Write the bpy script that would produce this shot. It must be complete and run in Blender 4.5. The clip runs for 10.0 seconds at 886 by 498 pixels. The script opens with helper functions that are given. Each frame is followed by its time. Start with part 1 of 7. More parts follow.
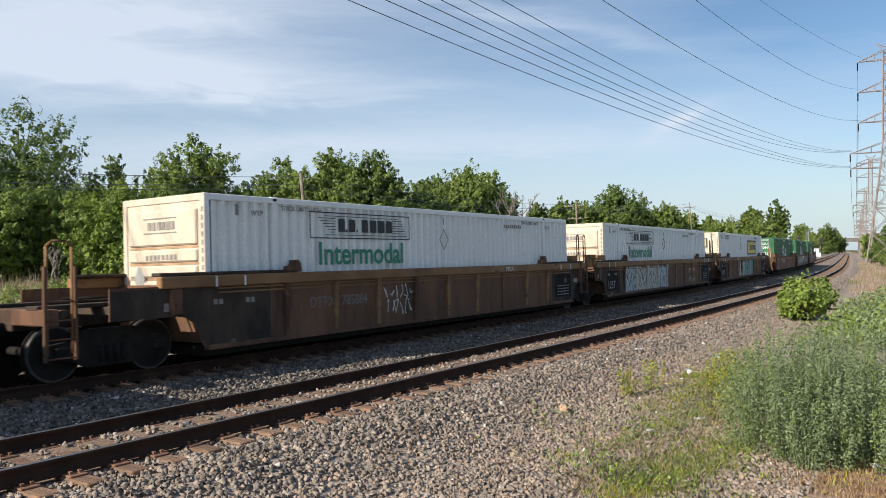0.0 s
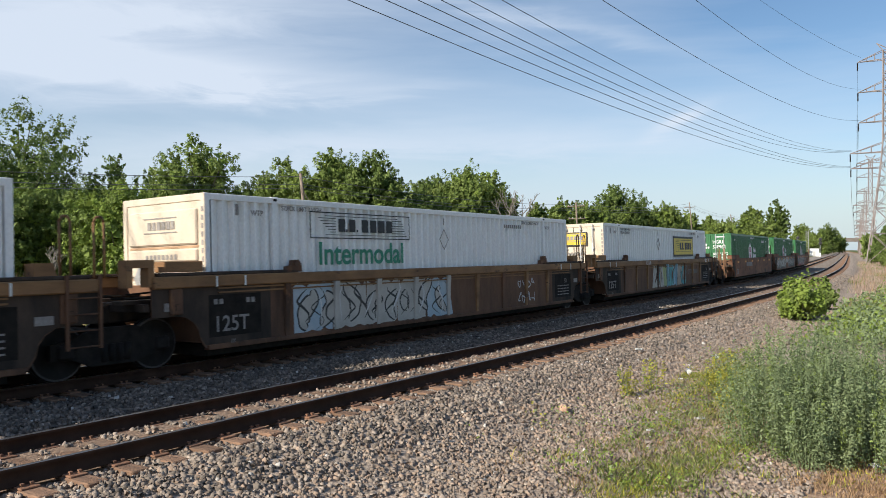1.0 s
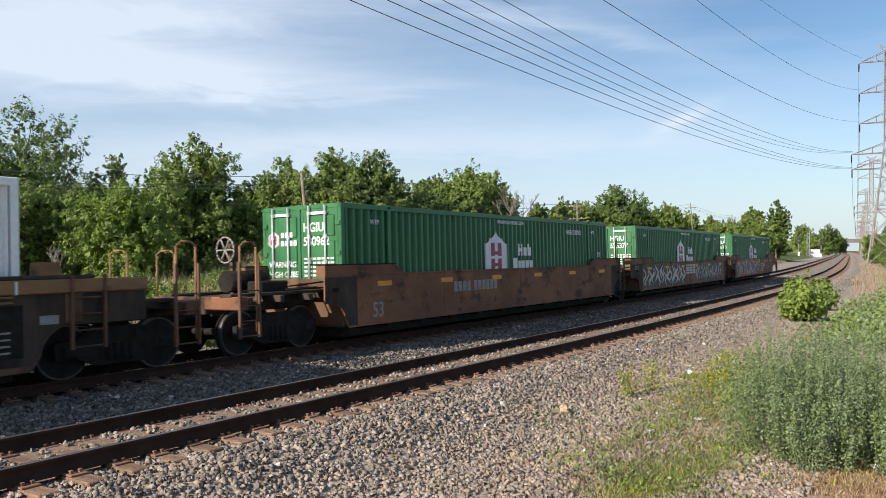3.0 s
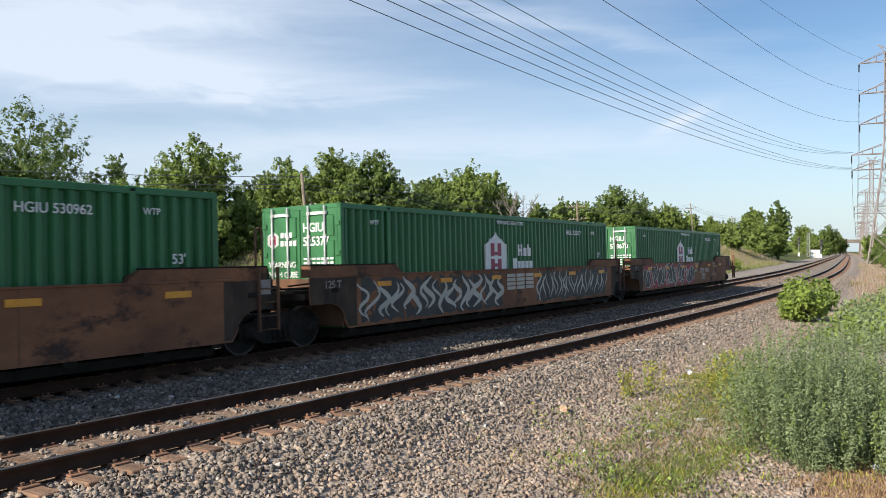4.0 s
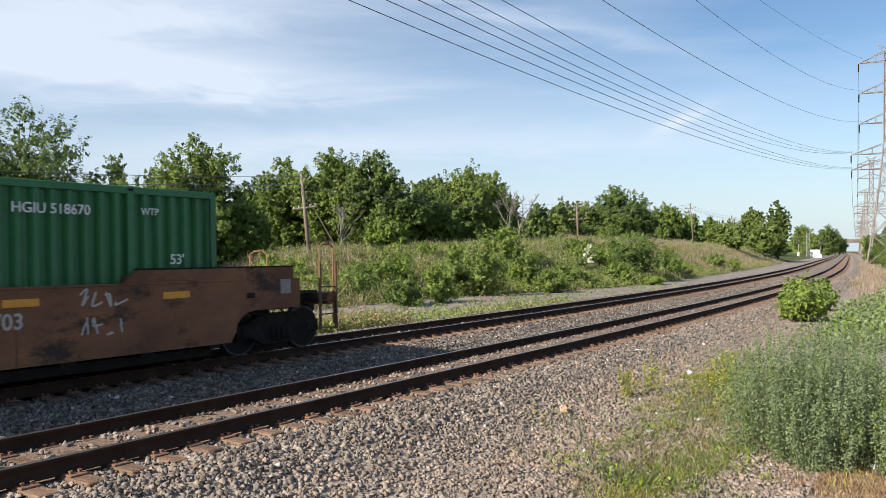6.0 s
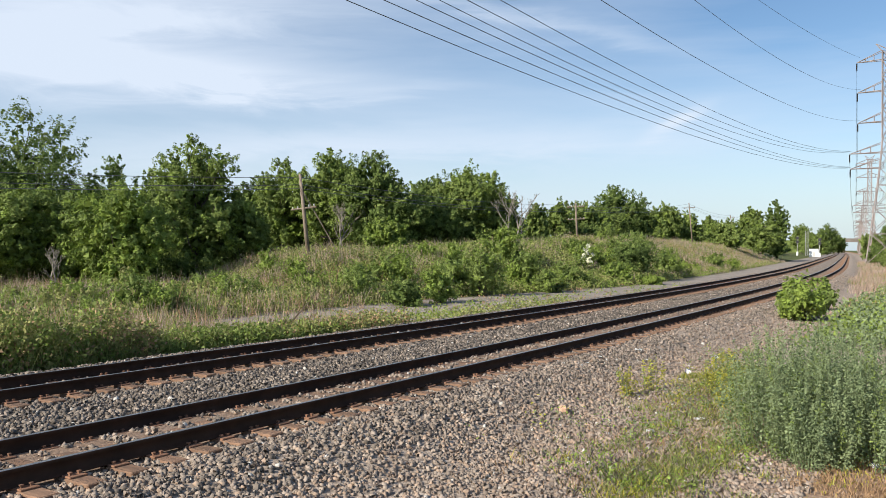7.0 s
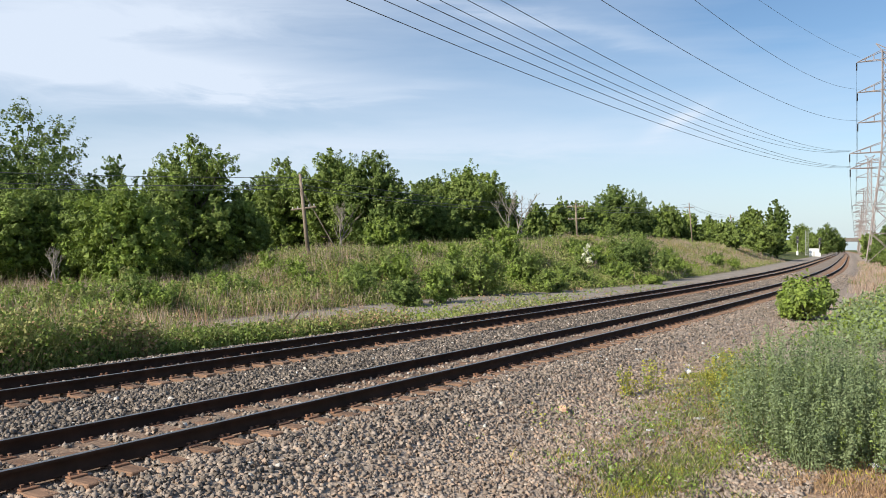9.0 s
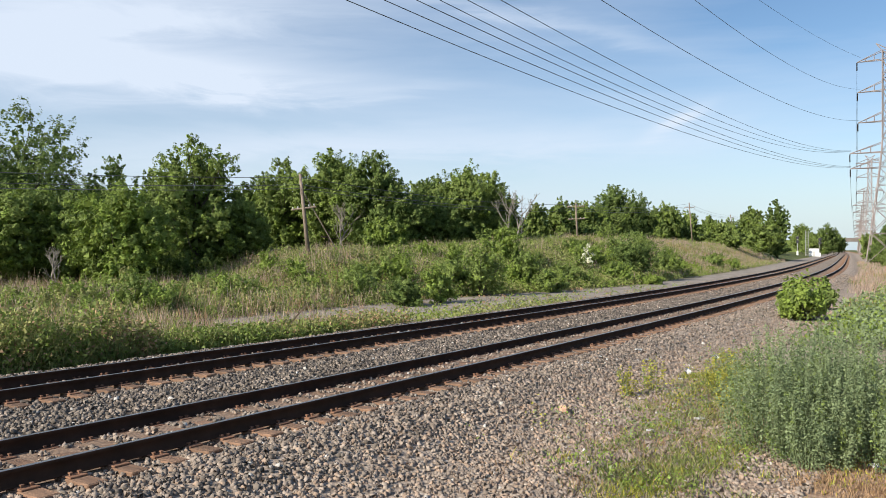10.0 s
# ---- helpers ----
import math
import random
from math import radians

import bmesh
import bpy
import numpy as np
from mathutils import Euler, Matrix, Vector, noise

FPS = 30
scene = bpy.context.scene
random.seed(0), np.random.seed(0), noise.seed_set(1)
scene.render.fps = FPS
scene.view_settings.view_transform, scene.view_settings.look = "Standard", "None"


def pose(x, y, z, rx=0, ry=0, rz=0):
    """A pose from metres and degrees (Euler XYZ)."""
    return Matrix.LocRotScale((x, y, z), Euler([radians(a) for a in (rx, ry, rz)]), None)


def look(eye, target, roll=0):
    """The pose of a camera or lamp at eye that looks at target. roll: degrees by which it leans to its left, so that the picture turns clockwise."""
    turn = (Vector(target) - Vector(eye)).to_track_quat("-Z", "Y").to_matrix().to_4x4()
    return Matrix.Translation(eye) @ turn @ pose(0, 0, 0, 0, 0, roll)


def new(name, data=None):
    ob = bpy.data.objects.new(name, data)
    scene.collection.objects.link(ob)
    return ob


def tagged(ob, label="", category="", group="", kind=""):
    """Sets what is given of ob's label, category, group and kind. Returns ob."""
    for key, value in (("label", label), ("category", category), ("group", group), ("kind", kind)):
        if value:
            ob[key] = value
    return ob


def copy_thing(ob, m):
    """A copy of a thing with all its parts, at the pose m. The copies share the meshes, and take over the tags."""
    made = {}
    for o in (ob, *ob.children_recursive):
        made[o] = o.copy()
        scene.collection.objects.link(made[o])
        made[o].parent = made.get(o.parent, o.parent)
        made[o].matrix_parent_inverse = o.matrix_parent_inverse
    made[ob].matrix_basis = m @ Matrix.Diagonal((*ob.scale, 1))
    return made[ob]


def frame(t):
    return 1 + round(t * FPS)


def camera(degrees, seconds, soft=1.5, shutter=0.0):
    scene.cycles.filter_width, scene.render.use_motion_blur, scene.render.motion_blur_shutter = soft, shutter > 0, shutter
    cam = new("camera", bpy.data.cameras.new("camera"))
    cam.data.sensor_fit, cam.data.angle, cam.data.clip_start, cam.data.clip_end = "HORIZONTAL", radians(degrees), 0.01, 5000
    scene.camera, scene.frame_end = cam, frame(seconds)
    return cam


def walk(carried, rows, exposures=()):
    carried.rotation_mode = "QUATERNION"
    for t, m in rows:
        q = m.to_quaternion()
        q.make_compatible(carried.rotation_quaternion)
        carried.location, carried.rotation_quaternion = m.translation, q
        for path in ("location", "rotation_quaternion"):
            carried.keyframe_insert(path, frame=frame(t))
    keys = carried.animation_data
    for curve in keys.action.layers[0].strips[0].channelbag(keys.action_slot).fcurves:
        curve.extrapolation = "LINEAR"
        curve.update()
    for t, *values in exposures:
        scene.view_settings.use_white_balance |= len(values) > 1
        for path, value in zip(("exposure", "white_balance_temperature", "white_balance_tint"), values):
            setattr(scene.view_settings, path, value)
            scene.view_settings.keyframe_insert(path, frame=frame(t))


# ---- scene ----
# ---------------------------------------------------------------- camera
cam = camera(59.711, 10.0, soft=0.55, shutter=0.06)
EYE_Z = 2.251


def held(pan, tilt, lean):
    """The tripod camera's pose: small wobbles in degrees."""
    return pose(0, 0, EYE_Z) @ pose(0, 0, 0, 90 - 0.052 + tilt, 0, pan) @ pose(0, 0, 0, 0, 0, 0.183 + lean)


walk(cam, [(0.0, held(0, 0.0, 0)), (1.0, held(0.0, 0.0, 0.0)), (2.5, held(0.05, -0.01, 0.08)), (4.0, held(0.06, 0.02, 0.16)),
           (5.5, held(0.06, 0.02, 0.16)), (7.0, held(-0.03, 0.04, -0.03)), (8.0, held(-0.03, 0.03, -0.07)), (10.0, held(-0.02, 0.03, -0.06))],
     exposures=[(0.0, 0.42), (1.0, 0.44), (2.5, 0.52), (4.5, 0.57), (5.5, 0.57), (7.0, 0.54), (10.0, 0.54)])

# ---------------------------------------------------------------- sky and sun
SUN_AZ, SUN_EL = 234.6, 30.0      # compass degrees from +Y towards +X, and height
world = bpy.data.worlds.new("sky")
scene.world = world
world.use_nodes = True
wn, wl = world.node_tree.nodes, world.node_tree.links
wn.clear()
sky = wn.new("ShaderNodeTexSky")
sky.sky_type, sky.sun_disc = "NISHITA", False
sky.sun_elevation, sky.sun_rotation = radians(SUN_EL), radians(SUN_AZ)
sky.air_density, sky.dust_density, sky.ozone_density = 1.0, 0.4, 2.6
tc = wn.new("ShaderNodeTexCoord")
where = wn.new("ShaderNodeSeparateXYZ")
wl.new(tc.outputs["Generated"], where.inputs["Vector"])


def calc(op, a, b=0.0, c=0.0):
    """One sum of the sky's node tree, of outputs or plain numbers."""
    node = wn.new("ShaderNodeMath")
    node.operation = op
    for slot, v in zip(node.inputs, (a, b, c)):
        if isinstance(v, (int, float)):
            slot.default_value = v
        else:
            wl.new(v, slot)
    return node.outputs["Value"]


def sky_noise(scale, stretch, turned, detail=5, rough=0.55, warp=0.4):
    mp = wn.new("ShaderNodeMapping")
    mp.inputs["Rotation"].default_value, mp.inputs["Scale"].default_value = turned, stretch
    wl.new(tc.outputs["Generated"], mp.inputs["Vector"])
    t = wn.new("ShaderNodeTexNoise")
    t.inputs["Scale"].default_value, t.inputs["Detail"].default_value = scale, detail
    t.inputs["Roughness"].default_value, t.inputs["Distortion"].default_value = rough, warp
    wl.new(mp.outputs["Vector"], t.inputs["Vector"])
    return t.outputs["Fac"]


# thin cirrus everywhere, thicker towards the west and along the horizon
cirrus = sky_noise(1.35, (1.0, 2.2, 7.0), (0, 0.1, 0.35))
wisps = sky_noise(4.0, (1.0, 1.5, 6.0), (0, -0.12, 0.2), 7, 0.62, 0.8)
veil = calc("MULTIPLY_ADD", calc("SUBTRACT", cirrus, 0.42), 1.1, calc("MULTIPLY", where.outputs["X"], -0.28))
haze = wn.new("ShaderNodeMapRange")
haze.inputs["From Min"].default_value, haze.inputs["From Max"].default_value = 0.0, 0.26
haze.inputs["To Min"].default_value, haze.inputs["To Max"].default_value = 0.5, 0.1
wl.new(where.outputs["Z"], haze.inputs["Value"])
veil = calc("MAXIMUM", calc("ADD", veil, haze.outputs["Result"]), 0.0)
# drawn-out streaks of cirrus: bearing and height of the middle, half length, half breadth, slope, density
ahead = calc("MAXIMUM", where.outputs["Y"], 0.05)
bear = calc("DIVIDE", where.outputs["X"], ahead)
lift = calc("MULTIPLY_ADD", calc("SUBTRACT", wisps, 0.5), 0.07, calc("DIVIDE", where.outputs["Z"], ahead))
for u, v, length, breadth, slope, dense in ((-0.38, 0.222, 0.26, 0.026, -0.03, 0.75), (-0.42, 0.295, 0.3, 0.06, 0.03, 0.6), (0.305, 0.168, 0.034, 0.011, 0.55, 0.5),
                                            (-0.08, 0.135, 0.42, 0.022, 0.02, 0.4), (0.12, 0.30, 0.22, 0.012, -0.22, 0.22), (-0.1, 0.2, 0.12, 0.01, 0.1, 0.18)):
    du = calc("SUBTRACT", bear, u)
    dv = calc("SUBTRACT", calc("SUBTRACT", lift, v), calc("MULTIPLY", du, slope))
    gone = calc("ADD", calc("POWER", calc("DIVIDE", du, length), 2.0), calc("POWER", calc("DIVIDE", dv, breadth), 2.0))
    streak = calc("MULTIPLY", calc("POWER", 2.718, calc("MULTIPLY", gone, -1.0)), calc("MULTIPLY", calc("MULTIPLY", wisps, 2.0), dense))
    veil = calc("ADD", veil, calc("MULTIPLY", streak, calc("GREATER_THAN", where.outputs["Y"], 0.2)))
veil = calc("MINIMUM", veil, 0.92)
vivid = wn.new("ShaderNodeHueSaturation")
vivid.inputs["Saturation"].default_value, vivid.inputs["Value"].default_value = 1.08, 1.12
wl.new(sky.outputs["Color"], vivid.inputs["Color"])
blend = wn.new("ShaderNodeMixRGB")
blend.inputs["Color2"].default_value = (6.7, 7.5, 8.7, 1)
wl.new(veil, blend.inputs["Fac"])
wl.new(vivid.outputs["Color"], blend.inputs["Color1"])
near_ground = wn.new("ShaderNodeMapRange")      # bluish haze low down
near_ground.inputs["From Min"].default_value, near_ground.inputs["From Max"].default_value = -0.02, 0.13
near_ground.inputs["To Min"].default_value, near_ground.inputs["To Max"].default_value = 0.85, 0.0
wl.new(where.outputs["Z"], near_ground.inputs["Value"])
hazy = wn.new("ShaderNodeMixRGB")
hazy.inputs["Color2"].default_value = (5.0, 6.3, 7.2, 1)
wl.new(near_ground.outputs["Result"], hazy.inputs["Fac"])
wl.new(blend.outputs["Color"], hazy.inputs["Color1"])
bg = wn.new("ShaderNodeBackground")
bg.inputs["Strength"].default_value = 0.08
wout = wn.new("ShaderNodeOutputWorld")
wl.new(hazy.outputs["Color"], bg.inputs["Color"])
wl.new(bg.outputs["Background"], wout.inputs["Surface"])
sun = new("sun", bpy.data.lights.new("sun", "SUN"))
sun.data.energy, sun.data.angle, sun.data.color = 5.0, radians(0.6), (1.0, 0.92, 0.78)
sa, se = radians(SUN_AZ), radians(SUN_EL)
sun.matrix_world = look((0, 0, 0), (-math.sin(sa) * math.cos(se), -math.cos(sa) * math.cos(se), -math.sin(se)))


# ---------------------------------------------------------------- materials
def material(name, c1, c2, scale=4.0, rough=0.8, bump=0.3, metal=0.0, fine=60.0, spots=None, spot_at=0.62, stretch=(1, 1, 1), island=0.0,
             shared=False, depth=0.02, spec=0.5, leaf=0.0):
    """Two-scale procedural surface: a broad mottle between c1 and c2, fine grain with relief, optional third colour in patches."""
    m = bpy.data.materials.new(name)
    m.use_nodes = True
    n, l = m.node_tree.nodes, m.node_tree.links
    b = n["Principled BSDF"]
    b.inputs["Roughness"].default_value, b.inputs["Metallic"].default_value = rough, metal
    b.inputs["Specular IOR Level"].default_value = spec
    co = n.new("ShaderNodeTexCoord")
    mp = n.new("ShaderNodeMapping")
    mp.inputs["Scale"].default_value = stretch
    l.new(co.outputs["Object"], mp.inputs["Vector"])
    broad = n.new("ShaderNodeTexNoise")
    broad.inputs["Scale"].default_value, broad.inputs["Detail"].default_value, broad.inputs["Roughness"].default_value = scale, 6, 0.62
    l.new(mp.outputs["Vector"], broad.inputs["Vector"])
    ramp = n.new("ShaderNodeValToRGB")
    ramp.color_ramp.elements[0].position, ramp.color_ramp.elements[1].position = 0.32, 0.68
    ramp.color_ramp.elements[0].color, ramp.color_ramp.elements[1].color = (*c1, 1), (*c2, 1)
    l.new(broad.outputs["Fac"], ramp.inputs["Fac"])
    col = ramp.outputs["Color"]
    grain = n.new("ShaderNodeTexNoise")
    grain.inputs["Scale"].default_value, grain.inputs["Detail"].default_value = fine, 3
    l.new(mp.outputs["Vector"], grain.inputs["Vector"])
    if spots:
        pick = n.new("ShaderNodeTexNoise")
        pick.inputs["Scale"].default_value, pick.inputs["Detail"].default_value = scale * 2.3, 8
        pick.inputs["Roughness"].default_value = 0.7
        l.new(mp.outputs["Vector"], pick.inputs["Vector"])
        edge = n.new("ShaderNodeValToRGB")
        edge.color_ramp.elements[0].position, edge.color_ramp.elements[1].position = spot_at, spot_at + 0.1
        l.new(pick.outputs["Fac"], edge.inputs["Fac"])
        mix = n.new("ShaderNodeMixRGB")
        mix.inputs["Color2"].default_value = (*spots, 1)
        l.new(edge.outputs["Color"], mix.inputs["Fac"])
        l.new(col, mix.inputs["Color1"])
        col = mix.outputs["Color"]
    hsv = n.new("ShaderNodeHueSaturation")
    l.new(col, hsv.inputs["Color"])
    span = n.new("ShaderNodeMapRange")
    span.inputs["To Min"].default_value, span.inputs["To Max"].default_value = 0.8, 1.2
    l.new(grain.outputs["Fac"], span.inputs["Value"])
    value = span.outputs["Result"]
    if island or shared:
        geo = n.new("ShaderNodeObjectInfo" if shared else "ShaderNodeNewGeometry")
        amp = n.new("ShaderNodeMapRange")
        amp.inputs["To Min"].default_value, amp.inputs["To Max"].default_value = 1 - (island or 0.2), 1 + (island or 0.2)
        l.new(geo.outputs["Random" if shared else "Random Per Island"], amp.inputs["Value"])
        times = n.new("ShaderNodeMath")
        times.operation = "MULTIPLY"
        l.new(value, times.inputs[0])
        l.new(amp.outputs["Result"], times.inputs[1])
        value = times.outputs["Value"]
    l.new(value, hsv.inputs["Value"])
    l.new(hsv.outputs["Color"], b.inputs["Base Color"])
    if bump:
        bp = n.new("ShaderNodeBump")
        bp.inputs["Strength"].default_value, bp.inputs["Distance"].default_value = bump, depth
        l.new(grain.outputs["Fac"], bp.inputs["Height"])
        l.new(bp.outputs["Normal"], b.inputs["Normal"])
    if leaf:
        tr = n.new("ShaderNodeBsdfTranslucent")
        l.new(hsv.outputs["Color"], tr.inputs["Color"])
        ms = n.new("ShaderNodeMixShader")
        ms.inputs["Fac"].default_value = leaf
        l.new(b.outputs["BSDF"], ms.inputs[1])
        l.new(tr.outputs["BSDF"], ms.inputs[2])
        l.new(ms.outputs["Shader"], n["Material Output"].inputs["Surface"])
    return m


M = {}
M["rail"] = material("rail_steel_rusted", (0.034, 0.02, 0.014), (0.066, 0.036, 0.024), 3, 0.85, 0.3, 0.0, 90, spec=0.12)
M["rail_head"] = material("rail_head_worn", (0.30, 0.29, 0.28), (0.42, 0.41, 0.40), 2, 0.32, 0.05, 0.9, 50)
M["tie"] = material("tie_wood_creosoted", (0.14, 0.082, 0.054), (0.27, 0.16, 0.1), 2.5, 0.9, 0.6, 0, 40, stretch=(6, 1, 1), shared=True)
M["plate"] = material("tie_plate_rust", (0.15, 0.075, 0.045), (0.26, 0.135, 0.08), 8, 0.85, 0.4, 0, 80, shared=True)
M["stone"] = material("ballast_stone", (0.215, 0.176, 0.147), (0.35, 0.29, 0.243), 2.2, 0.95, 0.4, 0, 40, spots=(0.3, 0.21, 0.155), spot_at=0.66, island=0.24, spec=0.15)
M["chassis"] = material("car_paint_brown_dirty", (0.075, 0.043, 0.029), (0.195, 0.1, 0.058), 1.1, 0.75, 0.15, 0, 45, spots=(0.22, 0.105, 0.05), spot_at=0.6, stretch=(1.6, 1, 0.5), spec=0.25)
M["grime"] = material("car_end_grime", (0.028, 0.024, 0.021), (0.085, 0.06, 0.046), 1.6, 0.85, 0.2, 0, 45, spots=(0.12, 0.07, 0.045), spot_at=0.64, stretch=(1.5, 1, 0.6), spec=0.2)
M["groove_tan"] = material("groove_tan_strip", (0.35, 0.2, 0.11), (0.5, 0.33, 0.2), 3, 0.8, 0.1)
M["chassis_tan"] = material("car_paint_tan_worn", (0.16, 0.085, 0.042), (0.33, 0.18, 0.08), 1.0, 0.7, 0.12, 0, 50, spots=(0.06, 0.036, 0.028), spot_at=0.58, stretch=(0.7, 1, 2), spec=0.3)
M["chassis_red"] = material("car_paint_red_brown", (0.125, 0.058, 0.036), (0.28, 0.126, 0.063), 0.7, 0.75, 0.12, 0, 45, spots=(0.06, 0.036, 0.029), spot_at=0.54, stretch=(0.8, 1, 1.1), spec=0.25)
M["under"] = material("running_gear_grime", (0.012, 0.0105, 0.0095), (0.03, 0.025, 0.021), 5, 0.85, 0.3, 0, 60, spec=0.15)
M["wheel"] = material("wheel_steel", (0.011, 0.009, 0.008), (0.024, 0.02, 0.018), 5, 0.75, 0.1, 0, 60, spec=0.2)
M["tread"] = material("wheel_tread_polished", (0.05, 0.045, 0.042), (0.09, 0.082, 0.078), 5, 0.5, 0.02, 0.5, 60)
M["white"] = material("container_white_paint", (0.84, 0.83, 0.81), (0.89, 0.88, 0.855), 1.2, 0.45, 0.06, 0, 40, spots=(0.66, 0.63, 0.59), spot_at=0.68, stretch=(1, 1, 0.35))
M["cream"] = material("container_end_paint", (0.6, 0.5, 0.39), (0.68, 0.58, 0.46), 1.5, 0.5, 0.06, 0, 40, spots=(0.5, 0.36, 0.26), spot_at=0.7, stretch=(1, 1, 0.5))
M["green"] = material("container_green_paint", (0.023, 0.122, 0.041), (0.032, 0.166, 0.058), 1.0, 0.45, 0.06, 0, 40, spots=(0.03, 0.095, 0.06), spot_at=0.66, stretch=(1, 1, 0.35))
M["black"] = material("lettering_black", (0.02, 0.02, 0.022), (0.035, 0.035, 0.035), 6, 0.6, 0)
M["letter_green"] = material("lettering_green", (0.01, 0.19, 0.11), (0.014, 0.23, 0.135), 6, 0.5, 0)
M["letter_white"] = material("lettering_white", (0.66, 0.67, 0.66), (0.76, 0.77, 0.76), 6, 0.55, 0)
M["letter_grey"] = material("lettering_grey_worn", (0.2, 0.18, 0.165), (0.34, 0.31, 0.29), 12, 0.7, 0)
M["letter_faded"] = material("lettering_faded", (0.13, 0.115, 0.1), (0.22, 0.2, 0.18), 12, 0.8, 0)
M["yellow"] = material("yellow_panel", (0.62, 0.44, 0.03), (0.72, 0.53, 0.05), 2, 0.5, 0)
M["orange"] = material("orange_marker", (0.6, 0.24, 0.02), (0.72, 0.33, 0.03), 5, 0.5, 0)
M["maroon"] = material("maroon_panel", (0.27, 0.02, 0.06), (0.33, 0.03, 0.08), 4, 0.5, 0)
M["spray_white"] = material("spray_paint_white", (0.5, 0.5, 0.5), (0.66, 0.66, 0.65), 3, 0.6, 0.05)
M["spray_silver"] = material("spray_paint_silver", (0.37, 0.345, 0.31), (0.5, 0.47, 0.425), 2, 0.5, 0.05)
M["spray_black"] = material("spray_paint_black", (0.02, 0.02, 0.022), (0.045, 0.042, 0.04), 3, 0.6, 0.05)
M["spray_pale_blue"] = material("spray_paint_pale_blue", (0.3, 0.42, 0.5), (0.46, 0.5, 0.53), 1.5, 0.6, 0.05)
M["spray_tan"] = material("spray_paint_tan", (0.3, 0.24, 0.18), (0.4, 0.33, 0.25), 2, 0.6, 0.05)
M["spray_teal"] = material("spray_paint_teal", (0.03, 0.2, 0.22), (0.12, 0.42, 0.42), 1.4, 0.6, 0.05)
M["spray_blue"] = material("spray_paint_light_blue", (0.2, 0.36, 0.46), (0.34, 0.5, 0.58), 2, 0.6, 0.05)
M["spray_red"] = material("spray_paint_red", (0.26, 0.018, 0.03), (0.36, 0.03, 0.05), 2, 0.6, 0.05)
M["spray_lime"] = material("spray_paint_lime", (0.3, 0.36, 0.16), (0.42, 0.45, 0.2), 2, 0.6, 0.05)
M["wood"] = material("pole_wood_weathered", (0.15, 0.115, 0.085), (0.27, 0.22, 0.175), 1.5, 0.9, 0.4, 0, 30, stretch=(4, 4, 0.6))
M["bark"] = material("tree_bark", (0.06, 0.05, 0.04), (0.13, 0.11, 0.09), 3, 0.95, 0.6, 0, 14, stretch=(3, 3, 0.7))
M["dead"] = material("dead_branch_bark", (0.16, 0.14, 0.12), (0.28, 0.25, 0.215), 3, 0.9, 0.4, 0, 20)
M["steel"] = material("pylon_steel_weathered", (0.2, 0.165, 0.16), (0.33, 0.285, 0.275), 0.6, 0.7, 0.1, 0, 5)
M["galv"] = material("galvanised_grey_steel", (0.4, 0.4, 0.4), (0.55, 0.55, 0.55), 1.0, 0.5, 0.05, 0.4, 20)
M["cable"] = material("cable_aluminium", (0.09, 0.09, 0.1), (0.15, 0.15, 0.16), 1.0, 0.6, 0)
M["concrete"] = material("bridge_concrete", (0.11, 0.092, 0.08), (0.19, 0.165, 0.15), 0.4, 0.85, 0.2, 0, 6)
M["signal"] = material("signal_black", (0.02, 0.02, 0.02), (0.04, 0.04, 0.04), 4, 0.6, 0)
M["cabinet"] = material("cabinet_white", (0.7, 0.71, 0.72), (0.8, 0.8, 0.8), 1.5, 0.5, 0.03)
LEAVES = {
    "dark": material("leaf_dark_green", (0.096, 0.144, 0.04), (0.158, 0.218, 0.062), 0.7, 0.6, 0, 0, 4, island=0.35, leaf=0.3, spec=0.15),
    "mid": material("leaf_mid_green", (0.148, 0.203, 0.055), (0.235, 0.3, 0.088), 0.7, 0.6, 0, 0, 4, island=0.35, leaf=0.3, spec=0.15),
    "light": material("leaf_light_green", (0.175, 0.245, 0.05), (0.265, 0.345, 0.078), 0.7, 0.6, 0, 0, 4, island=0.35, leaf=0.3, spec=0.15),
    "sage": material("leaf_sage_green", (0.175, 0.23, 0.115), (0.255, 0.31, 0.16), 1.2, 0.65, 0, 0, 4, island=0.3, leaf=0.28, spec=0.2),
    "olive": material("leaf_olive_green", (0.235, 0.25, 0.09), (0.35, 0.35, 0.14), 0.6, 0.65, 0, 0, 4, island=0.35, leaf=0.3, spec=0.15),
    "bright": material("leaf_bright_green", (0.2, 0.28, 0.05), (0.3, 0.38, 0.08), 1.2, 0.55, 0, 0, 4, island=0.3, leaf=0.35, spec=0.3),
    "yellow": material("weed_yellow_green", (0.28, 0.29, 0.045), (0.46, 0.42, 0.07), 2, 0.6, 0, 0, 4, island=0.3, leaf=0.3, spec=0.3),
    "grass": material("grass_green", (0.14, 0.19, 0.05), (0.24, 0.29, 0.085), 0.35, 0.65, 0, 0, 3, island=0.35, leaf=0.3, spec=0.3),
    "straw": material("dry_grass_straw", (0.30, 0.19, 0.11), (0.44, 0.30, 0.18), 0.35, 0.75, 0, 0, 3, island=0.3, leaf=0.25, spec=0.2),
    "reed": material("dry_grass_pinkish", (0.36, 0.272, 0.218), (0.47, 0.365, 0.3), 0.3, 0.75, 0, 0, 3, island=0.3, leaf=0.25, spec=0.2),
    "bloom": material("blossom_white", (0.6, 0.6, 0.45), (0.75, 0.75, 0.6), 3, 0.6, 0, 0, 4, island=0.2, leaf=0.2),
}

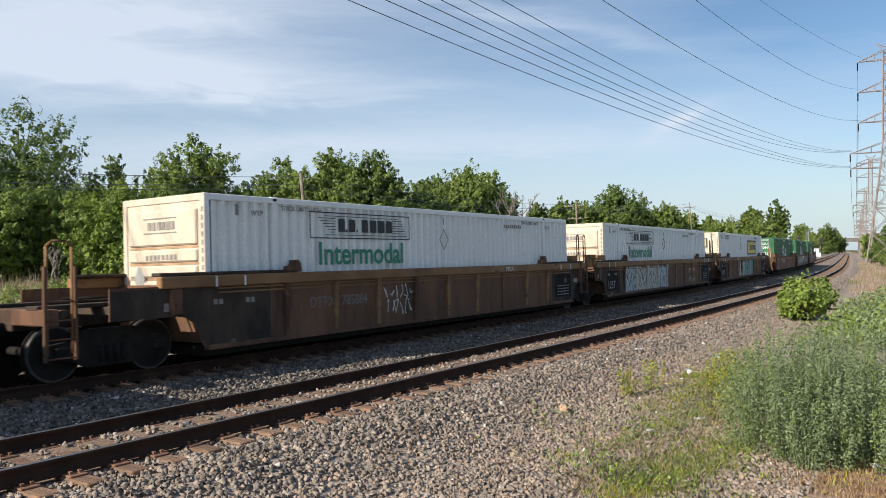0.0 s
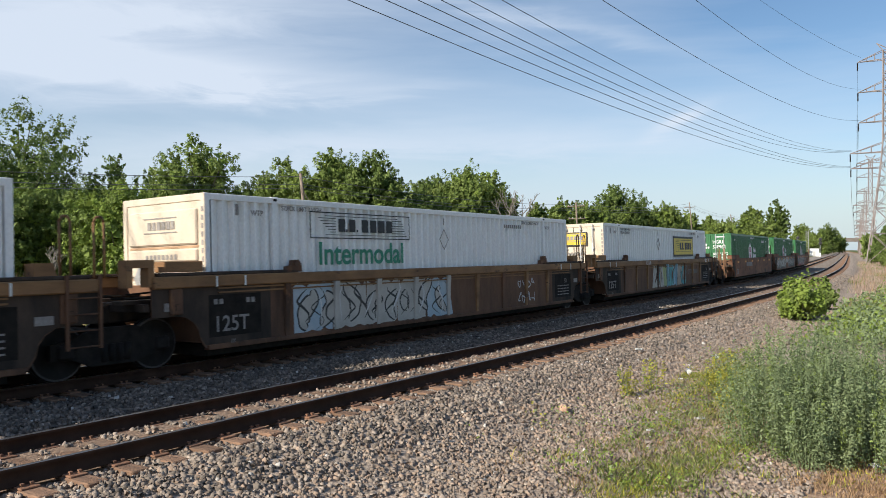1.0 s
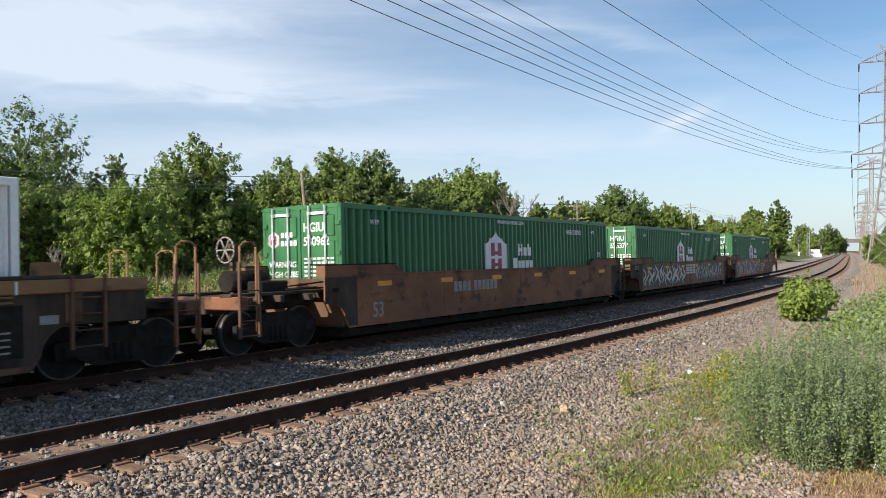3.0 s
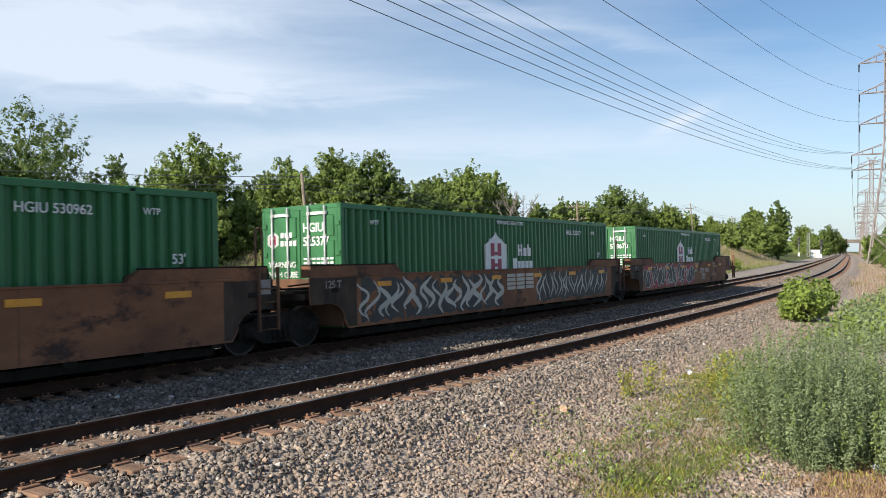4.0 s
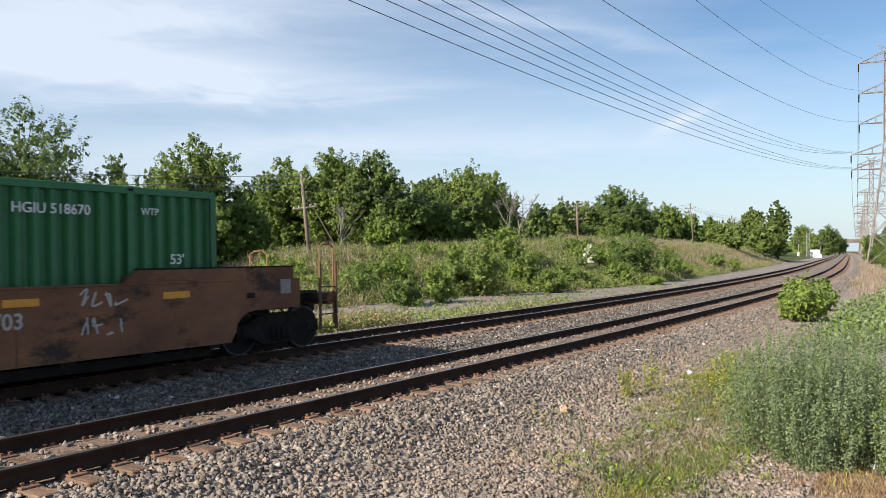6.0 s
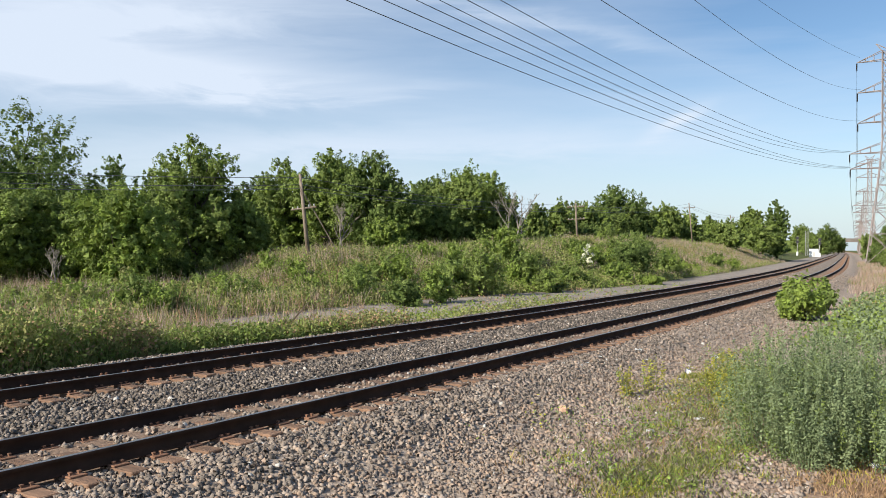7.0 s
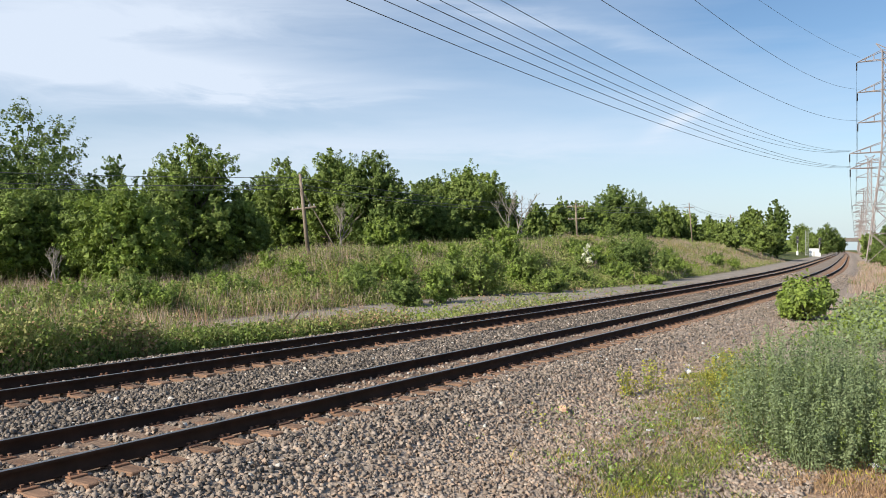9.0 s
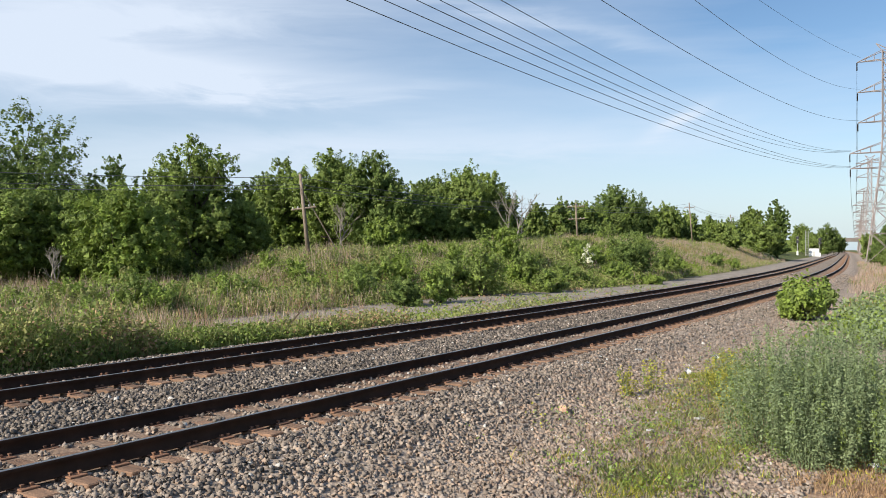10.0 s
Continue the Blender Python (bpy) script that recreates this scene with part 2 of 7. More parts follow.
# ---------------------------------------------------------------- the line of the railway
TURN_AT = np.array([-60, 10, 50, 90, 130, 180, 250, 350, 600.0])
TURN = np.array([0.00081, 0.00110, 0.00137, 0.00076, 0.00019, 0, 0, 0.00004, 0.00004])
S0, S1, DS = -700.0, 2600.0, 0.5
LINE_S = np.arange(S0, S1 + DS, DS)
bend = np.interp(LINE_S, TURN_AT, TURN) * (LINE_S > -200) * (LINE_S < 700)
head = np.concatenate([[0], np.cumsum((bend[1:] + bend[:-1]) / 2 * DS)])
mid = int(round((0 - S0) / DS))
LINE_H = 0.61282 - (head - head[mid])
LINE_X = np.concatenate([[0], np.cumsum((np.sin(LINE_H[1:]) + np.sin(LINE_H[:-1])) / 2 * DS)])
LINE_Y = np.concatenate([[0], np.cumsum((np.cos(LINE_H[1:]) + np.cos(LINE_H[:-1])) / 2 * DS)])
LINE_X += -8.819 * math.cos(0.61282) - LINE_X[mid]
LINE_Y += 8.819 * math.sin(0.61282) - LINE_Y[mid]
SPACING, CANT = 4.487, 0.053
TILT = math.degrees(CANT / 1.51)


def on_line(s, o):
    """World x, y of the point s metres along the near track and o metres to its far side, and the track's heading there."""
    h = np.interp(s, LINE_S, LINE_H)
    return np.interp(s, LINE_S, LINE_X) - o * np.cos(h), np.interp(s, LINE_S, LINE_Y) + o * np.sin(h), h


def spot(s, o, z=0.0, turn=0.0, tilt=0.0):
    """A pose whose x axis runs along the track and y axis to its far side."""
    x, y, h = on_line(s, o)
    return pose(float(x), float(y), z, tilt, 0, 90 - math.degrees(float(h)) + turn)


def ramp_up(x, a, b):
    t = np.clip((np.asarray(x, float) - a) / (b - a), 0, 1)
    return t * t * (3 - 2 * t)


def wave(x, y, k, seed=0.0):
    return (np.sin(x * k + seed) * np.cos(y * k * 1.3 + seed * 2.1) + 0.6 * np.sin(x * k * 2.3 - y * k * 1.9 + seed * 1.7)
            + 0.35 * np.sin(x * k * 4.1 + y * k * 4.7 + seed * 3.1)) / 1.95


def ground_z(s, o):
    s, o = np.asarray(s, float), np.asarray(o, float)
    x, y, _ = on_line(s, o)
    z = -0.20 - 0.026 * (1 - ramp_up(np.abs(o), 1.2, 1.5)) - 0.026 * (1 - ramp_up(np.abs(o - SPACING), 1.2, 1.5))
    z = z - 0.36 * ramp_up(-o, 1.7, 3.6) - 0.06 * ramp_up(-o, 4.5, 8.0)
    z = z - 0.36 * ramp_up(o, SPACING + 1.7, SPACING + 3.8)
    foot = 17.0 - 5.0 * ramp_up(s, 30, 60)
    rise = ramp_up(o, foot - 0.5, foot + 9.5)
    tall = (2.1 + 1.45 * ramp_up(s, 38, 85) - 0.3 * ramp_up(s, 100, 160)) * ramp_up(s - 0.6 * (o - 16), 21, 33) * (1 - 0.7 * ramp_up(s, 170, 290))
    z = z + rise * (tall + 0.3 * wave(x, y, 0.28, 1.0) * ramp_up(s, 14, 24))
    z = z + 0.9 * ramp_up(-o, 9, 22) * ramp_up(s, 40, 120)
    rough = ramp_up(o, 15, 18) * 0.12 + 0.035 * ramp_up(-o, 4.0, 6.0) + 0.012
    return z + rough * wave(x, y, 1.7, 4.0)


def tri_mesh(name, verts, faces, mats, face_mat=None, smooth=False):
    """A mesh from arrays of corners and of equal-sided faces."""
    verts, faces = np.asarray(verts, np.float32), np.asarray(faces, np.int32)
    me = bpy.data.meshes.new(name)
    nf, k = faces.shape
    me.vertices.add(len(verts))
    me.vertices.foreach_set("co", verts.ravel())
    me.loops.add(nf * k)
    me.loops.foreach_set("vertex_index", faces.ravel())
    me.polygons.add(nf)
    me.polygons.foreach_set("loop_start", np.arange(0, nf * k, k, dtype=np.int32))
    me.polygons.foreach_set("loop_total", np.full(nf, k, np.int32))
    if face_mat is not None:
        me.polygons.foreach_set("material_index", np.asarray(face_mat, np.int32))
    if smooth:
        me.polygons.foreach_set("use_smooth", np.ones(nf, bool))
    for mm in mats:
        me.materials.append(mm)
    me.update(calc_edges=True)
    return me


def ground_material():
    """Ballast, service road, soil and turf on the one ground sheet, told apart by painted-in zone weights."""
    m = bpy.data.materials.new("ground_gravel_and_soil")
    m.use_nodes = True
    n, l = m.node_tree.nodes, m.node_tree.links
    b = n["Principled BSDF"]
    b.inputs["Roughness"].default_value = 0.95
    b.inputs["Specular IOR Level"].default_value = 0.2
    co = n.new("ShaderNodeTexCoord")

    def noise_of(scale, detail=5, rough=0.6):
        t = n.new("ShaderNodeTexNoise")
        t.inputs["Scale"].default_value, t.inputs["Detail"].default_value, t.inputs["Roughness"].default_value = scale, detail, rough
        l.new(co.outputs["Object"], t.inputs["Vector"])
        return t.outputs["Fac"]

    def ramp_of(fac, *stops):
        r = n.new("ShaderNodeValToRGB")
        while len(r.color_ramp.elements) < len(stops):
            r.color_ramp.elements.new(0.5)
        for e, (p, c) in zip(r.color_ramp.elements, stops):
            e.position, e.color = p, (*c, 1)
        l.new(fac, r.inputs["Fac"])
        return r.outputs["Color"]

    def mixed(fac, a, c):
        x = n.new("ShaderNodeMixRGB")
        l.new(fac, x.inputs["Fac"])
        l.new(a, x.inputs["Color1"])
        l.new(c, x.inputs["Color2"])
        return x.outputs["Color"]

    def zone(name):
        a = n.new("ShaderNodeAttribute")
        a.attribute_name = name
        return a.outputs["Fac"]

    cells = n.new("ShaderNodeTexVoronoi")
    cells.inputs["Scale"].default_value = 17
    l.new(co.outputs["Object"], cells.inputs["Vector"])
    grey = n.new("ShaderNodeSeparateColor")
    l.new(cells.outputs["Color"], grey.inputs["Color"])
    stone = ramp_of(grey.outputs["Red"], (0.0, (0.24, 0.195, 0.16)), (0.6, (0.42, 0.345, 0.285)), (0.9, (0.43, 0.345, 0.28)), (1.0, (0.5, 0.44, 0.39)))
    fines = ramp_of(noise_of(25), (0.35, (0.32, 0.25, 0.195)), (0.65, (0.5, 0.405, 0.325)))
    soil = ramp_of(noise_of(3.0), (0.35, (0.24, 0.13, 0.07)), (0.65, (0.38, 0.23, 0.13)))
    road = ramp_of(noise_of(1.2, 8), (0.35, (0.2, 0.175, 0.15)), (0.65, (0.33, 0.29, 0.255)))
    turf = ramp_of(noise_of(0.5, 8), (0.35, (0.05, 0.075, 0.018)), (0.55, (0.1, 0.115, 0.035)), (0.7, (0.2, 0.14, 0.075)))
    gravel = mixed(ramp_of(noise_of(0.45, 6), (0.42, (0, 0, 0)), (0.62, (0.4, 0.4, 0.4))), stone, fines)
    gaps = ramp_of(cells.outputs["Distance"], (0.0, (1, 1, 1)), (0.45, (0.85, 0.85, 0.85)), (0.75, (0.3, 0.28, 0.26)))     # shade between the stones, put into the colour
    gap_shade = n.new("ShaderNodeMixRGB")
    gap_shade.blend_type = "MULTIPLY"
    gap_shade.inputs["Fac"].default_value = 0.55
    l.new(gravel, gap_shade.inputs["Color1"])
    l.new(gaps, gap_shade.inputs["Color2"])
    gravel = gap_shade.outputs["Color"]
    # bed round the far track: darker stone, with the passing train's shade painted in
    shaded_bed = ramp_of(grey.outputs["Red"], (0.0, (0.055, 0.045, 0.038)), (0.7, (0.128, 0.104, 0.086)), (1.0, (0.21, 0.178, 0.15)))
    col = mixed(zone("soil"), gravel, soil)
    col = mixed(zone("shaded_bed"), col, shaded_bed)
    rusty = ramp_of(noise_of(9, 6), (0.3, (0.13, 0.082, 0.056)), (0.7, (0.29, 0.19, 0.13)))
    col = mixed(zone("rusty"), col, rusty)
    col = mixed(zone("road"), col, road)
    col = mixed(zone("turf"), col, turf)
    l.new(col, b.inputs["Base Color"])
    bp = n.new("ShaderNodeBump")
    bp.inputs["Strength"].default_value, bp.inputs["Distance"].default_value = 0.6, 0.02
    l.new(cells.outputs["Distance"], bp.inputs["Height"])
    bp.invert = True
    bp2 = n.new("ShaderNodeBump")
    bp2.inputs["Strength"].default_value, bp2.inputs["Distance"].default_value = 0.5, 0.02
    l.new(noise_of(45, 4), bp2.inputs["Height"])
    l.new(bp.outputs["Normal"], bp2.inputs["Normal"])
    l.new(bp2.outputs["Normal"], b.inputs["Normal"])
    return m


def make_ground():
    s = np.concatenate([np.linspace(-700, -60, 25)[:-1], np.linspace(-60, -2, 40)[:-1], np.arange(-2, 40, 0.3), np.arange(40, 90, 0.8),
                        np.arange(90, 200, 2.5), np.arange(200, 500, 10), np.linspace(500, 2600, 40)])
    o = np.concatenate([-np.geomspace(12, 900, 26)[::-1], np.arange(-11.5, -6, 0.5), np.arange(-6, 10, 0.2), np.arange(10, 32, 0.5),
                        np.arange(32, 60, 2), np.geomspace(60, 620, 18)])
    S, O = np.meshgrid(s, o, indexing="ij")
    X, Y, _ = on_line(S, O)
    Z = ground_z(S, O)
    ns, no = S.shape
    idx = np.arange(ns * no).reshape(ns, no)
    f = np.stack([idx[:-1, :-1], idx[1:, :-1], idx[1:, 1:], idx[:-1, 1:]], -1).reshape(-1, 4)[:, ::-1]
    me = tri_mesh("ground", np.stack([X, Y, Z], -1).reshape(-1, 3), f, [ground_material()], smooth=True)
    foot = 16.5 - 4.8 * ramp_up(S, 30, 60)
    zones = {
        "rusty": (1 - ramp_up(np.abs(O), 0.8, 1.35)) * (0.8 + 0.2 * wave(X, Y, 2.0, 3)),
        "shaded_bed": ramp_up(O, 0.7, 1.1) * (1 - ramp_up(O, 6.3, 7.0)) * (1 - 0.6 * ramp_up(S, 40, 70)),
        "soil": np.clip(ramp_up(-O + 0.8 * wave(X, Y, 0.9, 2), 6.6, 8.0), 0, 1),
        "road": ramp_up(O + 0.5 * wave(X, Y, 0.8, 7), 7.2, 8.6) * (1 - ramp_up(O + 0.7 * wave(X, Y, 0.7, 3), foot - 1.0, foot)),
        "turf": np.clip(ramp_up(O + 0.7 * wave(X, Y, 0.7, 3), foot - 0.8, foot + 0.6) + ramp_up(-O, 9, 13)
                        + 0.85 * (1 - ramp_up(S + 0.2 * O, 12, 22)) * ramp_up(O, 7.0, 8.0), 0, 1),
    }
    for k, v in zones.items():
        at = me.attributes.new(k, "FLOAT", "POINT")
        at.data.foreach_set("value", v.ravel().astype(np.float32))
    tagged(new("ground", me), "grey ballast, gravel road and grassy soil", "ground", kind="structure")


make_ground()


# ---------------------------------------------------------------- building helpers
def part(name, bm, mats, parent=None, label="", m=None):
    """Links a bmesh as one mesh object under a thing or under a part."""
    me = bpy.data.meshes.new(name)
    bm.to_mesh(me)
    bm.free()
    for mm in (mats if isinstance(mats, (list, tuple)) else [mats]):
        me.materials.append(mm)
    return mesh_part(name, me, parent, label, m)


def mesh_part(name, me, parent=None, label="", m=None):
    ob = new(name, me)
    ob.parent = parent
    if m is not None:
        ob.matrix_basis = m
    if label:
        ob["label"] = label
    return ob


def box(bm, x0, x1, y0, y1, z0, z1, mat=0, bevel=0.0):
    r = bmesh.ops.create_cube(bm, size=1.0)
    vs = r["verts"]
    for v in vs:
        v.co = Vector(((x0 + x1) / 2 + v.co.x * (x1 - x0), (y0 + y1) / 2 + v.co.y * (y1 - y0), (z0 + z1) / 2 + v.co.z * (z1 - z0)))
    fs = {f for v in vs for f in v.link_faces}
    if bevel:
        out = bmesh.ops.bevel(bm, geom=list({e for v in vs for e in v.link_edges}), offset=bevel, segments=1, affect="EDGES")
        fs = {f for f in fs if f.is_valid} | set(out["faces"])
    for f in fs:
        f.material_index = mat
    return bm


def rod(bm, a, b, r, n=6, mat=0, r2=None):
    """A round bar from a to b."""
    a, b = Vector(a), Vector(b)
    q = (b - a).to_track_quat("Z", "Y")
    r2 = r if r2 is None else r2
    rings = []
    for p, rr in ((a, r), (b, r2)):
        rings.append([bm.verts.new(p + q @ Vector((rr * math.cos(2 * math.pi * i / n), rr * math.sin(2 * math.pi * i / n), 0))) for i in range(n)])
    for i in range(n):
        f = bm.faces.new((rings[0][i], rings[0][(i + 1) % n], rings[1][(i + 1) % n], rings[1][i]))
        f.material_index, f.smooth = mat, n > 5
    bm.faces.new(rings[0][::-1]).material_index = mat
    bm.faces.new(rings[1]).material_index = mat
    return bm


def prism(bm, outline, y0, y1, mat=0):
    """A plate with an outline in x and z, from y0 to y1."""
    a = [bm.verts.new((x, y0, z)) for x, z in outline]
    b = [bm.verts.new((x, y1, z)) for x, z in outline]
    fs = [bm.faces.new(a), bm.faces.new(b[::-1])]
    for i in range(len(a)):
        j = (i + 1) % len(a)
        fs.append(bm.faces.new((a[j], a[i], b[i], b[j])))
    for f in fs:
        f.material_index = mat
    return bm


def tidy(bm):
    bmesh.ops.recalc_face_normals(bm, faces=bm.faces[:])
    return bm


B = bmesh.new


# ---------------------------------------------------------------- tracks
def rail_mesh(o, z, s0, s1, step):
    prof = [(-0.076, -0.185), (0.076, -0.185), (0.076, -0.172), (0.013, -0.155), (0.010, -0.05), (0.038, -0.036), (0.038, -0.006), (0.032, 0.0),
            (-0.032, 0.0), (-0.038, -0.006), (-0.038, -0.036), (-0.010, -0.05), (-0.013, -0.155), (-0.076, -0.172)]
    s = np.arange(s0, s1, step)
    rows = []
    for a, h in prof:
        x, y, _ = on_line(s, o + a)
        rows.append(np.stack([x, y, np.full_like(x, z + h)], -1))
    v = np.stack(rows, 1)
    ns, k = v.shape[:2]
    idx = np.arange(ns * k).reshape(ns, k)
    nxt = np.roll(idx, -1, axis=1)
    f = np.stack([idx[:-1], nxt[:-1], nxt[1:], idx[1:]], -1).reshape(-1, 4)
    fm = np.tile(np.array([1 if i == 7 else 0 for i in range(k)]), ns - 1)
    return tri_mesh("rail", v.reshape(-1, 3), f, [M["rail"], M["rail_head"]], fm)


def tie_mesh():
    bm = B()
    box(bm, -0.115, 0.115, -1.3, 1.3, -0.36, -0.20, 0, 0.012)
    me = bpy.data.meshes.new("tie")
    bm.to_mesh(me)
    bm.free()
    me.materials.append(M["tie"])
    return me


def plate_mesh():
    bm = B()
    box(bm, -0.1, 0.1, -0.19, 0.19, -0.2, -0.178, 0, 0.006)
    for y in (-0.1, 0.1):
        for x in (-0.05, 0.05):
            box(bm, x - 0.012, x + 0.012, y - 0.015, y + 0.015, -0.18, -0.155, 0)
            box(bm, x - 0.018, x + 0.018, y - 0.02, y + 0.02, -0.16, -0.145, 0)
    me = bpy.data.meshes.new("tie_plate")
    bm.to_mesh(me)
    bm.free()
    me.materials.append(M["plate"])
    return me


TIE, PLATE = tie_mesh(), plate_mesh()


def make_track(label, o, dz, near_from, near_to):
    track = tagged(new("railway_track"), label, "railway track", group="parallel railway tracks", kind="structure")
    for side in (-1, 1):
        mesh_part("rail", rail_mesh(o + side * 0.755, dz - side * CANT / 2, -240, 330, 2.0), track)
        mesh_part("rail", rail_mesh(o + side * 0.755, dz - side * CANT / 2, 329.9, 1500, 20.0), track)
    rng = random.Random(int(o * 10) + 5)
    far = []
    s = -60.0
    while s < 330:
        skew = rng.uniform(-0.9, 0.9)
        m = spot(s + rng.uniform(-0.03, 0.03), o + rng.uniform(-0.05, 0.05), dz + rng.uniform(-0.012, 0.004), skew, -TILT)
        if near_from < s < near_to:
            tie = mesh_part("tie", TIE, track, "", m)
            for side in (-1, 1):
                mesh_part("tie_plate", PLATE, tie, "", pose(0, side * 0.755, 0))
        else:
            far.append(m)
        s += 0.5
    tv = np.array([v.co[:] for v in TIE.vertices])
    tf = [list(p.vertices) for p in TIE.polygons if len(p.vertices) == 4]
    allv = np.concatenate([(np.c_[tv, np.ones(len(tv))] @ np.array(m).T)[:, :3] for m in far])
    allf = np.concatenate([np.array(tf) + i * len(tv) for i in range(len(far))])
    rest = mesh_part("ties_far_along", tri_mesh("ties", allv, allf, [M["tie"]]), track)
    rest["kind"] = "stuff"


make_track("dark rusted steel rails on weathered wooden ties in ballast", 0.0, -0.014, 1, 75)
make_track("dark rusted steel rails carrying the freight train", SPACING, 0.0, 4, 75)

# ---------------------------------------------------------------- the train
SPEED = 19.766
TRAIN = []      # (thing, place in the train, half the distance between its bearings)


def join_text(body, size, mat, x, z, y, squeeze=1.0, bold=0.012):
    """Raised lettering on a side that faces -y, its lower left corner at x, z."""
    cu = bpy.data.curves.new("lettering", "FONT")
    cu.body, cu.size, cu.extrude, cu.offset = body, size, 0.002, bold * size
    tmp = bpy.data.objects.new("lettering", cu)
    scene.collection.objects.link(tmp)
    dg = bpy.context.evaluated_depsgraph_get()
    me = bpy.data.meshes.new_from_object(tmp.evaluated_get(dg))
    bpy.data.objects.remove(tmp)
    me.transform(Matrix.Translation((x, y, z)) @ Matrix.Rotation(radians(90), 4, "X") @ Matrix.Diagonal((squeeze, 1, 1, 1)))
    me.materials.clear()
    me.materials.append(mat)
    return me


def bars(bm, x, z, y, widths, height, gap, mat=0):
    """A row of plain bars in place of writing."""
    for w in widths:
        box(bm, x, x + w, y - 0.004, y + 0.001, z, z + height, mat)
        x += w + gap
    return x


def corrugated(bm, x0, x1, z0, z1, y, out, pitch=0.28, deep=0.1, mat=0):
    """A folded steel side between x0 and x1; out is -1 or 1, the way it faces."""
    n = max(2, round((x1 - x0) / pitch))
    p = (x1 - x0) / n
    pts = []
    for i in range(n):
        a = x0 + i * p
        pts += [(a, 0), (a + p * 0.26, 0), (a + p * 0.46, deep), (a + p * 0.80, deep)]
    pts.append((x1, 0))
    lo = [bm.verts.new((px, y - out * d, z0)) for px, d in pts]
    hi = [bm.verts.new((px, y - out * d, z1)) for px, d in pts]
    for i in range(len(pts) - 1):
        f = bm.faces.new((lo[i], lo[i + 1], hi[i + 1], hi[i]) if out < 0 else (lo[i + 1], lo[i], hi[i], hi[i + 1]))
        f.material_index = mat


CL, CW, CZ0, CZ1 = 16.15, 1.295, 0.36, 3.26


def make_container(kind, label, seed, number=""):
    """A 53-foot container in the well; its -x end faces the sun."""
    rng = random.Random(seed)
    paint = M["green"] if kind == "green" else M["white"]
    box_ob = tagged(new("shipping_container"), label, "shipping container", group="containers on the train")
    h = CL / 2
    bm = B()
    for out in (-1, 1):
        corrugated(bm, -h + 0.16, h - 0.16, CZ0 + 0.16, CZ1 - 0.12, out * (CW - 0.012), out)
    part("corrugated_side", bm, paint, box_ob)
    bm = B()
    box(bm, -h + 0.05, h - 0.05, -CW + 0.06, CW - 0.06, CZ1 - 0.05, CZ1 - 0.02, 0, 0.01)
    for i in range(26):
        x = -h + 0.5 + i * (CL - 1.0) / 25
        box(bm, x - 0.08, x + 0.08, -CW + 0.1, CW - 0.1, CZ1 - 0.02, CZ1 - 0.004)
    part("roof", bm, paint, box_ob)
    for y in (-CW, CW - 0.08):
        bm = box(B(), -h, h, y, y + 0.08, CZ1 - 0.13, CZ1, 0, 0.012)
        part("top_rail", bm, paint, box_ob)
        bm = box(B(), -h, h, y, y + 0.08, CZ0, CZ0 + 0.17, 0, 0.012)
        part("bottom_rail", bm, paint, box_ob)
    for x in (-h, h - 0.13, -h + 1.75, h - 1.88):
        for y in (-CW - 0.002, CW - 0.108):
            bm = box(B(), x, x + 0.13, y, y + 0.11, CZ0, CZ1 + 0.001, 0, 0.01)
            part("corner_post", bm, paint, box_ob)
    for x in (-h + 1.72, h - 1.92):
        for y in (-CW - 0.005, CW - 0.115):
            bm = box(B(), x, x + 0.2, y, y + 0.12, CZ1 - 0.11, CZ1 + 0.012, 0, 0.015)
            box(bm, x + 0.05, x + 0.15, y - 0.004 if y < 0 else y + 0.122, y + 0.005 if y < 0 else y + 0.126, CZ1 - 0.08, CZ1 - 0.03, 1)
            part("corner_casting", bm, [paint, M["under"]], box_ob)
    # floor and the plain end
    bm = box(B(), -h + 0.02, h - 0.02, -CW + 0.05, CW - 0.05, CZ0 + 0.02, CZ0 + 0.15)
    part("underframe", bm, M["under"], box_ob)
    bm = B()
    box(bm, h - 0.06, h - 0.02, -CW + 0.08, CW - 0.08, CZ0 + 0.1, CZ1 - 0.06)
    for i in range(6):
        y = -CW + 0.25 + i * 0.4
        box(bm, h - 0.025, h + 0.0, y, y + 0.18, CZ0 + 0.2, CZ1 - 0.2)
    part("end_wall", bm, paint, box_ob)
    if kind == "green":
        green_end(box_ob, h, number)
    else:
        white_end(box_ob, h, kind)
    return box_ob


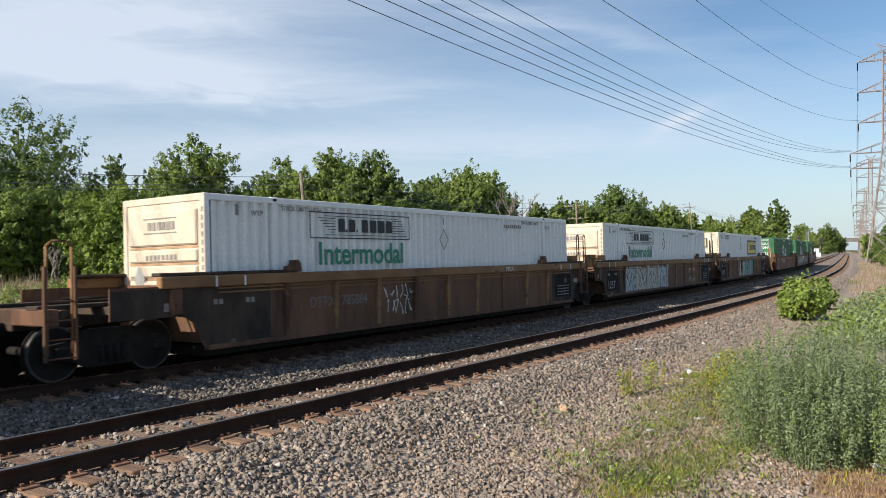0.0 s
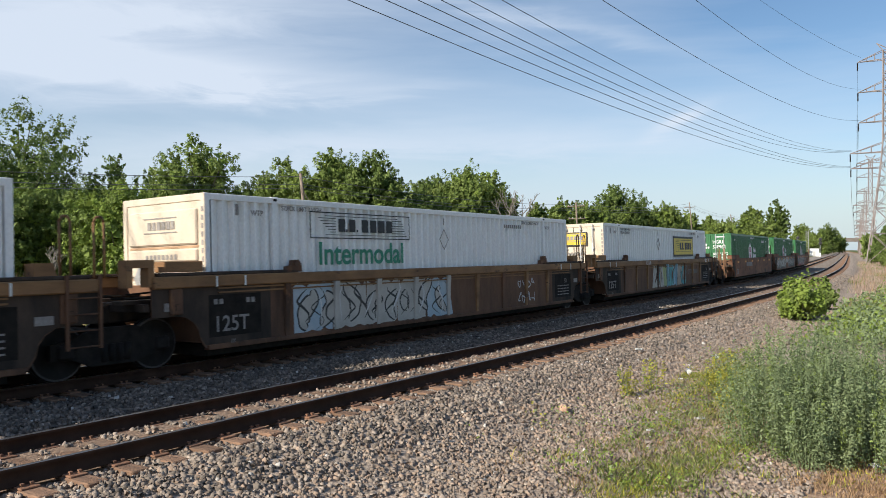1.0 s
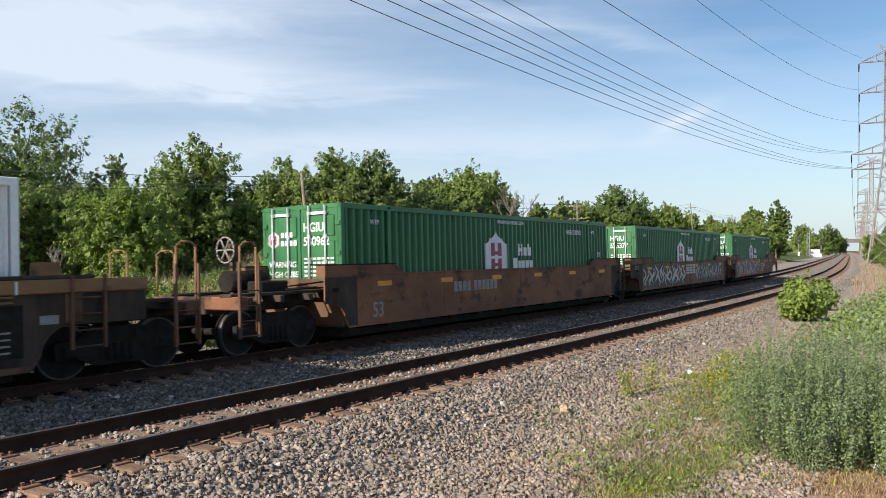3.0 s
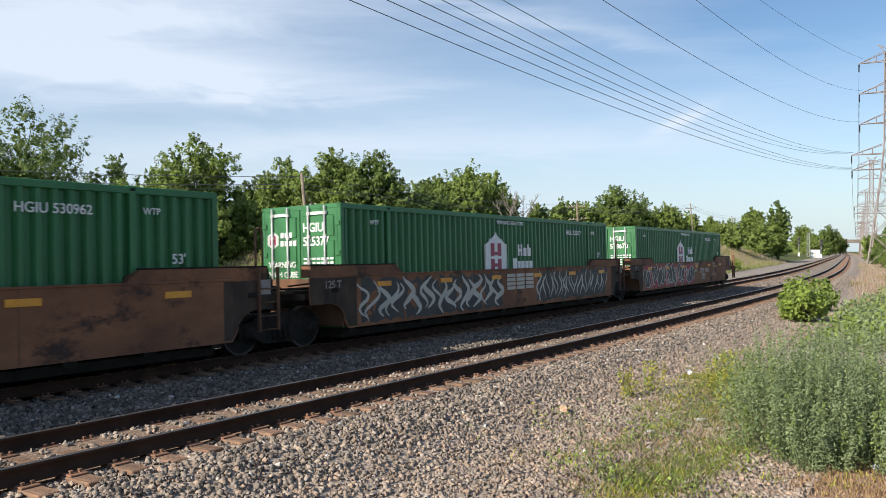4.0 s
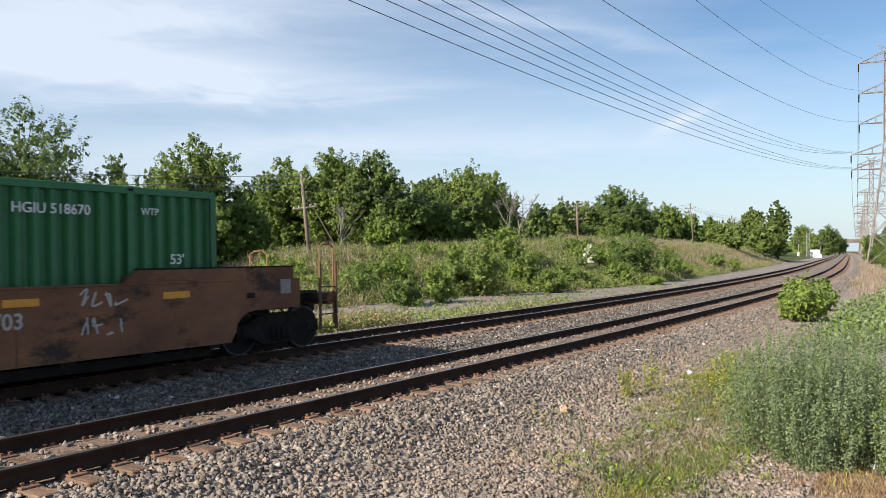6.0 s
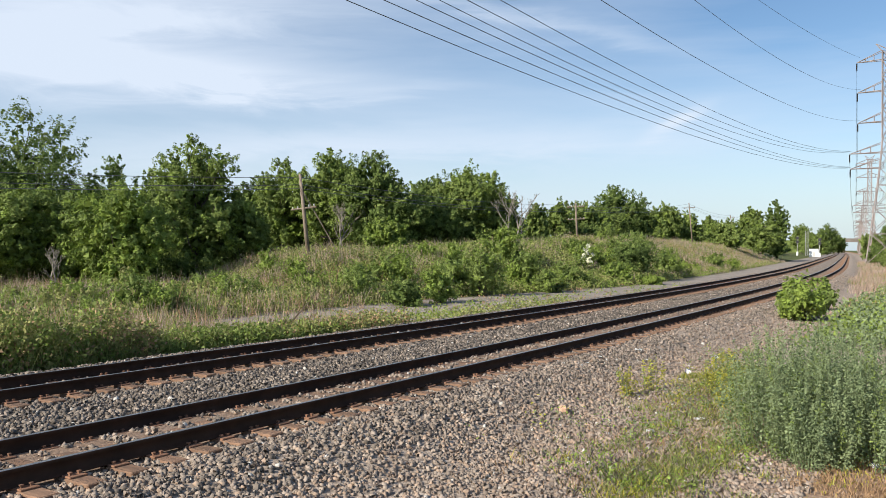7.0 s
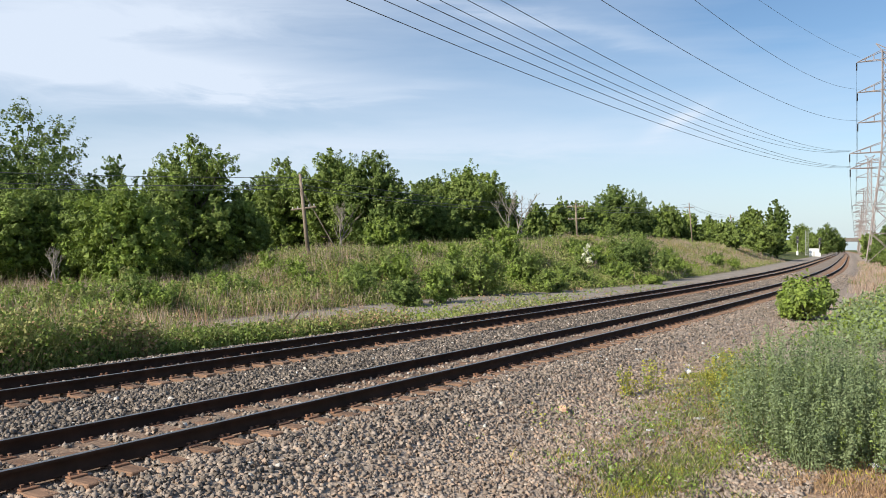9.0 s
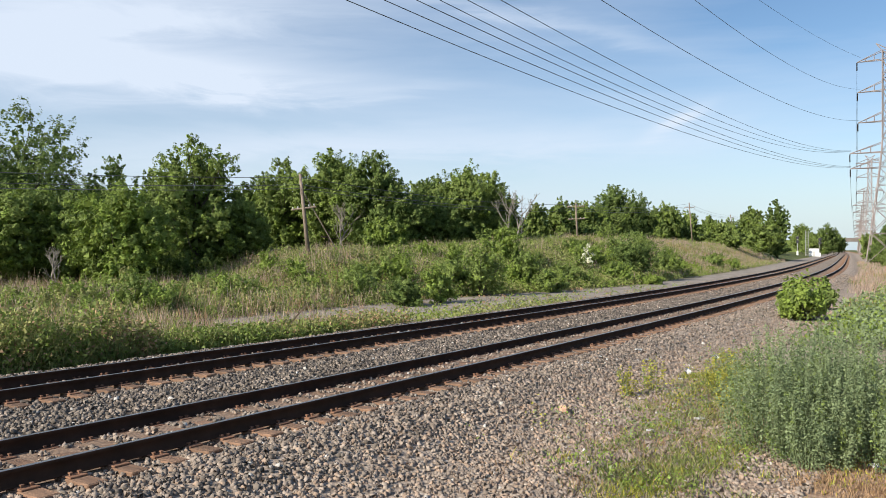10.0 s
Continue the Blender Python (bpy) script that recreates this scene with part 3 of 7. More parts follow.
def white_end(ob, h, kind):
    """The ribbed front wall of a white container, with its placards."""
    bm = B()
    box(bm, -h + 0.02, -h + 0.07, -CW + 0.1, CW - 0.1, CZ0 + 0.1, CZ1 - 0.05)
    for z0, z1 in ((2.28, 2.98), (1.95, 2.2), (1.65, 1.88), (1.28, 1.58), (0.95, 1.2), (0.6, 0.88)):
        if kind == "yellow":
            break
        part("end_rib", box(B(), -h - 0.03, -h + 0.03, -CW + 0.22, CW - 0.22, z0, z1, 0, 0.03), M["cream"], ob)
    if kind != "yellow":
        # tan strips along the grooves between the ribs
        for z in (2.24, 1.915, 1.615, 1.24, 0.915):
            part("rust_line", box(B(), -h + 0.012, -h + 0.024, -CW + 0.2, CW - 0.2, z - 0.022, z + 0.022), M["groove_tan"], ob, "tan strip in the groove")
    box(bm, -h - 0.0, -h + 0.06, -CW, CW, CZ1 - 0.14, CZ1 + 0.003, 0, 0.012)
    for y in (-CW, CW - 0.13):
        box(bm, -h - 0.004, -h + 0.06, y, y + 0.13, CZ0, CZ1, 0, 0.01)
    part("end_wall", bm, M["cream"], ob, "cream ribbed end wall")
    bm = B()
    x = -h - 0.034
    if kind == "yellow":
        bm2 = B()
        box(bm2, x - 0.002, x + 0.01, -0.6, 0.8, 2.36, 2.92)
        part("sign_border", bm2, M["black"], ob, "black sign border")
        bm2 = box(B(), x - 0.004, x, -0.55, 0.75, 2.41, 2.87)
        part("sign_panel", bm2, M["yellow"], ob, "yellow sign panel")
        for y in (-0.85, -0.32, 0.32, 0.85):
            bm2 = rod(B(), (-h - 0.06, y, CZ0 + 0.12), (-h - 0.06, y, CZ1 - 0.03), 0.024, 8)
            for z in (0.55, 1.3, 1.9, 2.25, 3.05):
                box(bm2, -h - 0.07, -h + 0.02, y - 0.045, y + 0.045, z - 0.04, z + 0.04)
            part("locking_bar", bm2, M["galv"], ob, "grey steel locking bar")
        part("door_seam", box(B(), -h + 0.012, -h + 0.022, -0.012, 0.012, CZ0 + 0.12, CZ1 - 0.15), M["black"], ob)
    for i, w in enumerate((0.11, 0.1, 0.12, 0.11, 0.12, 0.1)):
        y = 0.42 - i * 0.15
        box(bm, x - 0.008, x - 0.003, y - w, y, 2.6, 2.76)
    box(bm, x - 0.007, x - 0.003, -0.5, 0.55, 2.82, 2.84)
    box(bm, x - 0.007, x - 0.003, -0.5, 0.55, 2.53, 2.55)
    for i in range(8):
        y = 0.5 - i * 0.13
        box(bm, x - 0.007, x - 0.003, y - 0.08, y, 2.0, 2.1)
    for i in range(9):
        box(bm, -h - 0.008, -h - 0.004, -CW + 0.035, -CW + 0.095, 2.9 - i * 0.16, 3.0 - i * 0.16)
    part("lettering", bm, M["letter_grey"], ob, "grey bars of writing")
    bm = B()
    c = Vector((x - 0.006, 0.72, 1.62))
    vs = [bm.verts.new(c + Vector((0, dy, dz))) for dy, dz in ((0.2, 0), (0, 0.27), (-0.2, 0), (0, -0.27))]
    f = bm.faces.new(vs)
    bmesh.ops.solidify(bm, geom=[f], thickness=0.006)
    part("placard", bm, M["galv"], ob, "grey diamond placard")


def green_end(ob, h, number):
    """Double doors with locking bars, hinges and lettering bars."""
    for y0, y1 in ((-CW + 0.1, -0.012), (0.012, CW - 0.1)):
        bm = B()
        box(bm, -h - 0.002, -h + 0.05, y0, y1, CZ0 + 0.12, CZ1 - 0.1, 0, 0.01)
        for z0, z1 in ((0.55, 1.1), (1.2, 1.75), (1.85, 2.4), (2.5, 3.0)):
            box(bm, -h - 0.022, -h, y0 + 0.1, y1 - 0.1, z0, z1, 0, 0.018)
        door = part("door", bm, M["green"], ob)
        for k in (0.3, 0.74):
            y = y0 + (y1 - y0) * k
            bm = rod(B(), (-h - 0.06, y, CZ0 + 0.12), (-h - 0.06, y, CZ1 - 0.03), 0.024, 8)
            for z in (0.55, 1.3, 1.9, 2.5, 3.05):
                box(bm, -h - 0.07, -h - 0.02, y - 0.045, y + 0.045, z - 0.04, z + 0.04)
            part("locking_bar", bm, M["galv"], door, "grey steel locking bar")
        bm = B()
        for z in (0.7, 1.4, 2.1, 2.8):
            yy = y0 if y0 < 0 and y1 < 0.1 else y1
            box(bm, -h - 0.03, -h + 0.01, yy - 0.07, yy + 0.07, z - 0.05, z + 0.05)
        part("hinge", bm, M["green"], door)
        bm = B()
        lo = y0 < -0.5
        if lo:
            for i, word in enumerate(number.split()):
                me = join_text(word, 0.3, M["letter_white"], 0, 0, 0, 0.92, 0.02)
                me.transform(Matrix.Translation((-h - 0.026, y1 - 0.1, 2.62 - i * 0.33)) @ Matrix.Rotation(radians(-90), 4, "Z"))
                mesh_part("lettering", me, door, "white lettering")
            for r in range(5):
                for i in range(7):
                    y = y1 - 0.12 - i * 0.14
                    box(bm, -h - 0.03, -h - 0.02, y - 0.1, y, 1.95 - r * 0.1, 2.0 - r * 0.1)
        else:
            for r, (z, n) in enumerate(((2.5, 3), (2.3, 4))):
                for i in range(n):
                    y = y0 + 0.62 - i * 0.14
                    box(bm, -h - 0.03, -h - 0.02, y - 0.1, y, z, z + 0.13)
        box(bm, -h - 0.03, -h - 0.02, y0 + 0.3, y1 - 0.35, 3.02, 3.09)
        part("lettering", bm, M["letter_white"], door, "white bars of writing")
        if not lo:
            for i, word in enumerate(("WARNING", "HIGH CUBE")):
                me = join_text(word, 0.2, M["letter_white"], 0, 0, 0, 0.95)
                me.transform(Matrix.Translation((-h - 0.026, y1 - 0.14, 1.78 - i * 0.24)) @ Matrix.Rotation(radians(-90), 4, "Z"))
                mesh_part("lettering", me, door, "white lettering")
            bm = B()
            c = Vector((-h - 0.026, y1 - 0.3, 2.45))
            f = bm.faces.new([bm.verts.new(c + Vector((0, 0.22 * math.sin(i * math.pi / 3), 0.22 * math.cos(i * math.pi / 3)))) for i in range(6)])
            bmesh.ops.solidify(bm, geom=[f], thickness=0.004)
            part("badge", bm, M["letter_white"], door, "white hexagonal badge")
            bm = B()
            for y in (-0.07, 0.07):
                box(bm, -h - 0.036, -h - 0.03, y1 - 0.3 + y - 0.025, y1 - 0.3 + y + 0.025, 2.34, 2.56)
            box(bm, -h - 0.036, -h - 0.03, y1 - 0.36, y1 - 0.24, 2.43, 2.47)
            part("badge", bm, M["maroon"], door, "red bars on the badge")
    bm = B()
    box(bm, -h - 0.004, -h + 0.06, -CW, CW, CZ1 - 0.11, CZ1 + 0.003, 0, 0.012)
    box(bm, -h - 0.004, -h + 0.06, -CW, CW, CZ0, CZ0 + 0.13, 0, 0.012)
    for y in (-CW, CW - 0.1):
        box(bm, -h - 0.004, -h + 0.06, y, y + 0.1, CZ0, CZ1, 0, 0.01)
    part("door_frame", bm, M["green"], ob)


def side_marks(ob, kind, number=""):
    """What is painted on the side that faces -y. x from the container's -x end."""
    h, y = CL / 2, -CW - 0.004
    small = B()
    if kind == "white":
        x0, x1 = -h + 2.85, -h + 6.55
        bm = B()
        for z in (2.42, 3.0):
            box(bm, x0, x1, y - 0.004, y, z, z + 0.025)
        for x in (x0, x1 - 0.025):
            box(bm, x, x + 0.025, y - 0.004, y, 2.42, 3.02)
        bars(bm, x0 + 0.95, 2.58, y, (0.22,), 0.3, 0.1)
        x = bars(bm, x0 + 1.2, 2.58, y, (0.05, ), 0.06, 0.1)
        x = bars(bm, x0 + 1.32, 2.58, y, (0.22,), 0.3, 0.1)
        bars(bm, x0 + 1.58, 2.58, y, (0.05,), 0.06, 0.1)
        bars(bm, x0 + 1.78, 2.58, y, (0.24, 0.24, 0.25, 0.24), 0.3, 0.07)
        for i in range(7):
            z = 2.5 + i * 0.063
            box(bm, x0 + 0.18 + 0.1 * (7 - i) * 0.8, x0 + 0.85, y - 0.004, y, z, z + 0.016)
            box(bm, x0 + 2.95, x0 + 3.45 - 0.06 * i * 0.6 + 0.12, y - 0.004, y, z, z + 0.016)
        for z in (2.5, 2.93):
            box(bm, x0 + 0.5, x0 + 3.2, y - 0.004, y, z, z + 0.014)
        part("logo", bm, M["black"], ob, "black logo with speed lines")
        mesh_part("lettering", join_text("Intermodal", 0.72, M["letter_green"], x0 + 0.24, 1.84, y, 1.0, 0.017), ob, "green lettering")
    elif kind == "yellow":
        x0, x1, z0, z1 = h - 6.42, h - 2.7, 1.82, 2.86
        bm = box(B(), x0, x1, y - 0.008, y + 0.002, z0, z1)
        part("logo_border", bm, M["black"], ob, "black border")
        bm = box(B(), x0 + 0.1, x1 - 0.1, y - 0.013, y - 0.006, z0 + 0.1, z1 - 0.1)
        part("logo_panel", bm, M["yellow"], ob, "yellow panel")
        bm = B()
        yy = y - 0.014
        bars(bm, x0 + 1.1, 2.18, yy, (0.26,), 0.36, 0.1)
        bars(bm, x0 + 1.4, 2.18, yy, (0.06,), 0.07, 0.1)
        bars(bm, x0 + 1.52, 2.18, yy, (0.27,), 0.36, 0.1)
        bars(bm, x0 + 1.84, 2.18, yy, (0.06,), 0.07, 0.1)
        bars(bm, x0 + 2.05, 2.18, yy, (0.25, 0.25, 0.26, 0.25), 0.36, 0.07)
        for i in range(6):
            z = 2.1 + i * 0.095
            box(bm, x0 + 0.3 + 0.1 * (6 - i), x0 + 1.0, yy - 0.004, yy, z, z + 0.02)
            box(bm, x0 + 3.2, x0 + 3.55 - 0.05 * i, yy - 0.004, yy, z, z + 0.02)
        for z in (2.08, 2.66):
            box(bm, x0 + 0.4, x0 + 3.3, yy - 0.004, yy, z, z + 0.02)
        part("logo", bm, M["black"], ob, "black logo with speed lines")
    else:
        c = -h + 7.15
        outline = [(c - 0.62, 1.5), (c - 0.62, 2.34), (c - 0.3, 2.5), (c, 2.66), (c + 0.3, 2.5), (c + 0.62, 2.34), (c + 0.62, 1.5)]
        bm = prism(B(), outline, y - 0.006, y + 0.001)
        part("logo_panel", tidy(bm), M["letter_white"], ob, "white house-shaped emblem")
        step = [(c - 0.7, 1.5), (c - 0.7, 2.36), (c - 0.42, 2.36), (c - 0.42, 2.52), (c - 0.2, 2.52), (c, 2.74), (c + 0.2, 2.52), (c + 0.42, 2.52), (c + 0.42, 2.36), (c + 0.7, 2.36), (c + 0.7, 1.5)]
        part("logo_border", tidy(prism(B(), step, y - 0.003, y + 0.001)), M["spray_silver"], ob, "grey border of the emblem")
        bm = B()
        for x in (c - 0.32, c + 0.1):
            for z in (1.5, 1.98):
                box(bm, x, x + 0.22, y - 0.013, y - 0.006, z, z + 0.4)
        box(bm, c - 0.1, c + 0.1, y - 0.013, y - 0.006, 2.02, 2.12)
        box(bm, c - 0.1, c + 0.1, y - 0.013, y - 0.006, 1.66, 1.76)
        part("logo", bm, M["maroon"], ob, "maroon blocks on the emblem")
        bm = B()
        for x, z, w, hh in ((1.42, 1.98, 0.1, 0.38), (1.62, 1.98, 0.1, 0.38), (1.52, 2.12, 0.1, 0.1), (1.8, 1.98, 0.22, 0.27), (2.08, 1.98, 0.1, 0.38), (2.18, 1.98, 0.14, 0.27),
                            (1.08, 1.55, 0.28, 0.36), (1.42, 1.55, 0.16, 0.27), (1.62, 1.55, 0.24, 0.27), (1.92, 1.55, 0.22, 0.27), (2.2, 1.48, 0.22, 0.34)):
            box(bm, c + x, c + x + w, y - 0.004, y + 0.001, z, z + hh)
        part("logo", bm, M["letter_white"], ob, "white blocks in place of the brand")
        mesh_part("lettering", join_text("WARNING HIGH CUBE", 0.16, M["letter_white"], c + 0.1, 2.98, y, 1.05), ob, "white lettering")
        mesh_part("lettering", join_text("53'", 0.26, M["letter_white"], h - 1.05, 1.9, y, 1.0), ob, "white lettering")
        mesh_part("lettering", join_text(number, 0.23, M["letter_white"], h - 3.85, 2.74, y, 0.98), ob, "white lettering")
        for x in (h - 1.62, -h + 1.05):
            mesh_part("lettering", join_text("WTP", 0.17, M["letter_white"], x, 2.78, y, 0.95), ob, "white lettering")
    if kind != "green":
        ink = -1 if kind == "yellow" else 1
        for x in (-h + 2.0, h - 3.45):
            mesh_part("lettering", join_text("STACK LIMIT 3 HIGH", 0.14, M["letter_grey"], x, 3.0, y, 0.95), ob, "small grey lettering")
        for x in (-h + 1.15, h - 1.75):
            mesh_part("lettering", join_text("WTP", 0.16, M["letter_grey"], x, 2.86, y, 0.95), ob, "small grey lettering")
        bars(small, h - 4.6 if ink > 0 else -h + 2.0, 2.85, y, (0.08,) * 9, 0.11, 0.05)
        box(small, -h + 0.75, -h + 0.83, y - 0.004, y, 2.85, 3.08)
        cx = -h + 8.15 if ink > 0 else -h + 7.2
        for a, b in (((0, 0.28), (0.21, 0)), ((0.21, 0), (0, -0.28)), ((0, -0.28), (-0.21, 0)), ((-0.21, 0), (0, 0.28))):
            rod(small, (cx + a[0], y - 0.003, 2.45 + a[1]), (cx + b[0], y - 0.003, 2.45 + b[1]), 0.012, 4)
        rod(small, (cx, y - 0.002, 2.85), (cx, y - 0.002, 3.05), 0.012, 4)
    part("lettering", small, M["letter_white"] if kind == "green" else M["letter_grey"], ob, "small bars of writing")

WHEELS = []     # (wheelset, its pose in the bogie, radius)


def ribbon(bm, pts, width, y, taper=0.5, mat=0):
    """A flat painted stroke along pts in x and z, 2 mm proud."""
    n = len(pts)
    left, right = [], []
    for i, (x, z) in enumerate(pts):
        a, b = pts[max(i - 1, 0)], pts[min(i + 1, n - 1)]
        dx, dz = b[0] - a[0], b[1] - a[1]
        ln = math.hypot(dx, dz) or 1.0
        w = width * (1 - taper * abs(2 * i / (n - 1) - 1) ** 2) / 2
        left.append((x - dz / ln * w, z + dx / ln * w))
        right.append((x + dz / ln * w, z - dx / ln * w))
    a = [bm.verts.new((x, y, z)) for x, z in left]
    b = [bm.verts.new((x, y, z)) for x, z in right]
    for i in range(n - 1):
        f = bm.faces.new((a[i], b[i], b[i + 1], a[i + 1]))
        f.material_index = mat


def smooth_path(ctrl, n=7):
    out = []
    c = [ctrl[0]] + ctrl + [ctrl[-1]]
    for k in range(1, len(c) - 2):
        p0, p1, p2, p3 = c[k - 1], c[k], c[k + 1], c[k + 2]
        for i in range(n):
            t = i / n
            out.append(tuple(0.5 * (2 * p1[j] + (p2[j] - p0[j]) * t + (2 * p0[j] - 5 * p1[j] + 4 * p2[j] - p3[j]) * t * t
                                    + (3 * p1[j] - p0[j] - 3 * p2[j] + p3[j]) * t ** 3) for j in (0, 1)))
    out.append(ctrl[-1])
    return out


def graffiti(parent, x0, x1, z0, z1, y, seed, coats, strokes, ragged=0.2):
    """Sprayed abstract shapes: ragged coats side by side, and swaying tapered strokes (paint, count, breadth, sway, waves, edge paint) over them."""
    rng = random.Random(seed)
    width = (x1 - x0) / max(1, len(coats))
    for c, paint in enumerate(coats):
        bm = B()
        n, rows = 9, []
        lean = rng.uniform(-0.15, 0.15)
        for i in range(n + 1):
            px = x0 + (c + i / n) * width
            swell = 0.5 + 0.5 * math.sin(i * 2.1 + seed + c)
            rows.append(((px - lean, z0 + rng.uniform(0, ragged) * swell * 0.5 * (z1 - z0)), (px + lean, z1 - rng.uniform(0, ragged) * (1.1 - swell) * (z1 - z0))))
        lo, hi = ([bm.verts.new((r[k][0], y - 0.0002 * (c % 2), r[k][1])) for r in rows] for k in (0, 1))
        for i in range(n):
            bm.faces.new((lo[i], lo[i + 1], hi[i + 1], hi[i]))
        part("graffiti_ground", tidy(bm), M[paint], parent, "sprayed coat")
    for layer, (paint, count, wide, sway, turns, edge) in enumerate(strokes):
        for i in range(count):
            cx = x0 + (i + rng.uniform(0.2, 0.8)) * (x1 - x0) / count
            a = rng.uniform(0.02, 0.25)
            b = rng.uniform(max(a + 0.45, 0.7), 0.98)
            phase, waves, lean = rng.uniform(0, 6.28), turns * rng.uniform(0.7, 1.2), rng.uniform(-0.2, 0.4)
            ctrl = []
            for k in range(9):
                v = a + (b - a) * k / 8
                ctrl.append((cx + lean * (v - 0.5) + sway * math.sin(phase + waves * 6.28 * v) * rng.uniform(0.7, 1.1), z0 + v * (z1 - z0)))
            bm = B()
            w, lift = wide * rng.uniform(0.6, 1.3), y - 0.0012 - 0.0012 * layer - 0.0003 * (i % 3)
            ribbon(bm, smooth_path(ctrl, 4), w, lift, 0.85)
            if edge:
                ribbon(bm, smooth_path(ctrl, 4), w + 0.1, lift + 0.00015, 0.7, 1)
            part("graffiti_stroke", tidy(bm), [M[paint], M[edge or paint]], parent, "swaying sprayed stroke")


def tag_scrawl(parent, x, z, size, y, seed, mat="spray_white", n=5, wide=0.035):
    """A quick thin spray tag."""
    rng = random.Random(seed)
    bm = B()
    for r in range(2):
        for i in range(n):
            cx = x + i * size * 0.55
            ctrl = [(cx + rng.uniform(-0.3, 0.3) * size, z - r * size * 1.1 + rng.uniform(0, 1) * size) for _ in range(4)]
            ribbon(bm, smooth_path(ctrl, 6), wide, y - 0.002 - 0.0004 * i, 0.2)
    part("graffiti_tag", tidy(bm), M[mat], parent, "thin sprayed tag")


WHEEL_R = 0.46


def make_bogie(parent, x):
    bogie = part("bogie", box(B(), -0.2, 0.2, -1.05, 1.05, 0.45, 0.78, 0, 0.03), M["under"], parent, "black four-wheel bogie", pose(x, 0, 0))
    for y in (-1.06, 0.94):
        bm = B()
        outline = [(-1.15, 0.62), (-1.15, 0.36), (-0.75, 0.34), (-0.45, 0.2), (0.45, 0.2), (0.75, 0.34), (1.15, 0.36), (1.15, 0.62), (0.8, 0.66), (0.4, 0.84), (-0.4, 0.84), (-0.8, 0.66)]
        prism(bm, outline, y, y + 0.12)
        part("side_frame", tidy(bm), M["under"], bogie)
        bm = B()
        for sx in (-0.22, -0.08, 0.08, 0.22):
            rod(bm, (sx, y + 0.02, 0.26), (sx, y + 0.02, 0.56), 0.065, 8)
        part("spring_set", bm, M["wheel"], bogie)
        for sx in (-0.9, 0.9):
            bm = box(B(), sx - 0.15, sx + 0.15, y - 0.05 if y < 0 else y + 0.02, y + 0.1 if y < 0 else y + 0.17, 0.36, 0.6, 0, 0.04)
            part("bearing_box", bm, M["wheel"], bogie)
    for sx in (-0.9, 0.9):
        bm = B()
        rod(bm, (0, -0.95, 0), (0, 0.95, 0), 0.08, 10)
        for y in (-1, 1):
            rod(bm, (0, y * 0.715, 0), (0, y * 0.83, 0), WHEEL_R, 28, 1)
            rod(bm, (0, y * 0.68, 0), (0, y * 0.714, 0), WHEEL_R + 0.03, 28, 0)
            rod(bm, (0, y * 0.831, 0), (0, y * 0.86, 0), WHEEL_R * 0.42, 14, 0)
            rod(bm, (0, y * 0.831, 0), (0, y * 0.836, 0), WHEEL_R * 0.93, 28, 0)
        base = pose(sx, 0, WHEEL_R)
        w = part("wheelset", bm, [M["wheel"], M["tread"]], bogie, "steel wheels on an axle", base)
        WHEELS.append((w, base, WHEEL_R))


def ladder(parent, x, y, z0, z1, w, rungs, mat):
    bm = B()
    for dx in (0, w):
        box(bm, x + dx - 0.022, x + dx + 0.022, y - 0.03, y + 0.03, z0, z1)
    for i in range(rungs):
        z = z0 + 0.04 + i * (min(z1, 1.6) - z0) / rungs
        rod(bm, (x, y, z), (x + w, y, z), 0.016, 6)
    part("ladder", bm, mat, parent, "steel ladder")


def hoop(parent, x, y, z0, z1, w, mat, along=True):
    bm = B()
    d = Vector((w, 0, 0)) if along else Vector((0, w, 0))
    a, b = Vector((x, y, z0)), Vector((x, y, z1 - 0.08))
    e = Vector((0, 0, 0.08))
    rod(bm, a, b, 0.022, 8)
    rod(bm, b, b + e + d * 0.25, 0.022, 8)
    rod(bm, b + e + d * 0.25, b + e + d * 0.75, 0.022, 8)
    rod(bm, b + e + d * 0.75, b + d, 0.022, 8)
    rod(bm, b + d, a + d, 0.022, 8)
    part("grab_rail", bm, mat, parent, "bent steel grab rail")


def side_outline(a, b, top, low, arch_l, arch_r):
    """The outline of a car side between x = a and b with wheel arches that end at arch_l and arch_r."""
    pts = [(a, top), (a, 0.95)]
    for i in range(5):
        t = i / 4 * math.pi / 2
        pts.append((arch_l - 0.62 + 0.5 * math.sin(t), 0.95 - (0.95 - low - 0.18) * (1 - math.cos(t))))
    pts += [(arch_l, low), (arch_r, low)]
    for i in range(5):
        t = (1 - i / 4) * math.pi / 2
        pts.append((arch_r + 0.62 - 0.5 * math.sin(t), 0.95 - (0.95 - low - 0.18) * (1 - math.cos(t))))
    pts += [(b, 0.95), (b, top)]
    return pts


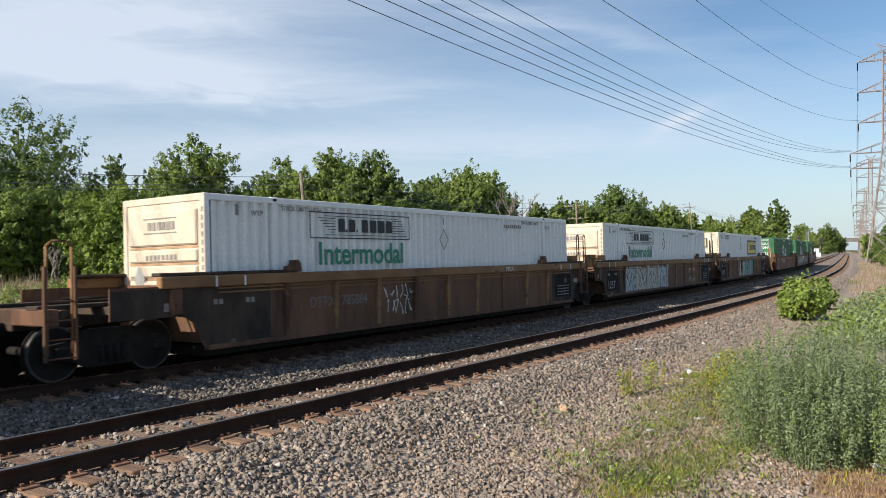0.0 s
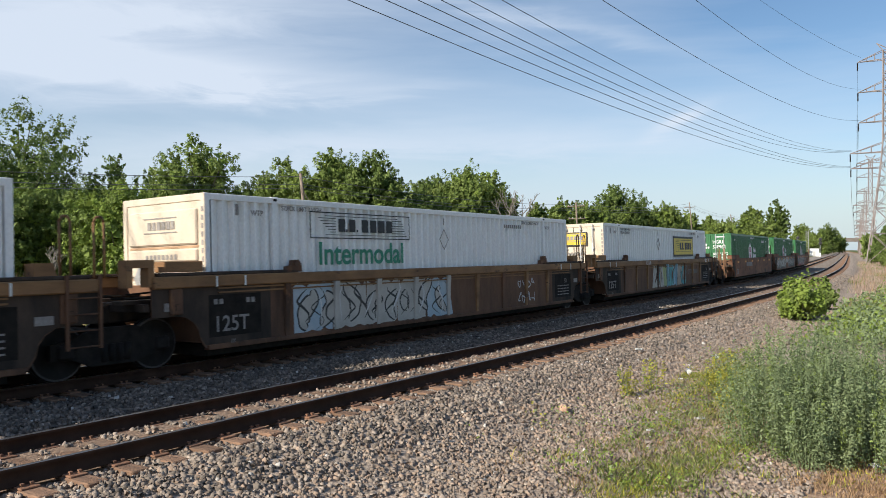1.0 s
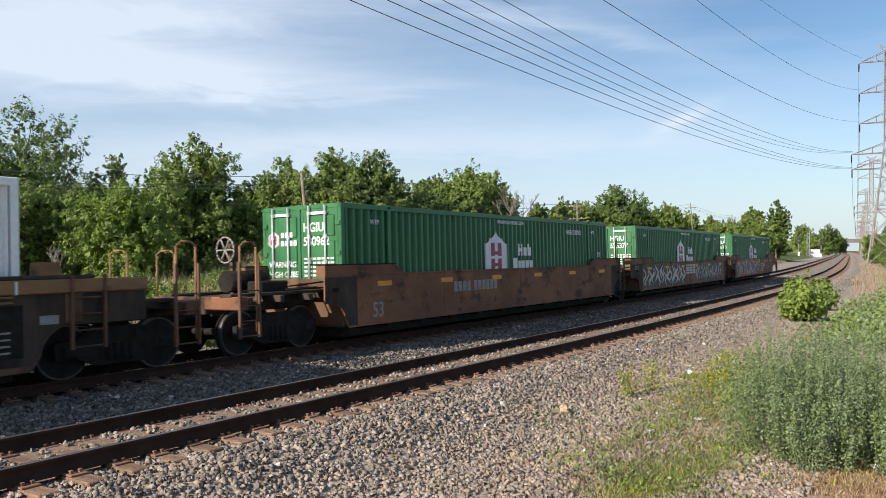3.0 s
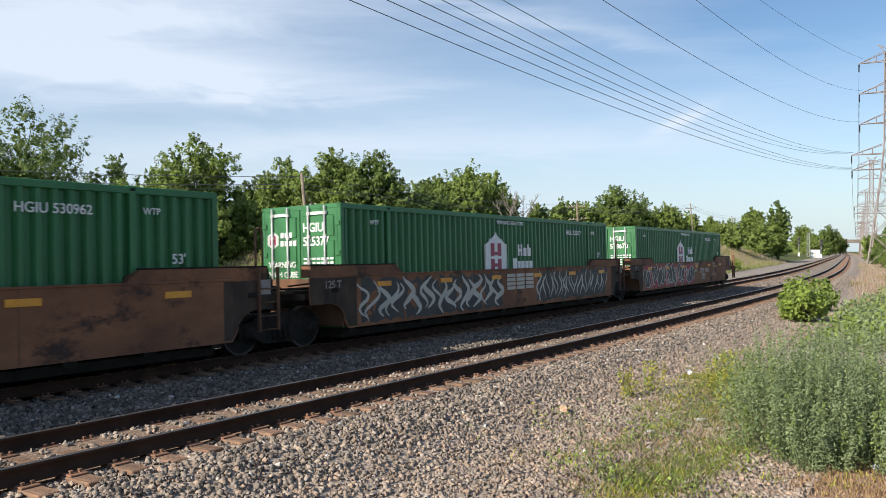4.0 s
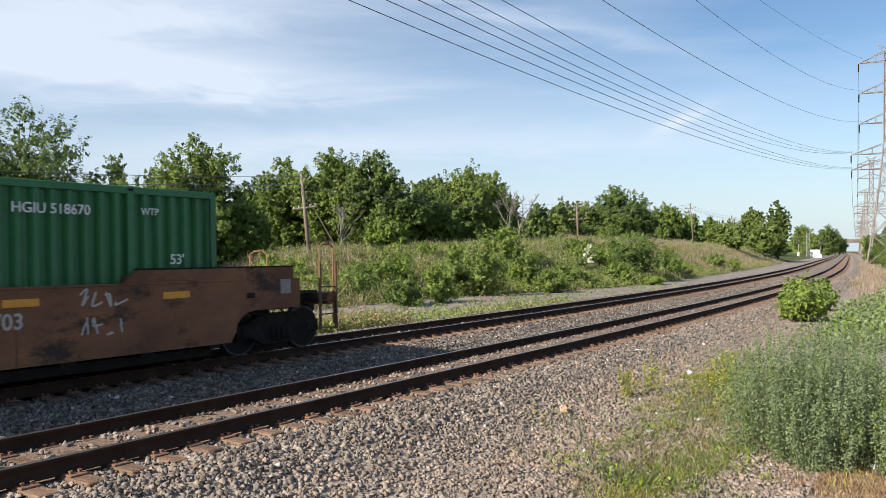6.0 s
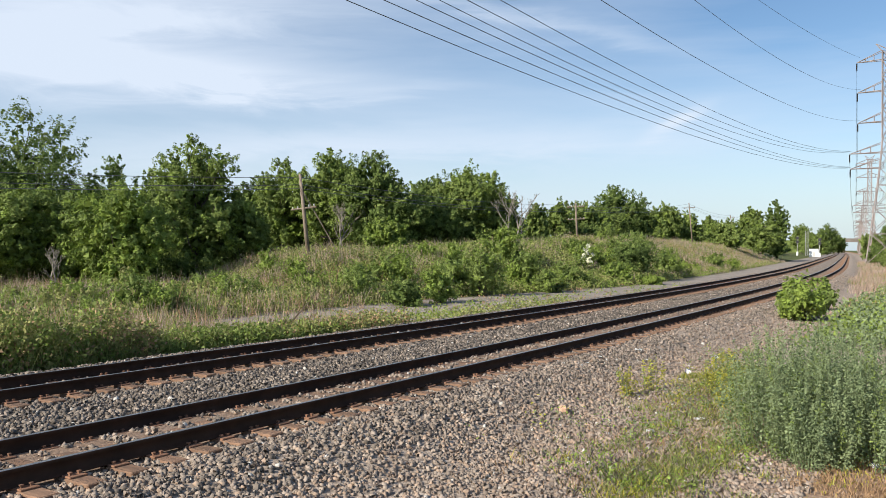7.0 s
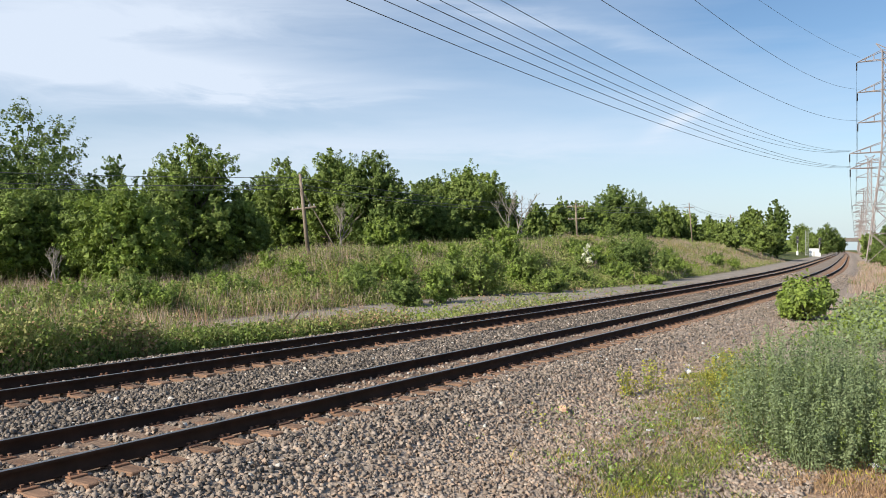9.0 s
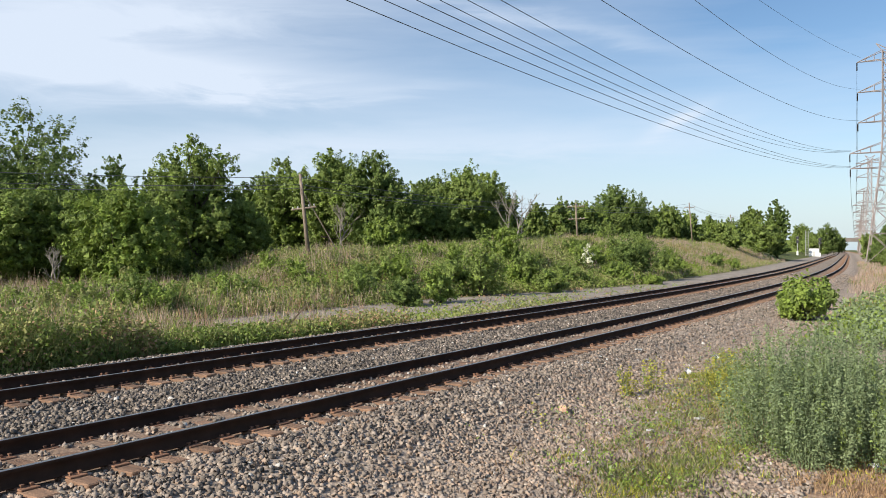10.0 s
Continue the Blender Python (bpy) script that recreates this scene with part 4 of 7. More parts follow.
def end_platform(car, d, paint, long_end, brake=False):
    """The deck over the bogie at the end that looks along d (-1 or 1)."""
    e = 11.2 if long_end else 9.7
    lo, hi = sorted((d * 8.15, d * e))
    bm = B()
    box(bm, lo, hi, -0.32, 0.32, 0.85, 1.22, 0, 0.02)
    for y in (-1.1, 0.75):
        box(bm, lo, hi if not long_end else hi - 0.2, y, y + 0.35, 1.2, 1.27, 0, 0.01)
    for k in range(4):
        x = d * (8.3 + k * (e - 8.6) / 3)
        box(bm, x - 0.06, x + 0.06, -1.35, 1.35, 1.06, 1.2, 0, 0.01)
    part("end_deck", bm, M["grime"], car, "grimy brown end deck")
    bm = box(B(), d * 8.12 - 0.05, d * 8.12 + 0.05, -1.38, 1.38, 0.4, 1.5, 0, 0.01)
    part("bulkhead", bm, M["chassis"], car)
    if long_end:
        bm = B()
        box(bm, d * 11.1 - 0.1, d * 11.1 + 0.1, -1.4, 1.4, 0.95, 1.22, 0, 0.02)
        part("end_sill", bm, paint, car)
        bm = B()
        a = d * 11.2
        box(bm, min(a, a + d * 0.55), max(a, a + d * 0.55), -0.11, 0.11, 0.78, 1.0, 0, 0.03)
        box(bm, a + d * 0.5 - 0.14, a + d * 0.5 + 0.14, -0.2, 0.16, 0.72, 1.06, 0, 0.05)
        part("coupler", bm, M["under"], car, "dark steel coupler")
        rodm = B()
        pts = [(a, 0.35, 0.85), (a + d * 0.2, 0.35, 0.6), (a + d * 0.45, 0.25, 0.5), (a + d * 0.65, 0.1, 0.6)]
        for p, q in zip(pts, pts[1:]):
            rod(rodm, p, q, 0.025, 6)
        part("air_hose", rodm, M["under"], car, "black rubber hose")
        hoop(car, d * 11.0 - 0.2, -1.38, 0.5, 2.3, 0.42, M["chassis_tan"])
        hoop(car, d * 11.15, 0.7, 1.2, 2.2, 0.6, M["chassis_tan"], False)
        ladder(car, d * 11.0 - 0.25, -1.42, 0.4, 1.9, 0.5, 4, M["chassis"])
        # brake stand
    if brake:
        bm = B()
        box(bm, d * 9.75 - 0.05, d * 9.75 + 0.05, 0.45, 0.55, 1.2, 2.2, 0, 0.01)
        box(bm, d * 9.75 - 0.12, d * 9.75 + 0.12, 0.4, 0.6, 1.95, 2.35, 0, 0.04)
        part("brake_stand", bm, M["chassis"], car)
        bm = B()
        c = Vector((d * 9.95, 0.5, 2.2))
        n = 18
        for i in range(n):
            p, q = (c + Vector((0, 0.29 * math.cos(2 * math.pi * k / n), 0.29 * math.sin(2 * math.pi * k / n))) for k in (i, i + 1))
            rod(bm, p, q, 0.022, 6)
        for i in range(6):
            rod(bm, c, c + Vector((0, 0.29 * math.cos(i * math.pi / 3), 0.29 * math.sin(i * math.pi / 3))), 0.02, 6)
        rod(bm, c, c - Vector((d * 0.2, 0, 0)), 0.04, 8)
        part("brake_wheel", bm, M["letter_grey"], car, "grey spoked brake wheel")
        bm = B()
        rod(bm, (d * 9.3, 0.1, 1.5), (d * 10.3, 0.1, 1.5), 0.24, 14)
        box(bm, d * 9.8 - 0.4, d * 9.8 + 0.4, -0.9, -0.45, 1.22, 1.5, 0, 0.03)
        part("air_reservoir", bm, M["under"], car, "grimy air reservoir")
    bm = B()
    for y in (-1.0, -0.6, 0.6, 1.0):
        rod(bm, (d * 8.2, y, 1.3), (d * 9.6, y, 1.3), 0.025, 6)
    rod(bm, (d * 8.4, -1.2, 1.45), (d * 9.7, -1.2, 1.38), 0.02, 6)
    part("brake_pipe", bm, M["under"], car)


def lock_casting(car, x, y, z, mat):
    bm = B()
    prism(bm, [(x - 0.24, z), (x - 0.2, z + 0.12), (x - 0.06, z + 0.14), (x - 0.04, z + 0.25), (x + 0.12, z + 0.26), (x + 0.2, z + 0.18), (x + 0.22, z)], y - 0.03, y + 0.09)
    rod(bm, (x + 0.04, y - 0.06, z + 0.17), (x + 0.04, y + 0.1, z + 0.17), 0.06, 10)
    part("corner_guide", tidy(bm), M["chassis"], car, "worn steel container guide")


def ribbed_car(label, front_long, back_long, marks=True, sprayed=None, number_x=-5.4, number=""):
    car = tagged(new("well_car"), label, "freight car", group="well cars of the train")
    a, b = (-10.15 if front_long else -9.35), (10.15 if back_long else 9.35)
    for d in (-1, 1):
        y = d * 1.4
        bm = prism(B(), side_outline(a, b, 1.5, 0.31, -8.2, 8.2), y - 0.015, y + 0.015)
        part("side_panel", tidy(bm), M["chassis"], car)
        y0, y1 = sorted((d * 1.34, d * 1.5))
        bm = box(B(), -9.2 if front_long else a, b, y0, y1, 1.46, 1.68, 0, 0.02)
        part("top_chord", bm, M["chassis_tan"], car, "worn tan top chord")
        y0, y1 = sorted((d * 1.3, d * 1.46))
        bm = box(B(), -8.15, 8.15, y0, y1, 0.27, 0.36, 0, 0.01)
        part("bottom_chord", bm, M["chassis"], car)
        for z in (1.33, 1.41):
            y0, y1 = sorted((d * 1.4, d * 1.45))
            bm = box(B(), -7.9, 7.9, y0, y1, z, z + 0.03)
            part("side_rail", bm, M["chassis_tan"], car)
        for i in range(9):
            x = -6.1 + i * 1.53
            bm = B()
            y0, y1, y2 = d * 1.405, d * 1.5, d * 1.44
            lo, hi = 0.36, 1.46
            p = [bm.verts.new(c) for c in ((x - 0.06, y0, lo), (x + 0.06, y0, lo), (x + 0.05, y2, lo), (x - 0.05, y2, lo),
                                           (x - 0.09, y0, hi), (x + 0.09, y0, hi), (x + 0.075, y1, hi), (x - 0.075, y1, hi))]
            for q in ((0, 1, 2, 3), (7, 6, 5, 4), (0, 4, 5, 1), (1, 5, 6, 2), (2, 6, 7, 3), (3, 7, 4, 0)):
                bm.faces.new([p[k] for k in q])
            paint = M["chassis_tan"] if i % 3 else M["chassis"]
            if sprayed and d < 0 and sprayed[0] < x < sprayed[1]:
                paint = M[sprayed[2]]
            part("rib", tidy(bm), paint, car)
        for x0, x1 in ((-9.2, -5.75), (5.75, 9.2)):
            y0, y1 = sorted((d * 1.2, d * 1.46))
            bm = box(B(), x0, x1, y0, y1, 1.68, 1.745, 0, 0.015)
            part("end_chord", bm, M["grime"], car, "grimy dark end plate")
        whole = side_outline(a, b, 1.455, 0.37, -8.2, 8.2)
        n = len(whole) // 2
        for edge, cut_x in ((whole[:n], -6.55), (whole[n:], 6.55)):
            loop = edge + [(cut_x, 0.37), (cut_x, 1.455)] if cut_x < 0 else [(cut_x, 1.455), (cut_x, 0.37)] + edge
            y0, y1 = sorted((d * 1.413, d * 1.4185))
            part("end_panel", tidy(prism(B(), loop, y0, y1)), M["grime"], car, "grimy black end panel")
        for x in (-5.88, 5.88):
            lock_casting(car, x, d * 1.4 - 0.03, 1.69, M["chassis_tan"])
        for x in (-9.0, 8.7):
            y0, y1 = sorted((d * 1.41, d * 1.47))
            bm = B()
            box(bm, x, x + 0.28, y0, y1, 0.98, 1.46, 0, 0.02)
            box(bm, x + 0.1, x + 0.2, min(y0, d * 1.475), max(y1, d * 1.475), 1.05, 1.18, 1, 0.01)
            part("jacking_pad", bm, [M["chassis"], M["under"]], car)
    bm = B()
    for i in range(12):
        x = -7.9 + i * 15.8 / 11
        part("cross_bearer", box(B(), x - 0.12, x + 0.12, -1.39, 1.39, 0.26, 0.35), M["under"], car)
    # near-black block added under the well in place of the shade there
    box(bm, -8.0, 8.0, -1.2, 1.2, 0.13, 0.3, 0, 0.01)
    part("well_floor", bm, M["under"], car)
    end_platform(car, -1, M["chassis"], front_long)
    end_platform(car, 1, M["chassis"], back_long)
    ladder(car, 8.78, -1.5, 0.55, 1.75, 0.56, 4, M["chassis"])
    if not back_long:
        hoop(car, 8.72, -1.4, 1.7, 2.7, 0.18, M["chassis_tan"])
        hoop(car, 9.3, -1.4, 1.7, 2.7, 0.18, M["chassis_tan"])
        hoop(car, 8.8, 1.2, 1.7, 2.6, 0.25, M["chassis_tan"])
    if not front_long:
        bm = prism(B(), [(-9.85, 1.5), (-9.85, 1.98), (-9.3, 1.98), (-9.3, 1.5), (-9.42, 1.5), (-9.42, 1.84), (-9.73, 1.84), (-9.73, 1.5)], -1.44, -1.2)
        part("end_bracket", tidy(bm), M["chassis_tan"], car)
        part("end_box", box(B(), -9.1, -8.25, -1.45, -1.15, 1.75, 1.95, 0, 0.015), M["chassis_tan"], car, "worn tan steel box")
    bm = prism(B(), [(8.3, 1.68), (8.3, 1.95), (8.6, 1.95), (8.68, 1.68)], -1.44, -1.15)
    part("end_bracket", tidy(bm), M["chassis_tan"], car)
    for x in (-8.0, -7.3, 7.1, 7.9):
        bm = box(B(), x, x + 0.035, -1.512, -1.495, 1.46, 1.66)
        part("reflector_strip", bm, M["letter_white"], car, "white reflective strip")
    # dark patch with data marks at each end of the side
    for x in (-8.12, 6.75) if marks else (6.75,):
        bm = box(B(), x, x + 1.3, -1.4225, -1.417, 0.5, 1.3)
        part("data_panel", bm, M["under"], car, "black data panel")
    if marks:
        mesh_part("lettering", join_text("125T", 0.42, M["letter_grey"], -8.02, 0.6, -1.426, 1.0), car, "worn white lettering")
    mesh_part("lettering", join_text("53", 0.2, M["letter_grey"], 7.5, 1.0, -1.426, 1.0), car, "worn white lettering")
    bm = B()
    bars(bm, -8.0, 1.12, -1.424, (0.09, 0.09), 0.1, 0.04)
    bars(bm, -7.2, 1.12, -1.424, (0.09, 0.09), 0.1, 0.04)
    for r in range(4):
        bars(bm, 6.95, 0.58 + r * 0.1, -1.424, (0.12, 0.2, 0.1, 0.22, 0.15), 0.03, 0.03)
        bars(bm, -7.6, 0.36 + r * 0.02, -1.424, (0.1,), 0.008, 0.03)
    part("lettering", bm, M["letter_grey"], car, "faded bars of writing")
    if number:
        for word, dx in zip(number.split(), (0.0, 1.05)):
            mesh_part("lettering", join_text(word, 0.32, M["letter_faded"], number_x + dx, 0.9, -1.418, 0.95), car, "faded white lettering")
    bm = box(B(), -9.1, -8.75, -1.43, -1.415, 1.05, 1.2)
    part("tag_plate", bm, M["letter_grey"], car, "pale rectangular plate")
    bm = box(B(), 8.3, 8.6, -1.43, -1.415, 0.98, 1.12)
    part("tag_plate", bm, M["letter_grey"], car, "pale rectangular plate")
    make_bogie(car, 9.88)
    if front_long:
        make_bogie(car, -9.88)
    return car


def smooth_car(label, front_long, back_long):
    car = tagged(new("well_car"), label, "freight car", group="well cars of the train")
    a, b = (-8.85 if front_long else -9.3), (10.1 if back_long else 9.3)
    for d in (-1, 1):
        y = d * 1.44
        bm = prism(B(), side_outline(a, b, 1.56, 0.36, -8.05, 8.25), y - 0.02, y + 0.02)
        part("side_panel", tidy(bm), M["chassis_red"], car)
        y0, y1 = sorted((d * 1.3, d * 1.475))
        bm = box(B(), -8.3, 8.3, y0, y1, 1.54, 1.585, 0, 0.01)
        part("top_chord", bm, M["chassis_red"], car)
        for x in (-4.1, 0.3, 4.2):
            y0, y1 = sorted((d * 1.458, d * 1.464))
            bm = box(B(), x, x + 0.02, y0, y1, 0.38, 1.54)
            part("weld_seam", bm, M["chassis"], car)
        for x0, x1, s0 in ((a + 0.05, -6.2, -5.85), (6.3, b - 0.15, 5.95)):
            y0, y1 = sorted((d * 1.15, d * 1.43))
            out = [(s0, 1.55), (x1 if s0 < 0 else x0, 1.8), (x0 if s0 < 0 else x1, 1.8), (x0 if s0 < 0 else x1, 1.55)]
            bm = prism(B(), out, y0, y1)
            part("end_box", tidy(bm), M["chassis_red"], car)
            bm = B()
            box(bm, min(x0, x1), max(x0, x1), y0 - 0.01, y1 + 0.01, 1.8, 1.83, 0, 0.008)
            part("end_box_lid", bm, M["under"], car)
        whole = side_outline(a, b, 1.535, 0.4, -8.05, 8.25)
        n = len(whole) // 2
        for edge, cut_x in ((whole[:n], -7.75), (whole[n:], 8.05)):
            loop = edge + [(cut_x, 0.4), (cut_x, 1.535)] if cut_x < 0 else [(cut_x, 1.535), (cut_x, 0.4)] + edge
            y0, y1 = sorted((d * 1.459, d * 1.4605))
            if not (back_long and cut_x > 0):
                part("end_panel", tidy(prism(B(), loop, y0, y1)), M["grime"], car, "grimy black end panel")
        for i in range(6):
            x = -7.0 + i * 2.75
            y0, y1 = sorted((d * 1.46, d * 1.482))
            bm = box(B(), x, x + 0.55, y0, y1, 1.28, 1.4)
            part("reflector_panel", bm, M["orange"], car, "orange marker panel")
        bm = B()
        for x in (-8.5, 8.75):
            y0, y1 = sorted((d * 1.45, d * 1.5))
            box(bm, x - 0.1, x + 0.1, y0, y1, 1.2, 1.3, 0, 0.02)
        part("jacking_pad", bm, M["under"], car)
    bm = B()
    for i in range(12):
        x = -7.9 + i * 15.8 / 11
        part("cross_bearer", box(B(), x - 0.12, x + 0.12, -1.42, 1.42, 0.28, 0.36), M["under"], car)
    # same added dark block, keeping the gap under the car black
    box(bm, -8.0, 8.0, -1.2, 1.2, 0.13, 0.3, 0, 0.01)
    part("well_floor", bm, M["under"], car)
    end_platform(car, -1, M["chassis_red"], front_long, front_long)
    end_platform(car, 1, M["chassis_red"], back_long)
    if not back_long:
        ladder(car, 8.9, -1.5, 0.5, 1.8, 0.5, 4, M["chassis"])
        hoop(car, 9.0, -1.3, 1.7, 2.6, 0.18, M["chassis"])
    bm = B()
    bars(bm, 8.95 if not back_long else 9.55, 1.25, -1.464, (0.28,), 0.3, 0.02)
    part("tag_plate", bm, M["letter_grey"], car, "pale rectangular plate")
    make_bogie(car, 9.88)
    if front_long:
        make_bogie(car, -9.88)
    return car


def number_bars(car, x, y, z, h, groups, mat="letter_white"):
    bm = B()
    for n in groups:
        x = bars(bm, x, z, y, (h * 0.62,) * n, h, h * 0.2) + h * 0.5
    part("lettering", bm, M[mat], car, "bars of writing")


NUMBERS = {"d": "HGIU 530962", "e": "HGIU 525377", "f": "HGIU 518670"}


def make_train():
    place = {"z": -5.95, "a": 17.55, "b": 37.32, "c": 57.15, "d": 80.7, "e": 100.45, "f": 120.2}
    cars = {
        "z": ribbed_car("dirty brown ribbed well car coupled ahead", False, True, False),
        "a": ribbed_car("dirty brown ribbed well car with a small white tag", True, False, False, number="DTTX 785884"),
        "b": ribbed_car("dirty brown ribbed well car with a large silver graffiti piece", False, False, True, (-5.7, 0.2, "spray_silver")),
        "c": ribbed_car("dirty brown ribbed well car with a teal graffiti piece", False, True, True, (-0.9, 1.6, "spray_blue"), 3.75, "DTTX 788884"),
        "d": smooth_car("smooth-sided red-brown well car with orange markers", True, False),
        "e": smooth_car("smooth-sided red-brown well car covered in black and silver graffiti", False, False),
        "f": smooth_car("smooth-sided red-brown rear well car with red and black graffiti", False, True),
    }
    tag_scrawl(cars["a"], -2.7, 0.95, 0.36, -1.416, 3, n=6, wide=0.028)
    mesh_part("lettering", join_text("PICA..", 0.17, M["spray_white"], 3.2, 1.51, -1.503, 1.3), cars["a"], "sprayed word")
    graffiti(cars["b"], -5.9, 0.15, 0.37, 1.45, -1.4205, 12, ["spray_pale_blue", "spray_silver", "spray_silver", "spray_silver", "spray_pale_blue"],
             [("spray_silver", 8, 0.34, 0.2, 1.0, "spray_black"), ("spray_black", 12, 0.05, 0.22, 1.6, ""), ("spray_white", 6, 0.05, 0.1, 1.0, "")], 0.15)
    tag_scrawl(cars["b"], 4.2, 0.85, 0.4, -1.416, 6)
    graffiti(cars["c"], -2.2, 3.4, 0.37, 1.42, -1.4205, 22, ["spray_silver", "spray_silver", "spray_lime", "spray_teal", "spray_blue", "spray_tan", "spray_teal"],
             [("chassis", 3, 0.22, 0.12, 1.0, ""), ("spray_teal", 4, 0.2, 0.1, 0.8, "spray_black"), ("spray_tan", 3, 0.2, 0.1, 0.8, "spray_black"), ("spray_black", 10, 0.04, 0.1, 0.8, "")], 0.22)
    mesh_part("lettering", join_text("CLUB", 0.2, M["spray_white"], -3.4, 1.49, -1.503, 1.4), cars["c"], "sprayed word")
    tag_scrawl(cars["c"], 7.2, 1.56, 0.1, -1.502, 8, n=6, wide=0.02)
    number_bars(cars["d"], -3.6, -1.464, 1.0, 0.28, (4, 6), "letter_grey")
    mesh_part("lettering", join_text("53", 0.5, M["letter_grey"], -7.2, 0.55, -1.464, 0.9), cars["d"], "faded lettering")
    graffiti(cars["e"], -7.6, -0.9, 0.42, 1.52, -1.4645, 30, ["spray_black"] * 4, [("chassis_red", 4, 0.3, 0.15, 1.0, ""), ("spray_silver", 20, 0.14, 0.22, 1.7, "")], 0.2)
    bm = B()
    for i in range(3):
        for z in (0.93, 1.06, 1.19, 1.32):
            box(bm, -0.55 + i * 0.62, -0.02 + i * 0.62, -1.468, -1.463, z, z + 0.1)
    part("logo", bm, M["spray_silver"], cars["e"], "silver block logo")
    graffiti(cars["e"], 1.5, 7.5, 0.44, 1.53, -1.4645, 37, ["spray_black"] * 4, [("spray_silver", 26, 0.075, 0.13, 1.4, "")], 0.3)
    graffiti(cars["f"], -7.5, 1.0, 0.42, 1.53, -1.4645, 41, ["spray_red"] * 4, [("spray_black", 19, 0.55, 0.2, 1.2, "spray_silver"), ("spray_red", 4, 0.24, 0.12, 1.0, "spray_silver"), ("spray_silver", 8, 0.06, 0.14, 1.5, "")], 0.2)
    for word, x in (("DTTX", 2.25), ("724703", 3.35)):
        mesh_part("lettering", join_text(word, 0.34, M["spray_silver"], x, 0.95, -1.464, 0.95, 0.02), cars["f"], "pale grey lettering")
    for word, x, z in (("WORLD", 1.15, 1.38), ("ON", 1.4, 1.2), ("FIRE", 1.2, 1.02), ("MERCH", 2.7, 0.76), ("FELLO", 2.7, 0.58)):
        mesh_part("lettering", join_text(word, 0.2, M["spray_silver"], x, z, -1.464, 1.15), cars["f"], "sprayed word")
    tag_scrawl(cars["f"], 5.3, 1.15, 0.38, -1.464, 14, "spray_silver", 4)
    for k in ("e", "f"):
        mesh_part("lettering", join_text("53", 0.5, M["black"], -7.6, 0.55, -1.464, 0.95), cars[k], "black stencilled lettering")
        mesh_part("lettering", join_text("125 T", 0.24, M["letter_grey"], -8.85, 1.3, -1.464, 1.0), cars[k], "pale lettering")
    for k, ob in cars.items():
        TRAIN.append((ob, place[k], 9.88))
    white = "white corrugated container with black and green lettering"
    loads = {"z": make_container("white", white, 7), "a": make_container("white", white, 1), "b": make_container("white", white, 2),
             "c": make_container("yellow", "white corrugated container with a yellow logo panel", 3),
             "d": make_container("green", "dark green corrugated container with a white emblem", 4, NUMBERS["d"]),
             "e": make_container("green", "dark green corrugated container with a white emblem", 5, NUMBERS["e"]),
             "f": make_container("green", "dark green corrugated container with a white emblem", 6, NUMBERS["f"])}
    kinds = {"z": "white", "a": "white", "b": "white", "c": "yellow", "d": "green", "e": "green", "f": "green"}
    for k, ob in loads.items():
        side_marks(ob, kinds[k], NUMBERS.get(k, ""))
        TRAIN.append((ob, place[k], 9.88))


make_train()


# ---------------------------------------------------------------- plants
def locate(x, y):
    """Track coordinates s, o of a place."""
    i = int(np.argmin((LINE_X - x) ** 2 + (LINE_Y - y) ** 2))
    h = LINE_H[i]
    dx, dy = x - LINE_X[i], y - LINE_Y[i]
    return LINE_S[i] + dx * math.sin(h) + dy * math.cos(h), -dx * math.cos(h) + dy * math.sin(h)


def soil_z(x, y):
    return float(ground_z(*locate(x, y)))


def leaf_quads(rng, centres, outward, size, droop=0.3, slim=0.55, loose=0.75, small=False):
    """Lens-shaped leaves, or plain three-cornered ones where they are small, at centres, their faces turned roughly outward."""
    n = len(centres)
    nrm = outward + rng.normal(0, loose, (n, 3)) + np.array([0, 0, 0.25])
    nrm /= np.linalg.norm(nrm, axis=1, keepdims=True) + 1e-9
    a = np.cross(nrm, rng.normal(0, 1, (n, 3)))
    a /= np.linalg.norm(a, axis=1, keepdims=True) + 1e-9
    a[:, 2] -= droop
    a /= np.linalg.norm(a, axis=1, keepdims=True) + 1e-9
    b = np.cross(nrm, a)
    L = (size * rng.uniform(0.6, 1.35, n))[:, None]
    if small:
        p = np.stack([centres - a * L * 0.4 - b * L * slim * 0.6, centres - a * L * 0.4 + b * L * slim * 0.6, centres + a * L * 0.7], 1)
        return p.reshape(-1, 3), np.arange(n * 3).reshape(n, 3)
    p = np.stack([centres - a * L * 0.5, centres + b * L * slim * 0.5 + nrm * L * 0.06, centres + a * L * 0.5, centres - b * L * slim * 0.5 + nrm * L * 0.06], 1)
    return p.reshape(-1, 3), np.arange(n * 4).reshape(n, 4)


def unit(a):
    return a / (np.linalg.norm(a, axis=-1, keepdims=True) + 1e-9)


